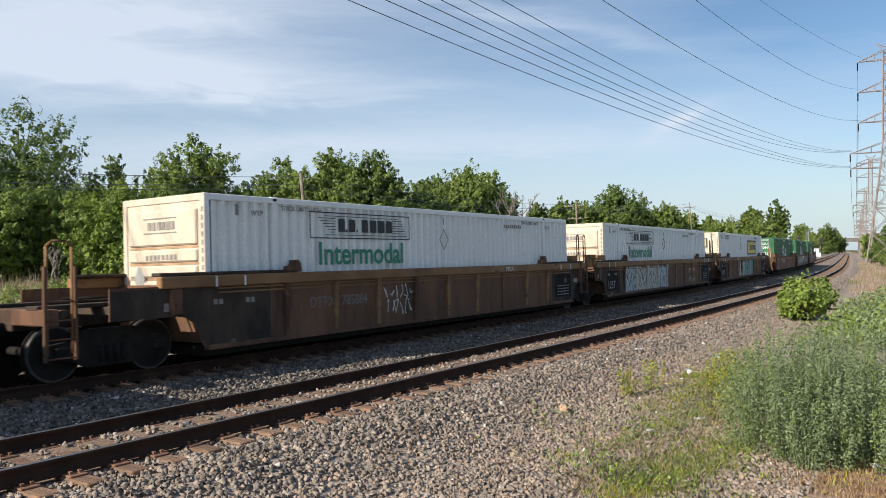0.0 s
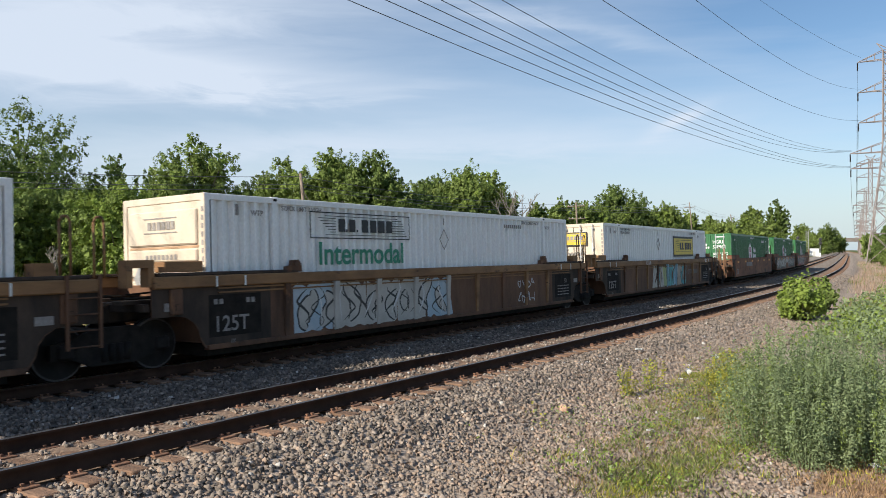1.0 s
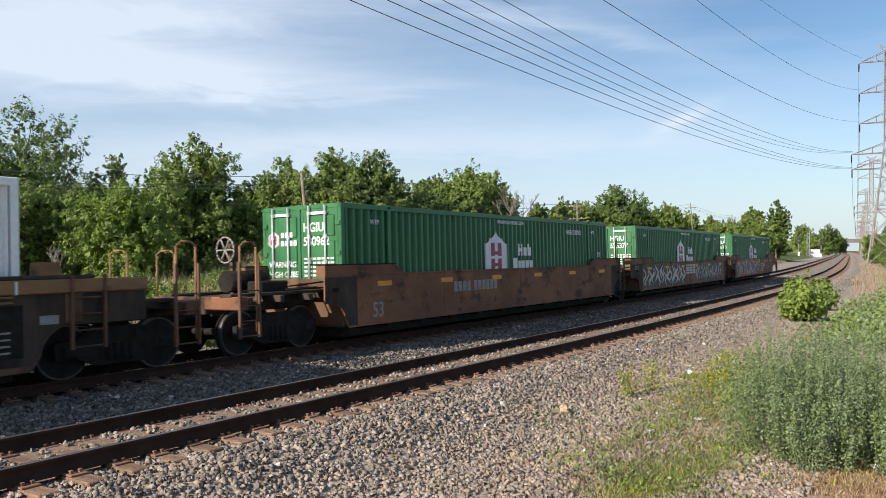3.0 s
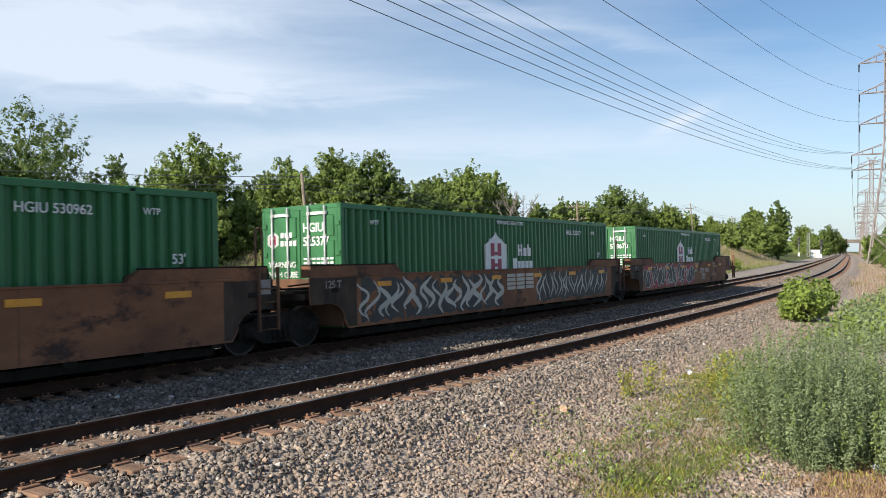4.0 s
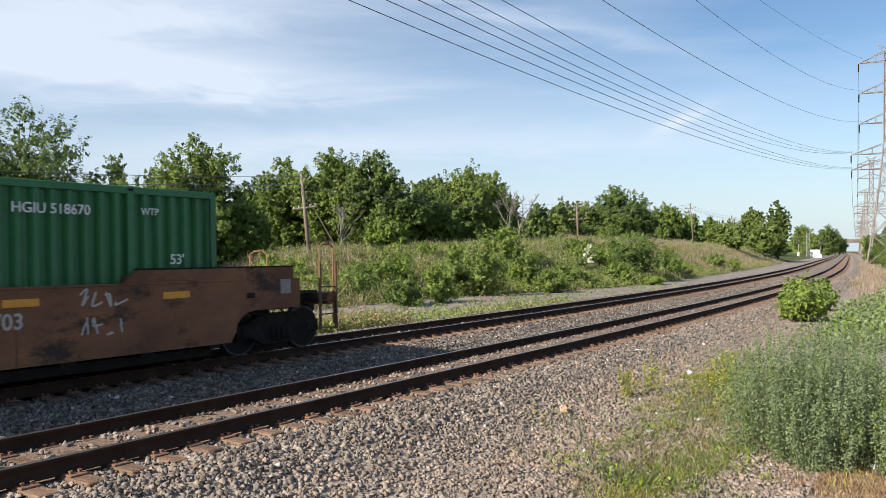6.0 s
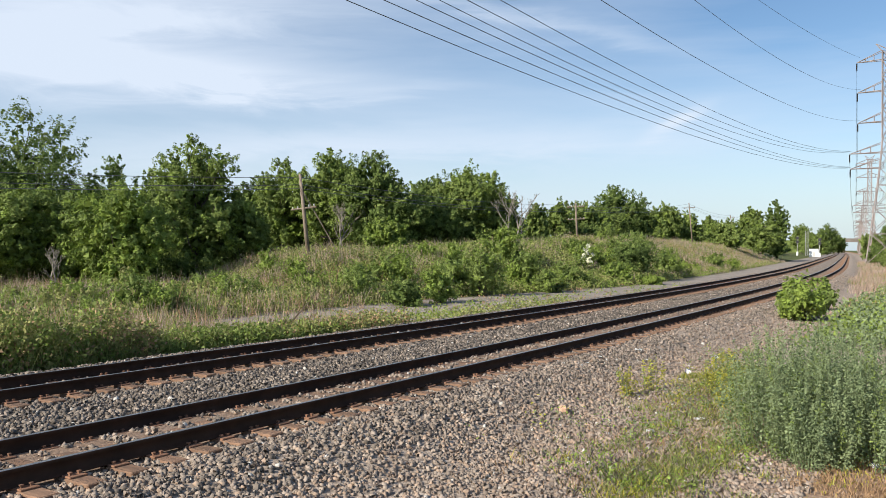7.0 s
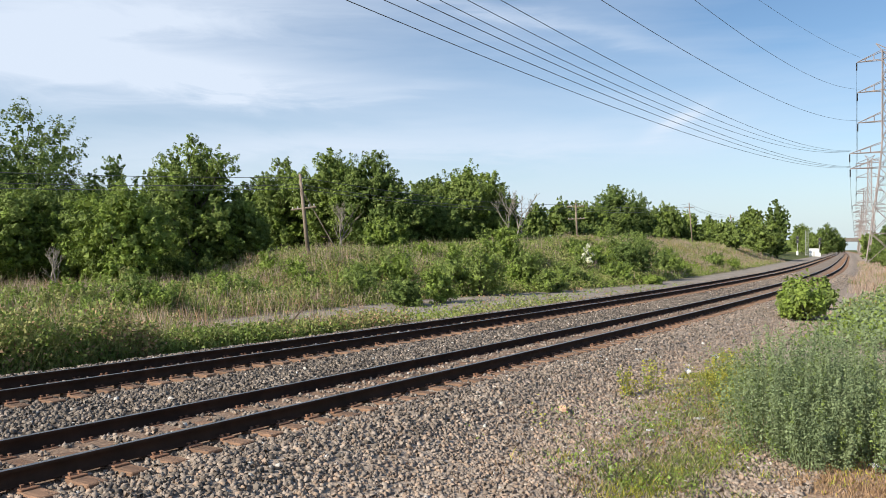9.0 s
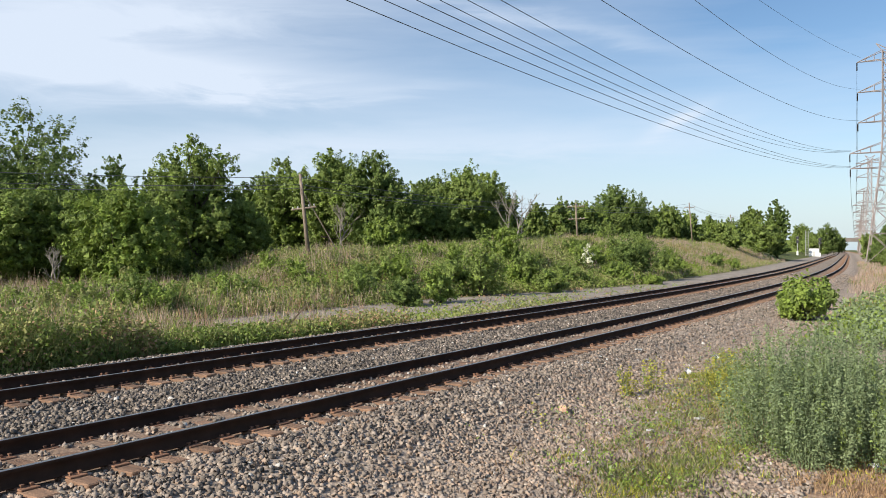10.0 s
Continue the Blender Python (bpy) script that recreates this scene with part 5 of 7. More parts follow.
def crown_mesh(seed, height, width, low, lobes, sprigs, leaves, size, mats, up=0.5, fill=1.0, long=0.12):
    """Leafy sprigs on the outside of uneven lobes between height*low and height, and coarse inner leaves that close the lobes."""
    rng = np.random.default_rng(seed)
    half_w, centre_z, half = width / 2, height * (1 + low) / 2, height * (1 - low) / 2
    t = (np.arange(lobes) + 0.5) / lobes
    ang = np.arange(lobes) * 2.4 + rng.uniform(-0.5, 0.5, lobes)
    zz = -0.85 + 1.55 * t
    reach = np.sqrt(np.maximum(0.05, 1 - zz * zz)) * rng.uniform(0.45, 0.72, lobes)
    lob = np.stack([reach * np.cos(ang), reach * np.sin(ang), zz * 0.82], -1)
    rad = rng.uniform(0.32, 0.52, lobes) * np.where(zz > 0.45, 0.8, 1.0)
    lob = np.concatenate([lob, [[0, 0, 0.66], [0, 0, 0.0], [0, 0, -0.5]]])
    rad = np.concatenate([rad, [0.32, 0.5, 0.45]])
    scale = np.array([half_w, half_w, half])
    pick = rng.choice(len(rad), sprigs, p=rad ** 2 / (rad ** 2).sum())
    d = unit(rng.normal(0, 1, (sprigs, 3)) + unit(lob[pick] + 1e-6) * 0.7)
    base = (lob[pick] + d * (rad[pick] * rng.uniform(0.72, 1.0, sprigs))[:, None]) * scale + np.array([0, 0, centre_z])
    base[:, 2] = np.maximum(base[:, 2], height * low * 0.85 + 0.08 * height * rng.uniform(0.1, 1, sprigs))
    axis = unit(d + np.array([0, 0, up]) + rng.normal(0, 0.3, (sprigs, 3)))
    length = min(width, 1.3 * height) * long * rng.uniform(0.55, 1.3, sprigs)
    k = rng.uniform(0, 1, (sprigs, leaves, 1))
    side = unit(np.cross(axis[:, None, :], rng.normal(0, 1, (sprigs, leaves, 3))))
    spread = (0.5 * length)[:, None, None] * (1 - 0.8 * k) * np.sqrt(rng.uniform(0.05, 1, (sprigs, leaves, 1)))
    pts = (base[:, None, :] + axis[:, None, :] * length[:, None, None] * k + side * spread).reshape(-1, 3)
    outs = (side * 0.55 + d[:, None, :] * 0.75 + axis[:, None, :] * 0.3).reshape(-1, 3)
    tint = np.repeat((rng.random(sprigs) > 0.72).astype(int), leaves)
    v, f = leaf_quads(rng, pts, outs, size, 0.15, 0.7, 0.55, True)
    m = int(sprigs * leaves * 0.13 * fill)
    if m:
        pick = rng.choice(len(rad), m, p=rad ** 2 / (rad ** 2).sum())
        inner = (lob[pick] + unit(rng.normal(0, 1, (m, 3))) * (rad[pick] * rng.uniform(0.2, 0.78, m))[:, None]) * scale + np.array([0, 0, centre_z])
        inner[:, 2] = np.maximum(inner[:, 2], 0.05 * height)
        v2, f2 = leaf_quads(rng, inner, rng.normal(0, 0.6, (m, 3)), size * 2.6, 0.1, 0.9, 0.75, True)
        v, f, tint = np.concatenate([v, v2]), np.concatenate([f, f2 + len(v)]), np.concatenate([tint, np.zeros(m, int)])
    return tri_mesh("crown", v, f, mats, tint), [b for b in base]


def limb(bm, a, b, r0, r1, sag=0.0, k=3, n=6):
    a, b = Vector(a), Vector(b)
    prev, pr = a, r0
    for i in range(1, k + 1):
        t = i / k
        p = a.lerp(b, t) + Vector((0, 0, sag * 4 * t * (1 - t)))
        r = r0 + (r1 - r0) * t
        rod(bm, prev, p, pr, n, 0, r)
        prev, pr = p, r


def make_tree(x, y, top, width, kind, seed, label, low=0.22, sprigs=300, leaves=36, size=None, lobes=12, fill=1.0):
    z = soil_z(x, y) - 0.1
    height = top - z
    rng = random.Random(seed)
    mats = {"dark": ["dark", "mid"], "mid": ["mid", "light"], "light": ["light", "mid"]}[kind]
    me, tips = crown_mesh(seed, height, width, low, lobes, sprigs, leaves, size, [LEAVES[k] for k in mats], fill=fill)
    tree = tagged(new("tree"), label, "tree", group="trees behind the railway")
    tree.matrix_basis = pose(x, y, z, 0, 0, rng.uniform(0, 360))
    mesh_part("crown", me, tree)
    bm = B()
    r = 0.018 * height + 0.05
    lean = Vector((rng.uniform(-0.5, 0.5), rng.uniform(-0.5, 0.5), 0))
    fork = Vector((0, 0, height * (low + 0.18))) + lean * 0.4
    limb(bm, (0, 0, 0), fork, r, r * 0.7, 0, 3, 8)
    limb(bm, fork, Vector((0, 0, height * 0.93)) + lean, r * 0.7, 0.02, 0, 5, 6)
    rng.shuffle(tips)
    for t in tips[:26]:
        t = Vector(t)
        k = min(0.95, max(0.15, (t.z / height - 0.12) * 0.8))
        root = Vector((0, 0, 0)).lerp(Vector((0, 0, height * 0.9)) + lean, k)
        limb(bm, root, t, r * 0.32, 0.015, -0.25, 3, 5)
    part("trunk", bm, M["bark"], tree)
    return tree


def branches(bm, rng, a, d, length, r, depth):
    b = a + d * length
    mid_p = a.lerp(b, 0.5) + Vector((rng.uniform(-1, 1), rng.uniform(-1, 1), 0)) * length * 0.06
    rod(bm, a, mid_p, r, 5, 0, r * 0.85)
    rod(bm, mid_p, b, r * 0.85, 5, 0, r * 0.65)
    if depth:
        for i in range(rng.choice((2, 3))):
            nd = (d + Vector((rng.uniform(-0.7, 0.7), rng.uniform(-0.7, 0.7), rng.uniform(-0.1, 0.5)))).normalized()
            branches(bm, rng, b, nd, length * rng.uniform(0.6, 0.85), r * 0.62, depth - 1)
        if depth > 1:
            nd = (d + Vector((rng.uniform(-0.9, 0.9), rng.uniform(-0.9, 0.9), 0.1))).normalized()
            branches(bm, rng, mid_p, nd, length * 0.5, r * 0.4, depth - 2)


def dead_tree(x, y, top, seed, label, stems=2):
    z = soil_z(x, y) - 0.1
    rng = random.Random(seed)
    tree = tagged(new("dead_tree"), label, "dead tree")
    tree.matrix_basis = pose(x, y, z)
    bm = B()
    h = top - z
    for i in range(stems):
        d = Vector((rng.uniform(-0.35, 0.35), rng.uniform(-0.35, 0.35), 1)).normalized()
        branches(bm, rng, Vector((0.2 * i, 0, 0)), d, h * 0.3, 0.012 * h + 0.04, 4)
    part("trunk", bm, M["dead"], tree)


def bush(x, y, top, width, mats, seed, label, sprigs=60, leaves=34, size=0.13, up=0.7, long=0.24, group="bushes along the line"):
    z = soil_z(x, y) - 0.05
    h = top - z
    ob = tagged(new("bush"), label, "bush", group=group)
    ob.matrix_basis = pose(x, y, z, 0, 0, seed * 37 % 360)
    me, tips = crown_mesh(seed, h, width, 0.03, 7, sprigs, leaves, size, [LEAVES[k] for k in mats], up, 0.8, long)
    mesh_part("foliage", me, ob)
    bm = B()
    rng = random.Random(seed)
    rng.shuffle(tips)
    for t in tips[:14]:
        limb(bm, (rng.uniform(-0.1, 0.1), rng.uniform(-0.1, 0.1), 0), t, 0.03, 0.008, 0, 2, 5)
    part("stem", bm, M["bark"], ob)


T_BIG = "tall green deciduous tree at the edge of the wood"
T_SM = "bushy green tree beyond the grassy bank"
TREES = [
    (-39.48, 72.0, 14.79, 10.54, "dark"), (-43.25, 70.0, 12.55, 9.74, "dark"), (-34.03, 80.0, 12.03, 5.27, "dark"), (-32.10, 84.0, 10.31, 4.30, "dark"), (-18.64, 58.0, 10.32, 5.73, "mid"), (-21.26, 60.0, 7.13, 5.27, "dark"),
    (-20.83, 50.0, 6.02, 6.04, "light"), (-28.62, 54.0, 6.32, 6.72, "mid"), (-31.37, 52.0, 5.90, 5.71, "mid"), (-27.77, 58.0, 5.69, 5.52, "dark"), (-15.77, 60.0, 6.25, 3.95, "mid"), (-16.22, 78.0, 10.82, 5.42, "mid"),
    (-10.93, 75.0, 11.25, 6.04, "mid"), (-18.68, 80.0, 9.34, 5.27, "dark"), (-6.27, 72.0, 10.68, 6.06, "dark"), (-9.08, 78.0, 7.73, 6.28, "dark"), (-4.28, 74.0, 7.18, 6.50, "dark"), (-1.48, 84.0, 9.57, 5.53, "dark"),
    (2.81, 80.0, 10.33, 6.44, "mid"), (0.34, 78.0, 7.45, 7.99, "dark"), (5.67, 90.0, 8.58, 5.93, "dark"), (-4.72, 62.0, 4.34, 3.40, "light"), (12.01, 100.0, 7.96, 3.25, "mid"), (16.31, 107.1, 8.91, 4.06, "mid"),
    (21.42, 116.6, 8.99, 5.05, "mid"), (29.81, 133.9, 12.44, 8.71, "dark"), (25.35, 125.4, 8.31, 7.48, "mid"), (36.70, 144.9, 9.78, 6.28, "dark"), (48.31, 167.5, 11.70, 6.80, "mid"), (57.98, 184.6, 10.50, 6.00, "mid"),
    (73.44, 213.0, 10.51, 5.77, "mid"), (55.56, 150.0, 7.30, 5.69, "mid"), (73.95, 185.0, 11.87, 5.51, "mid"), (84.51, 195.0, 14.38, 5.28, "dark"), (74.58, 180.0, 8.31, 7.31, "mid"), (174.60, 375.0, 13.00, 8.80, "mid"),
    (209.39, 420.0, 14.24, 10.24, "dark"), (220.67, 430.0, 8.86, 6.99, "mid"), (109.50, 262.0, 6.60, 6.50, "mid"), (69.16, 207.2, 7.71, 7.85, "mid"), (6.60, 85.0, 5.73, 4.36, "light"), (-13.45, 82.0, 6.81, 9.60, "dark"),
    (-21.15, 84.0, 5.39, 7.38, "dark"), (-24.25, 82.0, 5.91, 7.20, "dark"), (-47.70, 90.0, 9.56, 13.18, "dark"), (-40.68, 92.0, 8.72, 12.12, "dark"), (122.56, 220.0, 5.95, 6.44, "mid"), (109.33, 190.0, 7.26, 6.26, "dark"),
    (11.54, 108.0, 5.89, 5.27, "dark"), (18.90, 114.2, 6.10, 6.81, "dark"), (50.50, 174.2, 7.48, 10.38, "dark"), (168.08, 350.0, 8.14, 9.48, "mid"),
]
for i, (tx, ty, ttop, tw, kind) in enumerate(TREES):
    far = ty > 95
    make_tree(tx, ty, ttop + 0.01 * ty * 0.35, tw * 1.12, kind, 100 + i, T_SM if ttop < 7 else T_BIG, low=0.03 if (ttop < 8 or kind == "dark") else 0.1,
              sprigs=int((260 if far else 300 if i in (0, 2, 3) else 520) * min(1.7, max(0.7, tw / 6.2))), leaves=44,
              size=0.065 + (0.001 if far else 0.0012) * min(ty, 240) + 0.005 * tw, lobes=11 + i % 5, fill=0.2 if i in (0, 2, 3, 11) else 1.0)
dead_tree(6.83, 74, 8.8, 1, "bare grey dead tree with forked branches")
dead_tree(-9.43, 70, 7.43, 2, "bare grey dead tree with forked branches")
dead_tree(-23.64, 47, 2.97, 3, "bare grey dead tree with forked branches")

# first seven: added dark undergrowth that stands in for deep shade below the trees
BUSHES = [(-31.73, 56, 2.5, 6.15,"dark"), (-27.71, 57, 2.21, 5.84,"dark"), (-23.24, 60, 2.29, 5.71,"dark"), (-18.94, 57, 1.87, 4.59,"dark"), (-17.88, 62, 2.52, 5.45,"dark"), (-15.65, 64, 2.77, 4.69,"dark"), (-33.36, 54, 2.29, 5.53,"dark"),
          (2.22, 46, 2.42, 2.53,"mid"), (12.47, 66, 2.49, 2.66,"light"), (16.73, 68, 3.05, 4.23,"dark"), (-1.78, 38, 0.69, 2.36,"dark"), (4.5, 58, 3.99, 3.18,"light"), (12.09, 70, 3.07, 2.56,"mid"),
          (-4.64, 44, 1.32, 2.25,"mid"), (-6.89, 42, 0.44, 2.77,"mid"), (-9.96, 42, 0.28, 2.77,"light"), (-14.88, 42, -0.18, 2.46,"light"), (-18.75, 38, -0.36, 2.5,"mid"), (-13.27, 30, -0.8, 1.98,"dark"),
          (-14.54, 26, -0.59, 1.33,"mid"), (-9.76, 27, -0.7, 1.19,"dark"), (-7.58, 25, -0.44, 1.1,"mid"), (-5.98, 26, -0.3, 0.95,"light"), (-0.12, 40, 1.11, 1.76,"light"), (6.99, 50, 0.82, 1.83,"mid"),
          (21.74, 75, 1.76, 2.75,"mid"), (16.61, 62, 0.12, 2.72,"light"), (34.85, 100, 1.5, 3.0,"mid"), (-2.83, 46, 1.78, 2.69,"light"), (0.54, 46, 1.78, 2.36,"mid"), (5.56, 52, 1.91, 2.28,"mid"), (8.86, 56, 1.06, 2.46,"mid"), (13.89, 62, 0.93, 2.72,"light"), (84.9, 150, 2.6, 4.0,"dark"), (70.4, 122, 2.3, 2.6,"mid"),
          (43.0, 147.9, 3.6, 5.5,"dark"), (51.0, 164.0, 4.2, 6.0,"mid"), (60.3, 179.5, 3.4, 6.0,"dark"), (68.7, 195.4, 4.4, 6.5,"mid"), (78.9, 212.6, 4.0, 7.0,"dark"), (90.1, 231.6, 4.6, 7.0,"mid"), (103.1, 251.8, 4.4, 7.0,"dark"), (116.1, 274.4, 5.0, 8.0,"mid"), (130.0, 296.4, 4.6, 7.0,"dark")]
for i, (bx, by, btop, bw, kind) in enumerate(BUSHES):
    mats = {"dark": ["dark", "mid"], "mid": ["mid", "light"], "light": ["light", "mid"]}[kind]
    bush(bx, by, btop, bw, mats, 300 + i, "leafy green bush on the grassy bank", sprigs=95 if bw < 4 else 170, size=0.05 + by * 0.0012)
bush(*(12.18, 64.5), 2.39, 1.4, ["bloom", "light"], 370, "bush with white blossom on the grassy bank", sprigs=30, leaves=16, size=0.13)


def scatter_bushes():
    """Low leafy plants all over the bank and the verge, from a few grown forms."""
    rng = random.Random(77)
    forms = []
    for i, (mats, h, w) in enumerate(((["light", "mid"], 1.0, 1.5), (["bright", "light"], 0.7, 1.3), (["mid", "light"], 1.2, 1.6), (["olive", "light"], 0.9, 1.2), (["light", "bright"], 1.3, 1.1), (["olive", "mid"], 0.8, 1.8))):
        ob = tagged(new("low_bush"), "low leafy green plant on the grassy bank", "bush", group="low plants on the bank and verge")
        me, tips = crown_mesh(700 + i, h, w, 0.02, 6, 60, 26, 0.085, [LEAVES[k] for k in mats], 1.0, 0.5, 0.3)
        mesh_part("foliage", me, ob)
        bm = B()
        for t in tips[:8]:
            limb(bm, (0, 0, 0), t, 0.02, 0.006, 0, 2, 4)
        part("stem", bm, M["bark"], ob)
        forms.append(ob)
    n = 0
    while n < 165:
        verge = n % 3 == 0
        if n >= 140:
            s, o = rng.uniform(3, 12), rng.uniform(7.9, 9.3)
        elif verge:
            s, o = rng.uniform(2, 28), rng.uniform(7.8, 36)
            if o < 16 and s > 11 + 0.3 * (o - 10):
                continue
        else:
            s = 18 + 100 * rng.random() ** 1.7
            foot = 16.8 - 4.8 * float(ramp_up(s, 30, 60))
            o = foot + rng.random() ** 1.3 * 10
        x, y, _ = on_line(s, o)
        k = rng.uniform(0.55, 1.35) if n < 140 else rng.uniform(0.35, 0.7)
        m = pose(float(x), float(y), float(ground_z(s, o)) - 0.05, 0, 0, rng.uniform(0, 360)) @ Matrix.Diagonal((k, k, k * rng.uniform(0.75, 1.15), 1))
        if n < len(forms):
            forms[n].matrix_basis = m
        else:
            copy_thing(forms[n % len(forms)], m @ Matrix.Diagonal([1 / v for v in forms[n % len(forms)].scale] + [1]))
        n += 1


scatter_bushes()
# the young tree beside the near track
bush(*(14.2, 30.5), 0.8, 2.2, ["bright", "mid"], 371, "bright green leafy sapling beside the track", sprigs=120, leaves=26, size=0.125, up=2.2, long=0.36)
bush(*(17.62, 35.5), 0.77, 0.9, ["mid", "dark"], 372, "dark green low bush beside the sapling", sprigs=40, leaves=30, size=0.11, up=1.6, long=0.4)


def tall_weeds(x, y, radius, top, stems, seed, mats, label, leaf=0.04, per=92):
    """A dense stand of upright leafy stems."""
    rng = np.random.default_rng(seed)
    z = soil_z(x, y)
    ob = tagged(new("tall_weed"), label, "weed", group="tall weeds in the foreground")
    ob.matrix_basis = pose(x, y, z)
    rad = radius * np.sqrt(rng.uniform(0, 1, stems))
    ang = rng.uniform(0, 2 * np.pi, stems)
    bx, by = rad * np.cos(ang), rad * np.sin(ang)
    h = (top - z) * (1 - 0.42 * (rad / radius) ** 2) * rng.uniform(0.72, 1.06, stems)
    lean = np.stack([bx, by], 1) * 0.28 + rng.normal(0, 0.07, (stems, 2))
    t = rng.uniform(0.02, 1.0, (stems, per)) ** 0.8
    spread = 0.095 * (1 - 0.8 * t) + 0.012
    a2 = rng.uniform(0, 2 * np.pi, (stems, per))
    rr = spread * np.sqrt(rng.uniform(0.1, 1, (stems, per)))
    px = bx[:, None] + lean[:, :1] * t + rr * np.cos(a2)
    py = by[:, None] + lean[:, 1:] * t + rr * np.sin(a2)
    pz = h[:, None] * t + rng.normal(0, 0.02, (stems, per))
    c = np.stack([px, py, np.maximum(pz, 0.02)], -1).reshape(-1, 3)
    o = np.stack([np.cos(a2), np.sin(a2), 0.9 + 0 * a2], -1).reshape(-1, 3)
    v, f = leaf_quads(rng, c, o, leaf, 0.1, 0.5)
    fm = np.repeat(rng.choice(len(mats), stems, p=[0.85] + [0.15 / max(1, len(mats) - 1)] * (len(mats) - 1) if len(mats) > 1 else [1.0]), per)
    mesh_part("foliage", tri_mesh("foliage", v, f, [LEAVES[k] for k in mats], fm), ob)
    bm = B()
    for i in range(0, stems, 2):
        rod(bm, (bx[i], by[i], 0), (bx[i] + lean[i, 0], by[i] + lean[i, 1], h[i]), 0.006, 4, 0, 0.002)
    part("stem", bm, LEAVES["sage"], ob)["kind"] = "stuff"


SAGE = "dense grey-green weed with upright leafy stems on gravel"
for i, (x, y, r, top) in enumerate(((4.85, 10.9, 0.75, 1.02), (5.6, 10.8, 0.8, 1.05), (5.5, 11.9, 0.95, 1.15), (6.5, 11.5, 0.9, 1.12), (6.1, 13.0, 0.9, 1.15), (7.2, 12.9, 1.0, 1.2), (5.9, 10.2, 0.6, 0.7), (4.9, 10.25, 0.45, 0.35))):
    tall_weeds(x, y, r, top, 125 if r > 0.7 else 80, 500 + i, ["sage", "mid"], SAGE)
YEL = "yellow-flowering thin weed at the edge of the gravel"
for i, (x, y, r, top) in enumerate(((5.7, 15.5, 0.3, 0.35), (5.4, 14.7, 0.25, 0.2), (5.85, 16.3, 0.3, 0.3), (5.1, 13.7, 0.2, 0.05), (4.2, 15.3, 0.2, 0.2), (3.5, 14.6, 0.16, 0.1))):
    tall_weeds(x, y, r, top, 13, 520 + i, ["yellow", "light"], YEL, 0.05, 34)


def field(name, label, n, box_so, tall, mats, weights, seed, keep, blade=0.03, per=3, spread=0.10, leafy=0.0):
    """Stuff: tufts of blades or small leaves scattered over the ground."""
    rng = np.random.default_rng(seed)
    s = rng.uniform(box_so[0], box_so[1], n * 3)
    o = rng.uniform(box_so[2], box_so[3], n * 3)
    x, y, _ = on_line(s, o)
    k = keep(s, o, x, y, rng.uniform(0, 1, n * 3))
    s, o, x, y = (a[k][:n] for a in (s, o, x, y))
    n = len(s)
    z = ground_z(s, o)
    h = tall * rng.uniform(0.4, 1.15, n) * np.clip(1 + 0.35 * wave(x, y, 0.5, seed) + 0.45 * wave(x, y, 2.1, seed + 2), 0.25, 1.9)
    patch = wave(x, y, 0.33, seed * 0.7) + rng.normal(0, 0.45, n)
    edges = np.quantile(patch, np.cumsum(weights)[:-1])
    mi = np.searchsorted(edges, patch)
    c = np.stack([x, y, z], -1)[:, None, :] + np.concatenate([rng.normal(0, spread, (n, per, 2)), np.zeros((n, per, 1))], -1)
    if leafy:
        t = rng.uniform(0.05, 1, (n, per))
        c[:, :, 2] += h[:, None] * t
        v, f = leaf_quads(rng, c.reshape(-1, 3), rng.normal(0, 0.7, (n * per, 3)), leafy, 0.1, 0.7, 0.5, True)
    else:
        hh = (h[:, None] * rng.uniform(0.6, 1.1, (n, per)))[..., None]
        ang = rng.uniform(0, 2 * np.pi, (n, per))
        side = np.stack([np.cos(ang), np.sin(ang), 0 * ang], -1) * blade / 2
        tip = c + np.concatenate([rng.normal(0, 0.22 if tall > 0.3 else 0.6, (n, per, 2)) * hh, hh], -1)
        midp = c * 0.45 + tip * 0.55 + np.array([0, 0, 0.04]) * hh
        c = c - np.array([0, 0, 0.03])
        v = np.stack([c - side, c + side, midp + side * 0.8, tip, midp - side * 0.8], 2).reshape(-1, 3)
        f = np.arange(n * per * 5).reshape(-1, 5)
    me = tri_mesh(name, v, f, [LEAVES[m] for m in mats], np.repeat(mi, per))
    tagged(new(name, me), label, "grass", kind="stuff")


def bank(s, o, x, y, u):
    foot = 16.3 - 4.8 * ramp_up(s, 30, 60)
    near = np.clip(38 / np.maximum(np.hypot(x, y), 20), 0.12, 1)
    return (o > foot + 0.5 * wave(x, y, 0.7, 3)) & (u < near ** 1.3)


def bank_top(s, o, x, y, u):
    foot = 16.3 - 4.8 * ramp_up(s, 30, 60)
    dry = ramp_up(o - foot + 1.5 * wave(x, y, 0.3, 2), 4.5, 8.5) + 0.8 * ramp_up(s, 75, 100) + 0.05
    return bank(s, o, x, y, u) & (((u * 7.31) % 1.0) < dry)


def dry_slope(s, o, x, y, u):
    return (o > 12.3) & (u < np.clip(80 / s, 0.2, 1)) & (wave(x, y, 0.16, 2.2) + 0.4 * wave(x, y, 0.5, 1) > 0.05 - 0.5 * ramp_up(s, 75, 100))


def flat_left(s, o, x, y, u):
    road = (o > 9.3 + 0.5 * wave(x, y, 0.8, 7)) & (o < 15.5) & (s > 15.5 + 0.9 * wave(x, y, 0.9, 1) + 0.3 * (o - 10))
    return ~road & (u < np.clip(30 / np.maximum(np.hypot(x, y), 12), 0.2, 1))


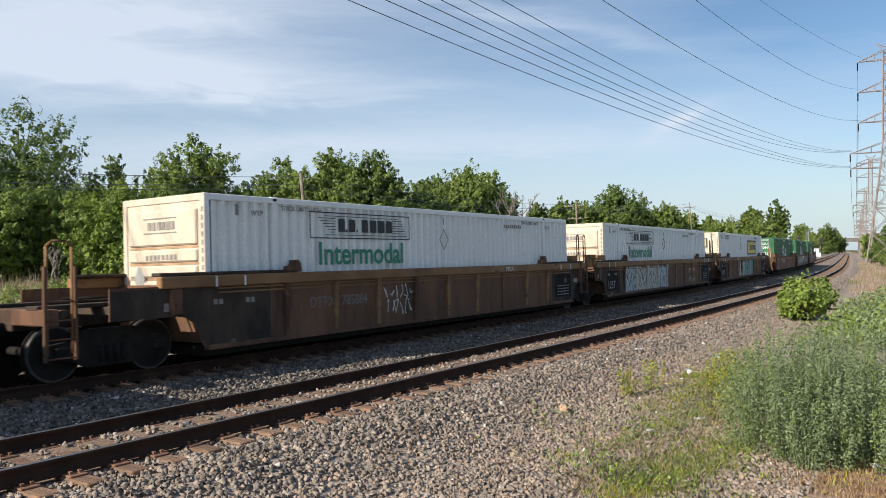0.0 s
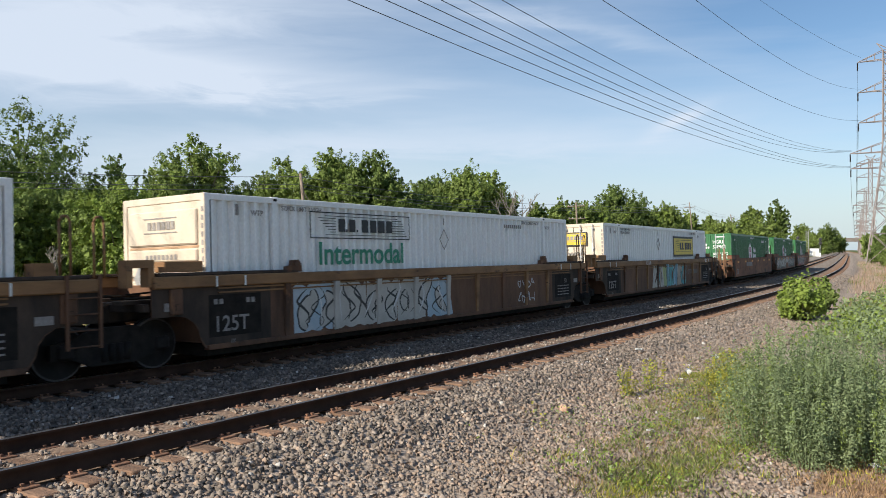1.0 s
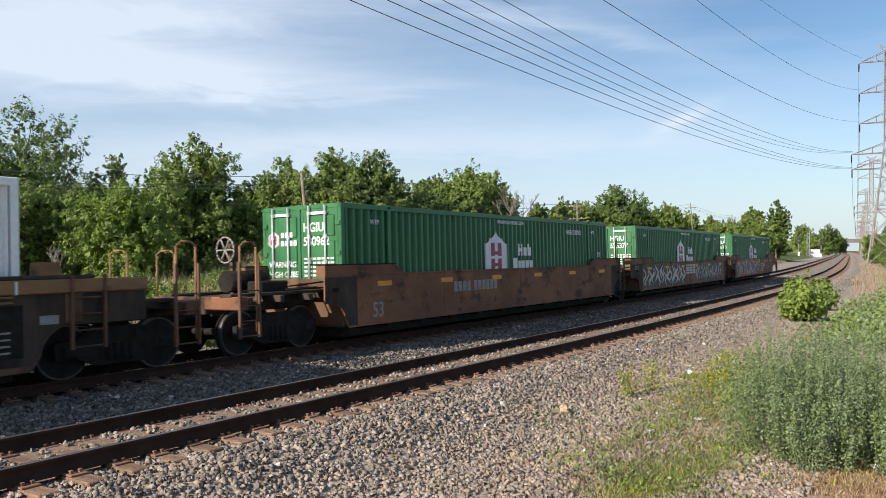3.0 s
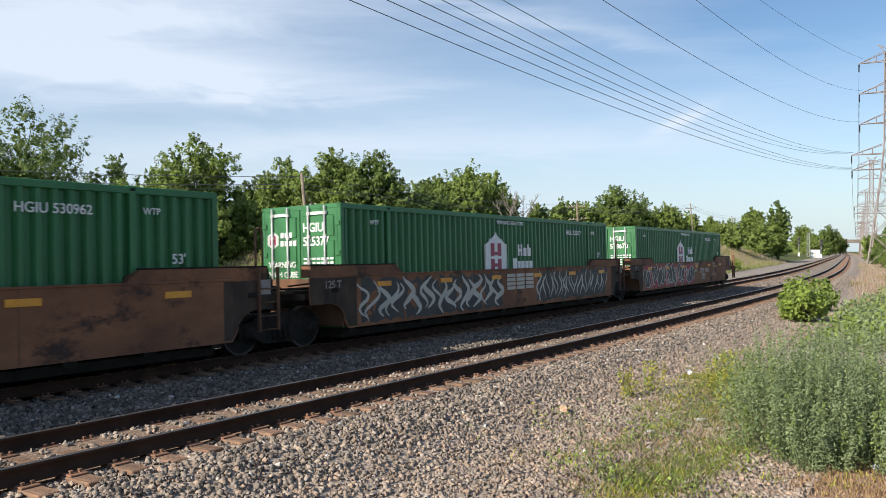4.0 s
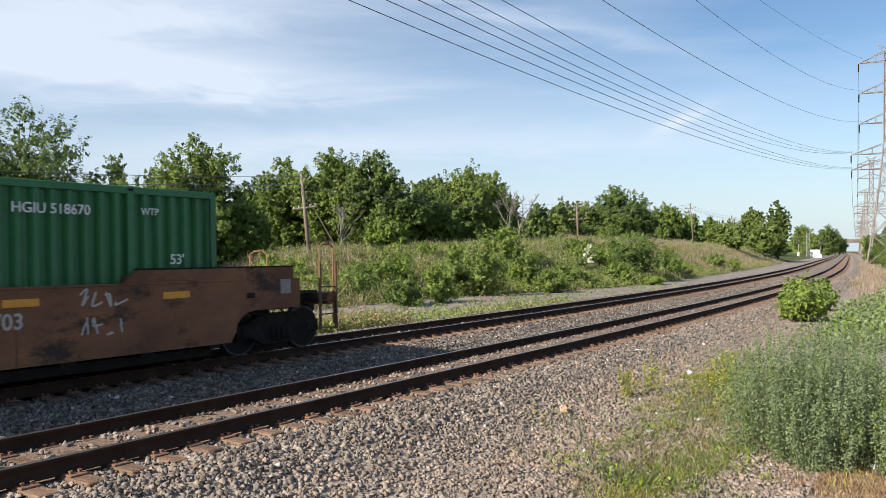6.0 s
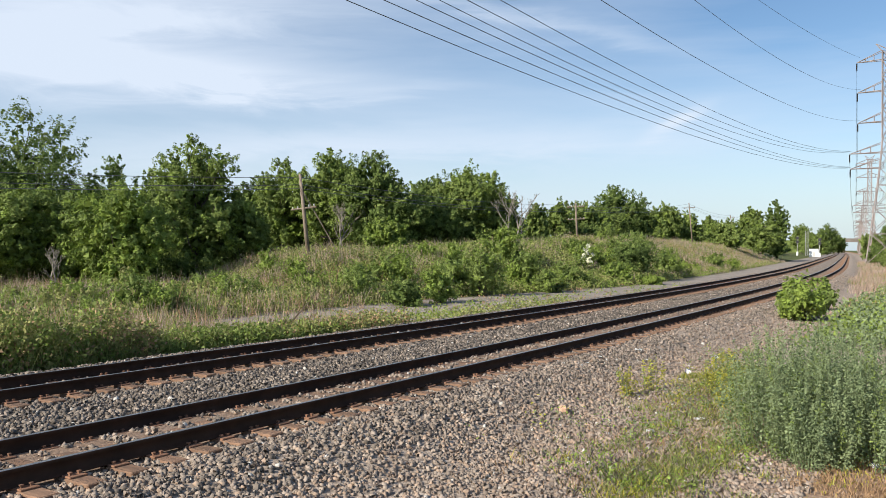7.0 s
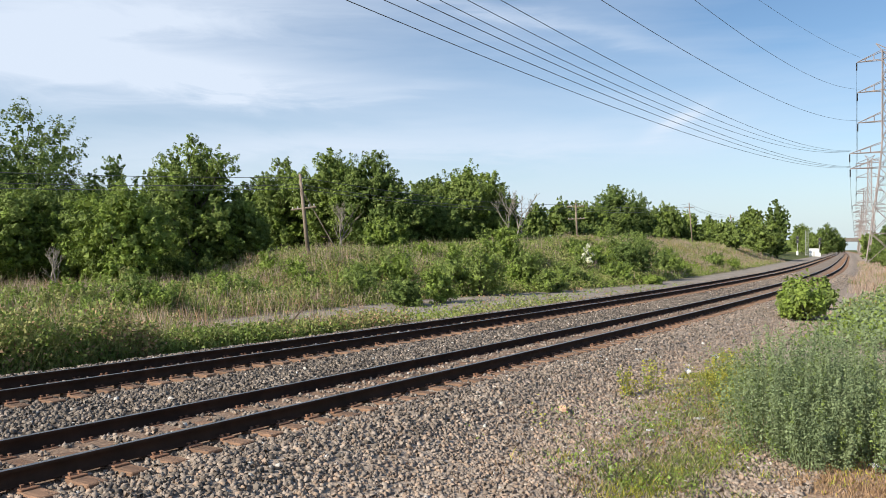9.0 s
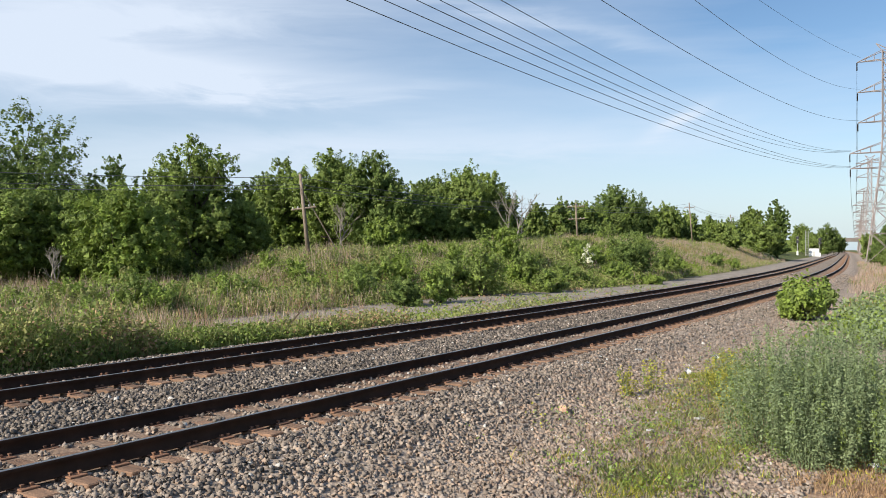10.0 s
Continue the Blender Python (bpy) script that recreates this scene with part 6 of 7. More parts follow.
field("bank_weeds", "mixed green leafy weeds on the bank", 32000, (12, 170, 11, 34), 0.65, ["light", "olive", "mid"], (0.28, 0.52, 0.2), 41, bank, per=8, spread=0.18, leafy=0.12)
field("bank_grass", "tall green and dry grass on the bank", 14000, (12, 190, 11, 40), 0.85, ["grass", "reed"], (0.35, 0.65), 42, bank_top, 0.024, 5, 0.16)
field("dry_slope", "pinkish dry grass on the sunny slope", 4500, (58, 175, 11, 26), 0.8, ["reed", "straw"], (0.75, 0.25), 51, dry_slope, 0.035, 6, 0.22)
field("verge_weeds", "green weeds between the railway and the wood", 14000, (-4, 38, 7.4, 40), 0.5, ["light", "olive", "mid"], (0.3, 0.5, 0.2), 43, flat_left, per=8, spread=0.14, leafy=0.085)
field("verge_grass", "long grass between the railway and the wood", 9000, (-10, 40, 9.5, 44), 1.0, ["grass", "reed", "straw"], (0.25, 0.45, 0.3), 44, flat_left, 0.016, 6, 0.14)
for tall, s0, s1, count, seed in ((1.0, 1, 11.5, 4600, 53), (0.55, 11.5, 22, 2600, 54)):
    field("trackside_weeds", "tall dark green weeds along the ballast's edge", count, (s0, s1, 7.3, 10.0), tall, ["mid", "light", "olive", "straw"], (0.28, 0.14, 0.43, 0.15), seed,
          lambda s, o, x, y, u: (u < 1.15 - 0.8 * ramp_up(s, 14, 21)) & (o > 7.45 + 0.3 * wave(x, y, 1.3, 2)) & (o < 8.9 + 0.8 * wave(x, y, 0.8, 6)), per=11, spread=0.12, leafy=0.08)
field("trackside_grass", "upright grass among the trackside weeds", 1900, (1, 20, 7.4, 10.6), 1.0, ["grass", "olive", "reed"], (0.45, 0.3, 0.25), 55,
      lambda s, o, x, y, u: u < 1.1 - 0.9 * ramp_up(s, 10, 18), 0.014, 6, 0.12)
field("far_reeds", "pinkish dry reeds beside the far track", 9000, (38, 190, -18, -2.6), 0.55, ["reed", "straw", "grass"], (0.62, 0.2, 0.18), 45,
      lambda s, o, x, y, u: (-o > 2.9 + 1.7 * (1 - ramp_up(s, 40, 75)) + 0.4 * wave(x, y, 0.6, 4)) & (u < np.clip(55 / s, 0.12, 1)), 0.03, 5, 0.2)
field("near_side_weeds", "grey-green weeds beyond the sapling", 6500, (24, 70, -13, -4.3), 0.75, ["sage", "light", "mid"], (0.6, 0.2, 0.2), 46,
      lambda s, o, x, y, u: (-o > 4.6 + 0.03 * (s - 26) + 0.6 * wave(x, y, 0.6, 4)), per=8, spread=0.15, leafy=0.11)
field("foreground_grass", "short yellow-green grass on gravel", 4200, (8.0, 19, -7.4, -3.4), 0.13, ["yellow", "grass", "olive"], (0.25, 0.45, 0.3), 47,
      lambda s, o, x, y, u: u < ramp_up(0.5 * wave(x, y, 1.1, 5) + 0.5 * wave(x, y, 2.9, 1) + 0.45 - 0.62 * np.abs(o + 5.5 - 0.08 * (s - 10)), -0.5, 1.0), 0.009, 6, 0.09)
field("foreground_straw", "dry orange straw at the bottom of the weeds", 5200, (7.6, 14, -10.5, -5.6), 0.06, ["straw", "yellow", "reed"], (0.6, 0.15, 0.25), 48,
      lambda s, o, x, y, u: (-o > 7.2 - 0.25 * (s - 10) + 0.4 * wave(x, y, 1.4, 2)), 0.012, 6, 0.08)
field("foreground_dry", "dead orange-brown stalks in the short grass", 550, (8.0, 17, -7.0, -3.6), 0.12, ["straw", "reed"], (0.65, 0.35), 56,
      lambda s, o, x, y, u: u < ramp_up(0.6 * wave(x, y, 1.7, 3) + 0.4 - 0.55 * np.abs(o + 5.0 - 0.06 * (s - 10)), -0.4, 1.0), 0.01, 5, 0.1)
field("foreground_leaves", "small green weeds on gravel", 1100, (8.5, 22, -7.2, -3.0), 0.3, ["light", "sage", "yellow"], (0.5, 0.3, 0.2), 49,
      lambda s, o, x, y, u: u < ramp_up(wave(x, y, 1.3, 5) + 0.3 - 0.5 * np.abs(o + 5.0 - 0.08 * (s - 10)), -0.4, 0.9), per=9, spread=0.07, leafy=0.034)
field("road_weeds", "sparse weeds on the gravel road", 420, (14, 60, 7.6, 16), 0.25, ["light", "grass", "straw"], (0.4, 0.3, 0.3), 50,
      lambda s, o, x, y, u: u < 0.9, per=10, spread=0.12, leafy=0.08)


# ---------------------------------------------------------------- power line
def bar(bm, a, b, w):
    rod(bm, a, b, w, 4)


P_TOP = 42.6
ARMS = ((39.3, 5.2), (33.3, 5.1), (27.3, 5.0), (21.3, 6.4), (18.3, 6.3))


def half_width(z):
    return 0.75 + 2.6 * max(0.0, (24 - z) / 24) ** 1.15


def make_pylon(x, y, turn, coarse=1.0):
    """A tall lattice tower with five pairs of arms."""
    py = tagged(new("pylon"), "tall reddish-grey steel lattice pylon with crossarms", "pylon", group="pylons of the power line")
    py.matrix_basis = pose(x, y, -0.6, 0, 0, turn)
    lv = [0, 6, 11, 15.5, 18.9, 21.9, 24.6, 27.9, 30.5, 33.9, 36.5, 39.9, 41.6]
    w = 0.085 * coarse
    for sx in (-1, 1):
        for sy in (-1, 1):
            bm = B()
            for a, b in zip(lv, lv[1:]):
                bar(bm, (sx * half_width(a), sy * half_width(a), a), (sx * half_width(b), sy * half_width(b), b), w * 1.5)
            part("leg", bm, M["steel"], py)
    for a, b in zip(lv, lv[1:]):
        bm = B()
        for sx, sy, tx, ty in ((-1, -1, 1, -1), (1, -1, 1, 1), (1, 1, -1, 1), (-1, 1, -1, -1)):
            wa, wb = half_width(a), half_width(b)
            bar(bm, (sx * wa, sy * wa, a), (tx * wb, ty * wb, b), w * 0.7)
            bar(bm, (tx * wa, ty * wa, a), (sx * wb, sy * wb, b), w * 0.7)
            bar(bm, (sx * wb, sy * wb, b), (tx * wb, ty * wb, b), w * 0.7)
        part("bracing", bm, M["steel"], py)["kind"] = "stuff"
    for z, reach in ARMS:
        for d in (-1, 1):
            bm = B()
            hw = half_width(z)
            tip = Vector((d * reach, 0, z + 0.6))
            for sy in (-1, 1):
                bar(bm, (d * hw, sy * hw, z + 0.6), tip, w)
                bar(bm, (d * hw, sy * hw, z + 2.4), tip, w * 0.8)
                for k in (0.33, 0.66):
                    p = Vector((d * hw, sy * hw, z + 0.6)).lerp(tip, k)
                    q = Vector((d * hw, sy * hw, z + 2.4)).lerp(tip, k)
                    bar(bm, p, q, w * 0.6)
            bar(bm, (d * hw, -hw, z + 0.6), (d * hw, hw, z + 0.6), w * 0.7)
            arm = part("crossarm", bm, M["steel"], py)
            bm = B()
            for i in range(9):
                rod(bm, (tip.x, 0, tip.z - 0.15 - i * 0.17), (tip.x, 0, tip.z - 0.3 - i * 0.17), 0.14, 8, 0, 0.09)
            part("insulator", bm, M["under"], arm, "dark disc insulator string")
    bm = B()
    for d in (-1, 1):
        bar(bm, (0, 0, 42.0), (d * 1.9, 0, 43.2), w)
        bar(bm, (d * 0.75, 0, 41.6), (d * 1.9, 0, 43.2), w)
    part("peak", bm, M["steel"], py)
    return py


LINE_DIR = Vector((0.535, 1.0, 0)).normalized()
P1 = Vector((86.3, 150.0, 0))
STEP = 204.0
TOWERS = [P1 + LINE_DIR * STEP * i for i in range(7)]
for i, p in enumerate(TOWERS):
    make_pylon(p.x, p.y, -28 if i else -33, 1.0 + 0.35 * i)


def cable(name, a, b, sag, r, label, group, n=40):
    a, b = Vector(a), Vector(b)
    t = np.linspace(0, 1, n + 1)[:, None]
    line = np.array(a) + (np.array(b) - np.array(a)) * t
    line[:, 2] -= (4 * sag * t * (1 - t))[:, 0]
    d = (b - a).normalized()
    u = np.array(d.cross(Vector((0, 0, 1))).normalized())
    w = np.cross(u, np.array(d))
    k = 5
    ring = np.stack([u * math.cos(2 * math.pi * i / k) + w * math.sin(2 * math.pi * i / k) for i in range(k)]) * r
    v = (line[:, None, :] + ring[None]).reshape(-1, 3)
    idx = np.arange((n + 1) * k).reshape(n + 1, k)
    nxt = np.roll(idx, -1, axis=1)
    f = np.stack([idx[:-1], nxt[:-1], nxt[1:], idx[1:]], -1).reshape(-1, 4)
    ob = new(name, tri_mesh(name, v, f, [M["cable"]]))
    tagged(ob, label, "power cable", group=group)


ACROSS = Vector((math.cos(radians(-33)), math.sin(radians(-33)), 0))


def overhead(z, dx, az, sag, rise):
    """A conductor from the first tower to the one behind the viewer."""
    a = Vector((81.1 + dx, 150.0, z))
    b = a + Vector((-math.sin(radians(az)) * 262, -math.cos(radians(az)) * 262, rise))
    cable("power_cable", a, b, sag, 0.021, "thin dark power cable slung overhead", "overhead power cables", 70)


for wire in ((39.59, 0, 38.5, 9.5, 7), (33.44, 0, 34.75, 11, -1), (27.4, 0, 34.5, 9, -3), (21.47, -1.8, 35.0, 8.5, 5), (21.41, -1.8, 35.25, 9, 5),
             (21.36, -1.8, 35.75, 10, 7), (18.39, -1.8, 35.0, 6.5, 3), (18.28, -1.8, 35.0, 6.5, 2), (18.17, -1.8, 35.5, 7.0, 3)):
    overhead(*wire)
for k, (z, reach) in enumerate(ARMS):
    for i in range(3):
        across = Vector((math.cos(radians(-28)), math.sin(radians(-28)), 0))
        for d in (-1, 1):
            a = TOWERS[i] + (ACROSS if i == 0 else across) * d * reach + Vector((0, 0, z - 1.4))
            b = TOWERS[i + 1] + across * d * reach + Vector((0, 0, z - 1.4))
            cable("power_cable", a, b, 4.0, 0.025 + 0.015 * i, "thin dark power cable between pylons", "power cables between pylons", 20)


# ---------------------------------------------------------------- wooden poles
POLE_TOPS = []


def wood_pole(s, o, height, lean, arms, label):
    x, y, h = on_line(s, o)
    x, y = float(x), float(y)
    z = float(ground_z(s, o)) - 0.2
    po = tagged(new("utility_pole"), label, "utility pole", group="wooden poles along the bank")
    po.matrix_basis = pose(x, y, z) @ pose(0, 0, 0, 0, lean, 0)
    part("pole", rod(B(), (0, 0, 0), (0, 0, height), 0.15, 10, 0, 0.1), M["wood"], po)
    face = math.pi / 2 - float(h)
    n = Vector((-math.sin(face), math.cos(face), 0))
    for za in arms:
        bm = B()
        a, b = n * -1.1 + Vector((0, 0, za)), n * 1.1 + Vector((0, 0, za + 0.05))
        rod(bm, a, b, 0.06, 4)
        arm = part("crossarm", bm, M["wood"], po)
        for k in (-0.95, -0.5, 0.5, 0.95):
            p = n * k + Vector((0, 0, za + 0.06))
            part("insulator", rod(B(), p, p + Vector((0, 0, 0.16)), 0.035, 6, 0, 0.05), M["galv"], arm)
    POLE_TOPS.append(po.matrix_basis @ Vector((0, 0, height - 0.2)))
    return po


OLD = "weathered leaning wooden utility pole on the bank"
wood_pole(-10, 31, 6.6, 0, (6.0,), OLD)
pole1 = wood_pole(37.9, 27, 5.9, -6, (3.6,), OLD)
wood_pole(88.6, 27, 5.0, -3, (4.5, 3.0), OLD)
wood_pole(160, 26.5, 9.0, -5, (8.0, ), OLD)
wood_pole(225, 26, 10.5, -11, (9.6,), OLD)
wood_pole(290, 26, 13.0, -2, (12.0,), OLD)
wood_pole(345, 25, 13.5, -1, (12.5,), OLD)
for a, b in zip(POLE_TOPS, POLE_TOPS[1:]):
    for dz in (0.0, -0.5, -0.75):
        cable("telephone_wire", a + Vector((0, 0, dz)), b + Vector((0, 0, dz)), 0.6, 0.018, "thin dark wire between wooden poles", "wires between poles", 16)
bm = rod(B(), pole1.matrix_basis @ Vector((0, 0, 4.9)), (pole1.matrix_basis.translation.x + 2.0, pole1.matrix_basis.translation.y - 0.3, 1.9), 0.035, 5)
tagged(part("guy_pole", bm, M["wood"]), "thin slanting stay beside the wooden pole", "stay")


# ---------------------------------------------------------------- signals, hut and bridge down the line
def signal_mast(s, o, height, label, red=False):
    x, y, h = on_line(s, o)
    z = float(ground_z(s, o))
    sg = tagged(new("railway_signal"), label, "railway signal", group="railway signals")
    sg.matrix_basis = spot(s, o, z - 0.05)
    part("mast", rod(B(), (0, 0, 0), (0, 0, height), 0.09, 8), M["galv"], sg)
    part("base_box", box(B(), -0.35, 0.35, -0.35, 0.35, 0, 1.5, 0, 0.05), M["cabinet"], sg, "white relay box")
    for k, za in enumerate((height - 0.7, height - 2.2)):
        head_ob = part("signal_head", rod(B(), (-0.12, 0, za), (0.02, 0, za), 0.62, 20), M["signal"], sg, "black round signal head")
        for dz in (-0.3, 0.0, 0.3):
            part("hood", rod(B(), (-0.45, 0, za + dz), (-0.12, 0, za + dz), 0.13, 10), M["signal"], head_ob)
    bm = B()
    for i in range(10):
        rod(bm, (0.12, -0.2, 0.4 + i * height / 11), (0.12, 0.2, 0.4 + i * height / 11), 0.02, 4)
    part("ladder", bm, M["galv"], sg)


SIG = "black railway signal on a grey mast beside the track"
signal_mast(335, 17.0, 7.6, SIG)
signal_mast(340, 9.2, 7.6, SIG)
signal_mast(290, -5.8, 7.4, "dark railway signal mast with white relay box beside the track")


def hut():
    s, o = 345, 11.4
    ob = tagged(new("signal_hut"), "small white metal signal hut beside the railway", "hut")
    ob.matrix_basis = spot(s, o, float(ground_z(s, o)), 0)
    part("wall", box(B(), -1.3, 1.3, -1.7, 1.7, 0, 3.1, 0, 0.03), M["cabinet"], ob)
    part("roof", box(B(), -1.42, 1.42, -1.82, 1.82, 3.1, 3.24, 0, 0.02), M["galv"], ob)
    part("door", box(B(), -1.33, -1.3, -0.5, 0.4, 0.1, 2.1, 0, 0.005), M["galv"], ob, "grey metal door")
    mast = tagged(new("radio_mast"), "grey lattice radio mast behind the signal hut", "mast")
    mast.matrix_basis = spot(s + 8, o + 3.0, float(ground_z(s + 8, o + 3)), 0)
    for sx, sy in ((-0.5, -0.5), (0.5, -0.5), (0.0, 0.5)):
        part("leg", rod(B(), (sx, sy, 0), (sx, sy, 10.5), 0.07, 5), M["galv"], mast)
    bm = B()
    for i in range(12):
        z = i * 0.85
        for a, b in (((-0.5, -0.5), (0.5, -0.5)), ((0.5, -0.5), (0, 0.5)), ((0, 0.5), (-0.5, -0.5))):
            rod(bm, (*a, z), (*b, z + 0.85), 0.04, 4)
    part("bracing", bm, M["galv"], mast)


hut()


def bridge():
    s = 600
    ob = tagged(new("road_bridge"), "grey-brown road bridge across the railway in the distance", "bridge")
    ob.matrix_basis = spot(s, 2, -0.5)
    part("deck", box(B(), -5, 5, -16, 22, 8.2, 9.6, 0, 0.05), M["concrete"], ob)
    for y in (-10.5, 16):
        part("pier", box(B(), -4.5, 4.5, y - 0.7, y + 0.7, 0, 8.2, 0, 0.05), M["concrete"], ob)
    for x in (-4.9, 4.7):
        part("parapet", box(B(), x, x + 0.2, -16, 22, 9.6, 10.6, 0, 0.02), M["concrete"], ob)
    for y, d in ((-16, -1), (22, 1)):
        bm = prism(B(), [(-5, 0), (-5, 9.5), (5, 9.5), (5, 0)], min(y, y + d * 40), max(y, y + d * 40))
        part("embankment", tidy(bm), LEAVES["mid"], ob, "green embankment")


bridge()


# ---------------------------------------------------------------- litter
def litter(s, o, kind, seed, label, size=1.0):
    rng = random.Random(seed)
    z = float(ground_z(s, o))
    bm = B()
    if kind == "can":
        rod(bm, (-0.13, 0, 0.06), (0.13, 0, 0.06), 0.058, 12, 0)
        for k in (-0.09, -0.03, 0.03, 0.09):
            rod(bm, (k - 0.014, 0, 0.06), (k + 0.014, 0, 0.06), 0.06, 12, 1)
        mats = [M["letter_white"], M["navy"]]
        name, cat = "drink_can", "can"
    else:
        n = 6
        g = [[bm.verts.new(((i / n - 0.5) * 0.34, (j / n - 0.5) * 0.22, 0.02 + rng.uniform(0, 0.1))) for j in range(n + 1)] for i in range(n + 1)]
        for i in range(n):
            for j in range(n):
                f = bm.faces.new((g[i][j], g[i + 1][j], g[i + 1][j + 1], g[i][j + 1]))
                f.material_index = 1 if kind == "bag" and rng.random() < 0.3 else 0
        bmesh.ops.solidify(bm, geom=bm.faces[:], thickness=0.004)
        mats = [M["letter_white"], M["navy"]]
        name, cat = "crumpled_wrapper", "litter"
    ob = part(name, bm, mats)
    ob.data.transform(Matrix.Diagonal((size, size, size, 1)))
    ob.matrix_basis = spot(s, o, z + 0.012, rng.uniform(0, 180))
    tagged(ob, label, cat, group="litter on the gravel")


M["pebble"] = material("pale_orange_rock", (0.5, 0.3, 0.2), (0.62, 0.42, 0.3), 6, 0.9, 0.3)
M["navy"] = material("printed_navy", (0.03, 0.035, 0.12), (0.05, 0.06, 0.18), 9, 0.4, 0)
litter(17.35, -3.51, "can", 1, "blue and white striped drink can on gravel", 0.90)
litter(19.95, -3.44, "bag", 2, "crumpled blue and white wrapper on gravel", 0.80)
litter(12.66, -5.10, "wrapper", 3, "crumpled white plastic in the grass", 0.55)
litter(11.43, -4.71, "wrapper", 4, "torn white paper on gravel", 0.40)
litter(18.08, -2.08, "wrapper", 5, "small white scrap on gravel", 0.50)
litter(15.34, -1.95, "wrapper", 9, "small white scrap on gravel", 0.30)
litter(16.25, -1.86, "wrapper", 10, "small white scrap on gravel", 0.30)
litter(17.41, -2.52, "wrapper", 11, "small white scrap on gravel", 0.25)
litter(16.46, -3.61, "wrapper", 12, "small white scrap on gravel", 0.30)
litter(14.87, -1.61, "wrapper", 13, "small white scrap on gravel", 0.22)
litter(10.35, -3.84, "wrapper", 14, "small white scrap on gravel", 0.22)
litter(11.33, -7.76, "bag", 8, "pale blue and white plastic in the straw", 0.60)
rock = part("rock", box(B(), -0.1, 0.1, -0.07, 0.07, -0.03, 0.09, 0, 0.035), M["pebble"])
rock.matrix_basis = spot(11.77, -3.09, float(ground_z(11.77, -3.09)) + 0.02, 30)
tagged(rock, "pale orange rock lying on the grey ballast", "rock")
litter(36.5, -5.2, "wrapper", 6, "white scrap among the weeds", 0.8)
litter(37.5, -5.9, "wrapper", 7, "white scrap among the weeds", 0.8)


# ---------------------------------------------------------------- ballast stones
def stones(name, n, box_so, size, seed, keep, mats, weights, sink=0.25):
    """Stuff: loose angular stones, each an uneven eight-cornered lump."""
    rng = np.random.default_rng(seed)
    s = rng.uniform(box_so[0], box_so[1], n)
    o = rng.uniform(box_so[2], box_so[3], n)
    k = keep(s, o, rng.uniform(0, 1, n))
    s, o = s[k], o[k]
    n = len(s)
    x, y, _ = on_line(s, o)
    z = ground_z(s, o)
    r = size * rng.uniform(0.55, 1.35, n)
    cube = np.array([[i, j, k] for i in (-1, 1) for j in (-1, 1) for k in (-1, 1)], float) * np.array([0.66, 0.56, 0.45])
    v = cube[None] * rng.uniform(0.7, 1.25, (n, 1, 3)) * rng.uniform(0.65, 1.2, (n, 8, 1)) + rng.normal(0, 0.09, (n, 8, 3))
    q = rng.normal(0, 1, (n, 4))
    q[:, 1:3] *= 0.55
    q /= np.linalg.norm(q, axis=1, keepdims=True)
    a, b, c, d = q.T
    rot = np.stack([1 - 2 * (c * c + d * d), 2 * (b * c - a * d), 2 * (b * d + a * c), 2 * (b * c + a * d), 1 - 2 * (b * b + d * d), 2 * (c * d - a * b),
                    2 * (b * d - a * c), 2 * (c * d + a * b), 1 - 2 * (b * b + c * c)], -1).reshape(n, 3, 3)
    v = np.einsum("nij,nkj->nki", rot, v) * r[:, None, None] + np.stack([x, y, z + r * (0.6 - sink) * 0.65], -1)[:, None, :]
    faces = np.array([[0, 1, 3, 2], [4, 6, 7, 5], [0, 4, 5, 1], [2, 3, 7, 6], [1, 5, 7, 3]])      # no underside
    f = (faces[None] + 8 * np.arange(n)[:, None, None]).reshape(-1, 4)
    mi = np.repeat(rng.choice(len(mats), n, p=weights), 5)
    tagged(new(name, tri_mesh(name, v.reshape(-1, 3), f, [M[m] for m in mats], mi)), "loose grey and brown crushed stone", "ballast", kind="stuff")


M["stone_brown"] = material("ballast_stone_brown", (0.24, 0.175, 0.132), (0.35, 0.26, 0.197), 2.2, 0.9, 0.4, 0, 40, island=0.3)
# darker grey stone, deepened further to match ballast in the train's shade
M["stone_dark"] = material("ballast_stone_dark", (0.095, 0.079, 0.067), (0.215, 0.18, 0.15), 2.2, 0.9, 0.4, 0, 40, island=0.38)
M["stone_pale"] = material("ballast_stone_pale", (0.42, 0.4, 0.37), (0.55, 0.52, 0.48), 2.2, 0.9, 0.4, 0, 40, island=0.2)


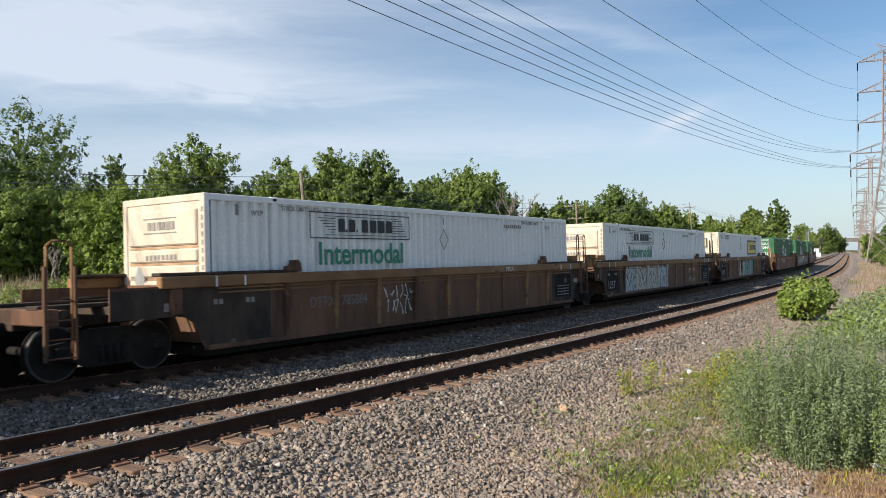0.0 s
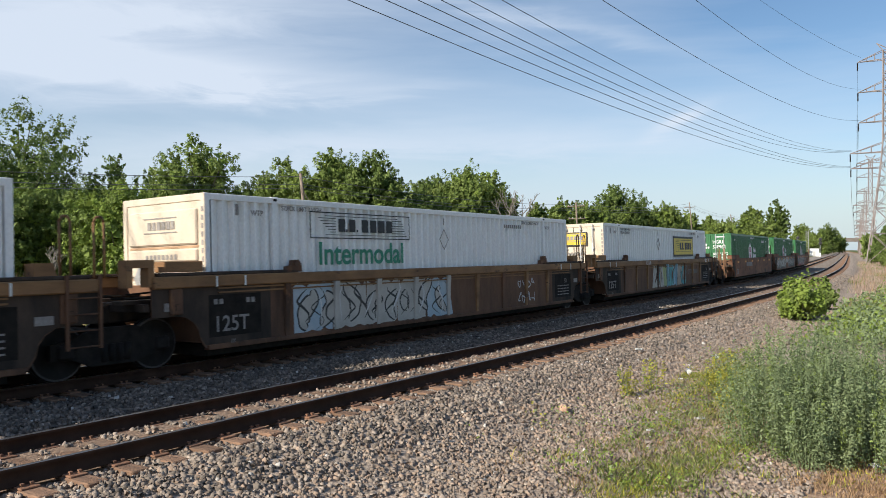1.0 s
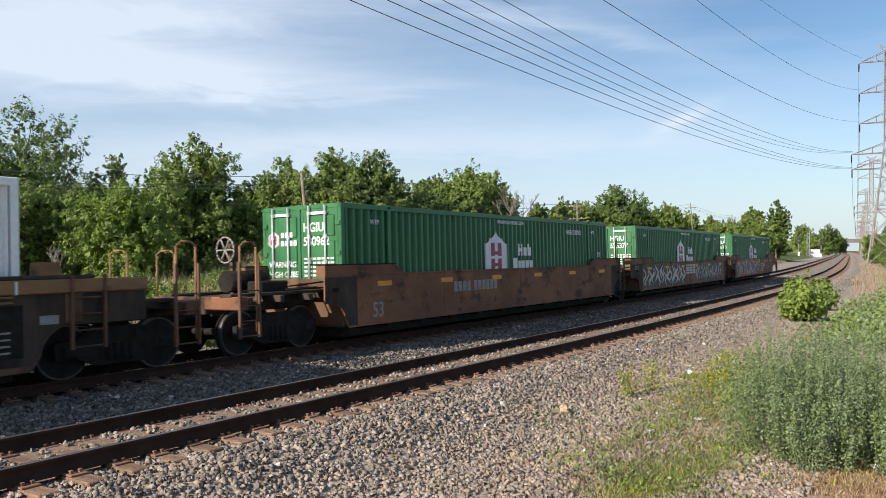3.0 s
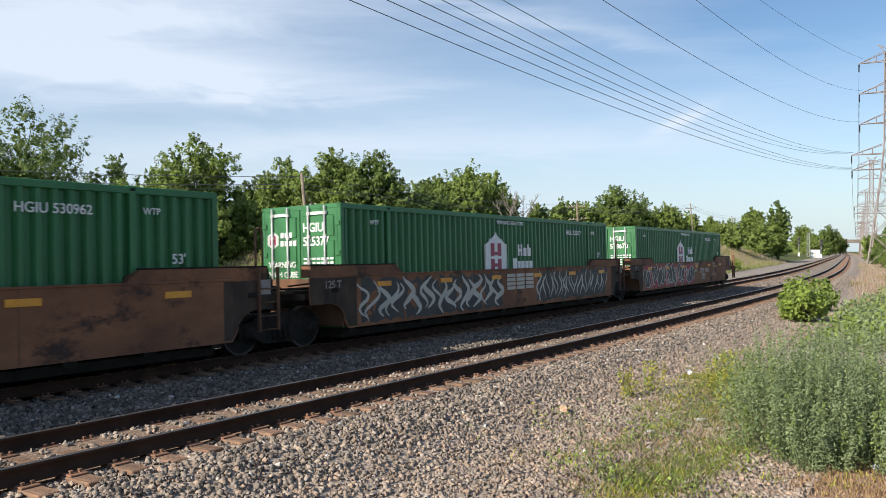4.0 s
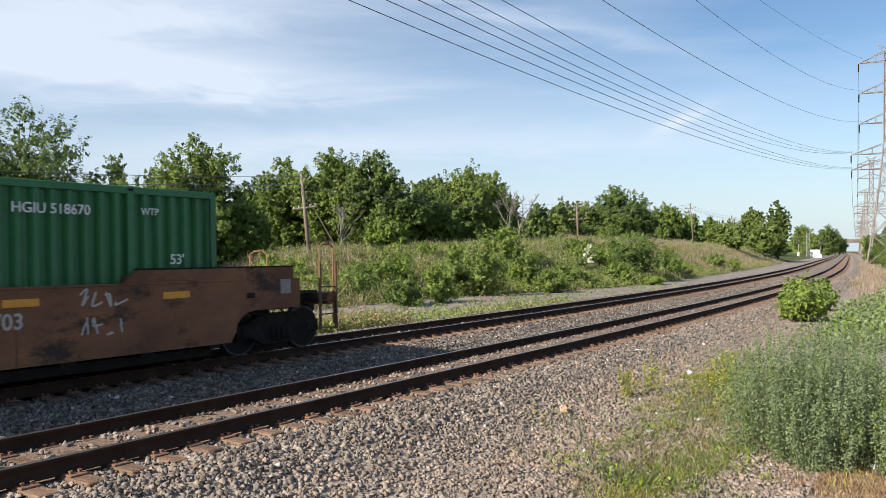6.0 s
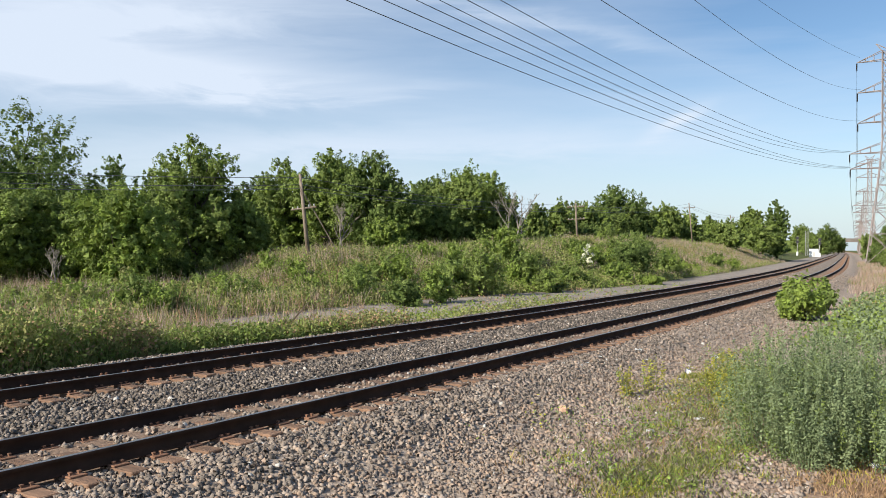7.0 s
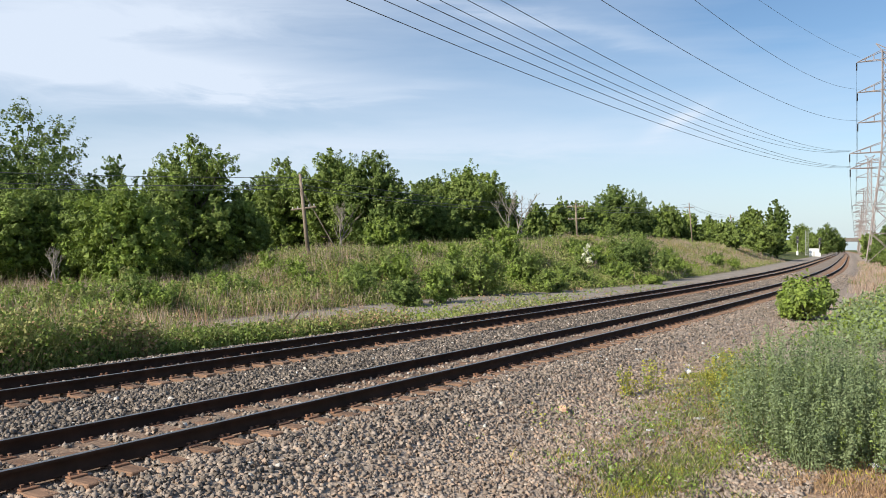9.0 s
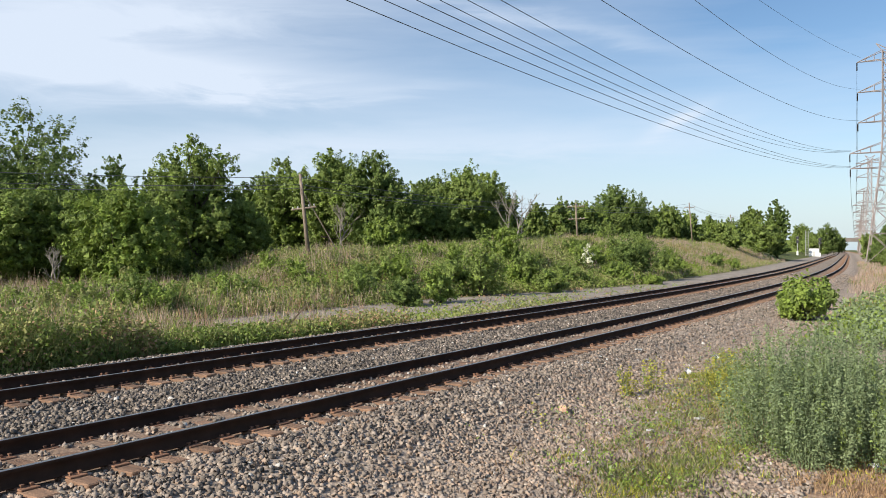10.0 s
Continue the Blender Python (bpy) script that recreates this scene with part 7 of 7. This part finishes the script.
def clear_of_rails(s, o, u):
    a = np.abs(np.abs(o) - 0.755)
    b = np.abs(np.abs(o - SPACING) - 0.755)
    ties = (np.abs(((s + 0.15) % 0.5) - 0.15) < 0.13) & ((np.abs(o) < 1.3) | (np.abs(o - SPACING) < 1.3))
    thin = np.where(o < -2.6, 0.75 + 0.3 * np.clip(wave(s, o, 0.6, 2), -1, 1), 1.0)
    between = ((np.abs(o) < 0.7) | (np.abs(o - SPACING) < 0.7)) & (u > 0.45)
    return ~between & (a > 0.12) & (b > 0.12) & ~(ties & (u < 0.97)) & (u < thin)


GREY = (["stone", "stone_dark", "stone_brown", "stone_pale"], [0.54, 0.32, 0.13, 0.01])
TAN = (["stone", "stone_brown", "stone_pale"], [0.64, 0.35, 0.01])
DARK = (["stone_dark", "stone", "stone_pale"], [0.79, 0.2, 0.01])
stones("ballast_near", 22000, (2.5, 19, -2.6, 0.8), 0.037, 71, clear_of_rails, *GREY)
stones("ballast_between", 23000, (2.5, 19, 0.8, 6.6), 0.038, 76, clear_of_rails, *DARK)
stones("gravel_near", 36000, (4.6, 20, -7.2, -2.5), 0.034, 74, clear_of_rails, *TAN)
stones("ballast_middle", 9000, (19, 42, -2.6, 0.8), 0.04, 72, clear_of_rails, *GREY)
stones("ballast_between_middle", 15000, (19, 42, 0.8, 6.6), 0.042, 77, clear_of_rails, *DARK)
stones("gravel_middle", 6000, (19, 42, -4.5, -2.6), 0.04, 75, clear_of_rails, *TAN)
stones("ballast_far", 9000, (42, 85, -3.0, 6.6), 0.045, 73, clear_of_rails, *GREY)


def motions():
    times = [i * 0.5 for i in range(21)]
    for ob, q, half in TRAIN:
        rows = []
        for t in times:
            s = q - SPEED * t
            xa, ya, _ = on_line(s - half, SPACING)
            xb, yb, _ = on_line(s + half, SPACING)
            yaw = math.degrees(math.atan2(yb - ya, xb - xa))
            rows.append((t, pose(float(xa + xb) / 2, float(ya + yb) / 2, 0, 0, 0, yaw) @ pose(0, 0, 0, -TILT)))
        walk(ob, rows)
    for ob, base, r in WHEELS:
        step = SPEED / FPS / r
        walk(ob, [(i / FPS, base @ Matrix.Rotation(-step * i, 4, "Y")) for i in range(0, int(10 * FPS) + 1)])


motions()
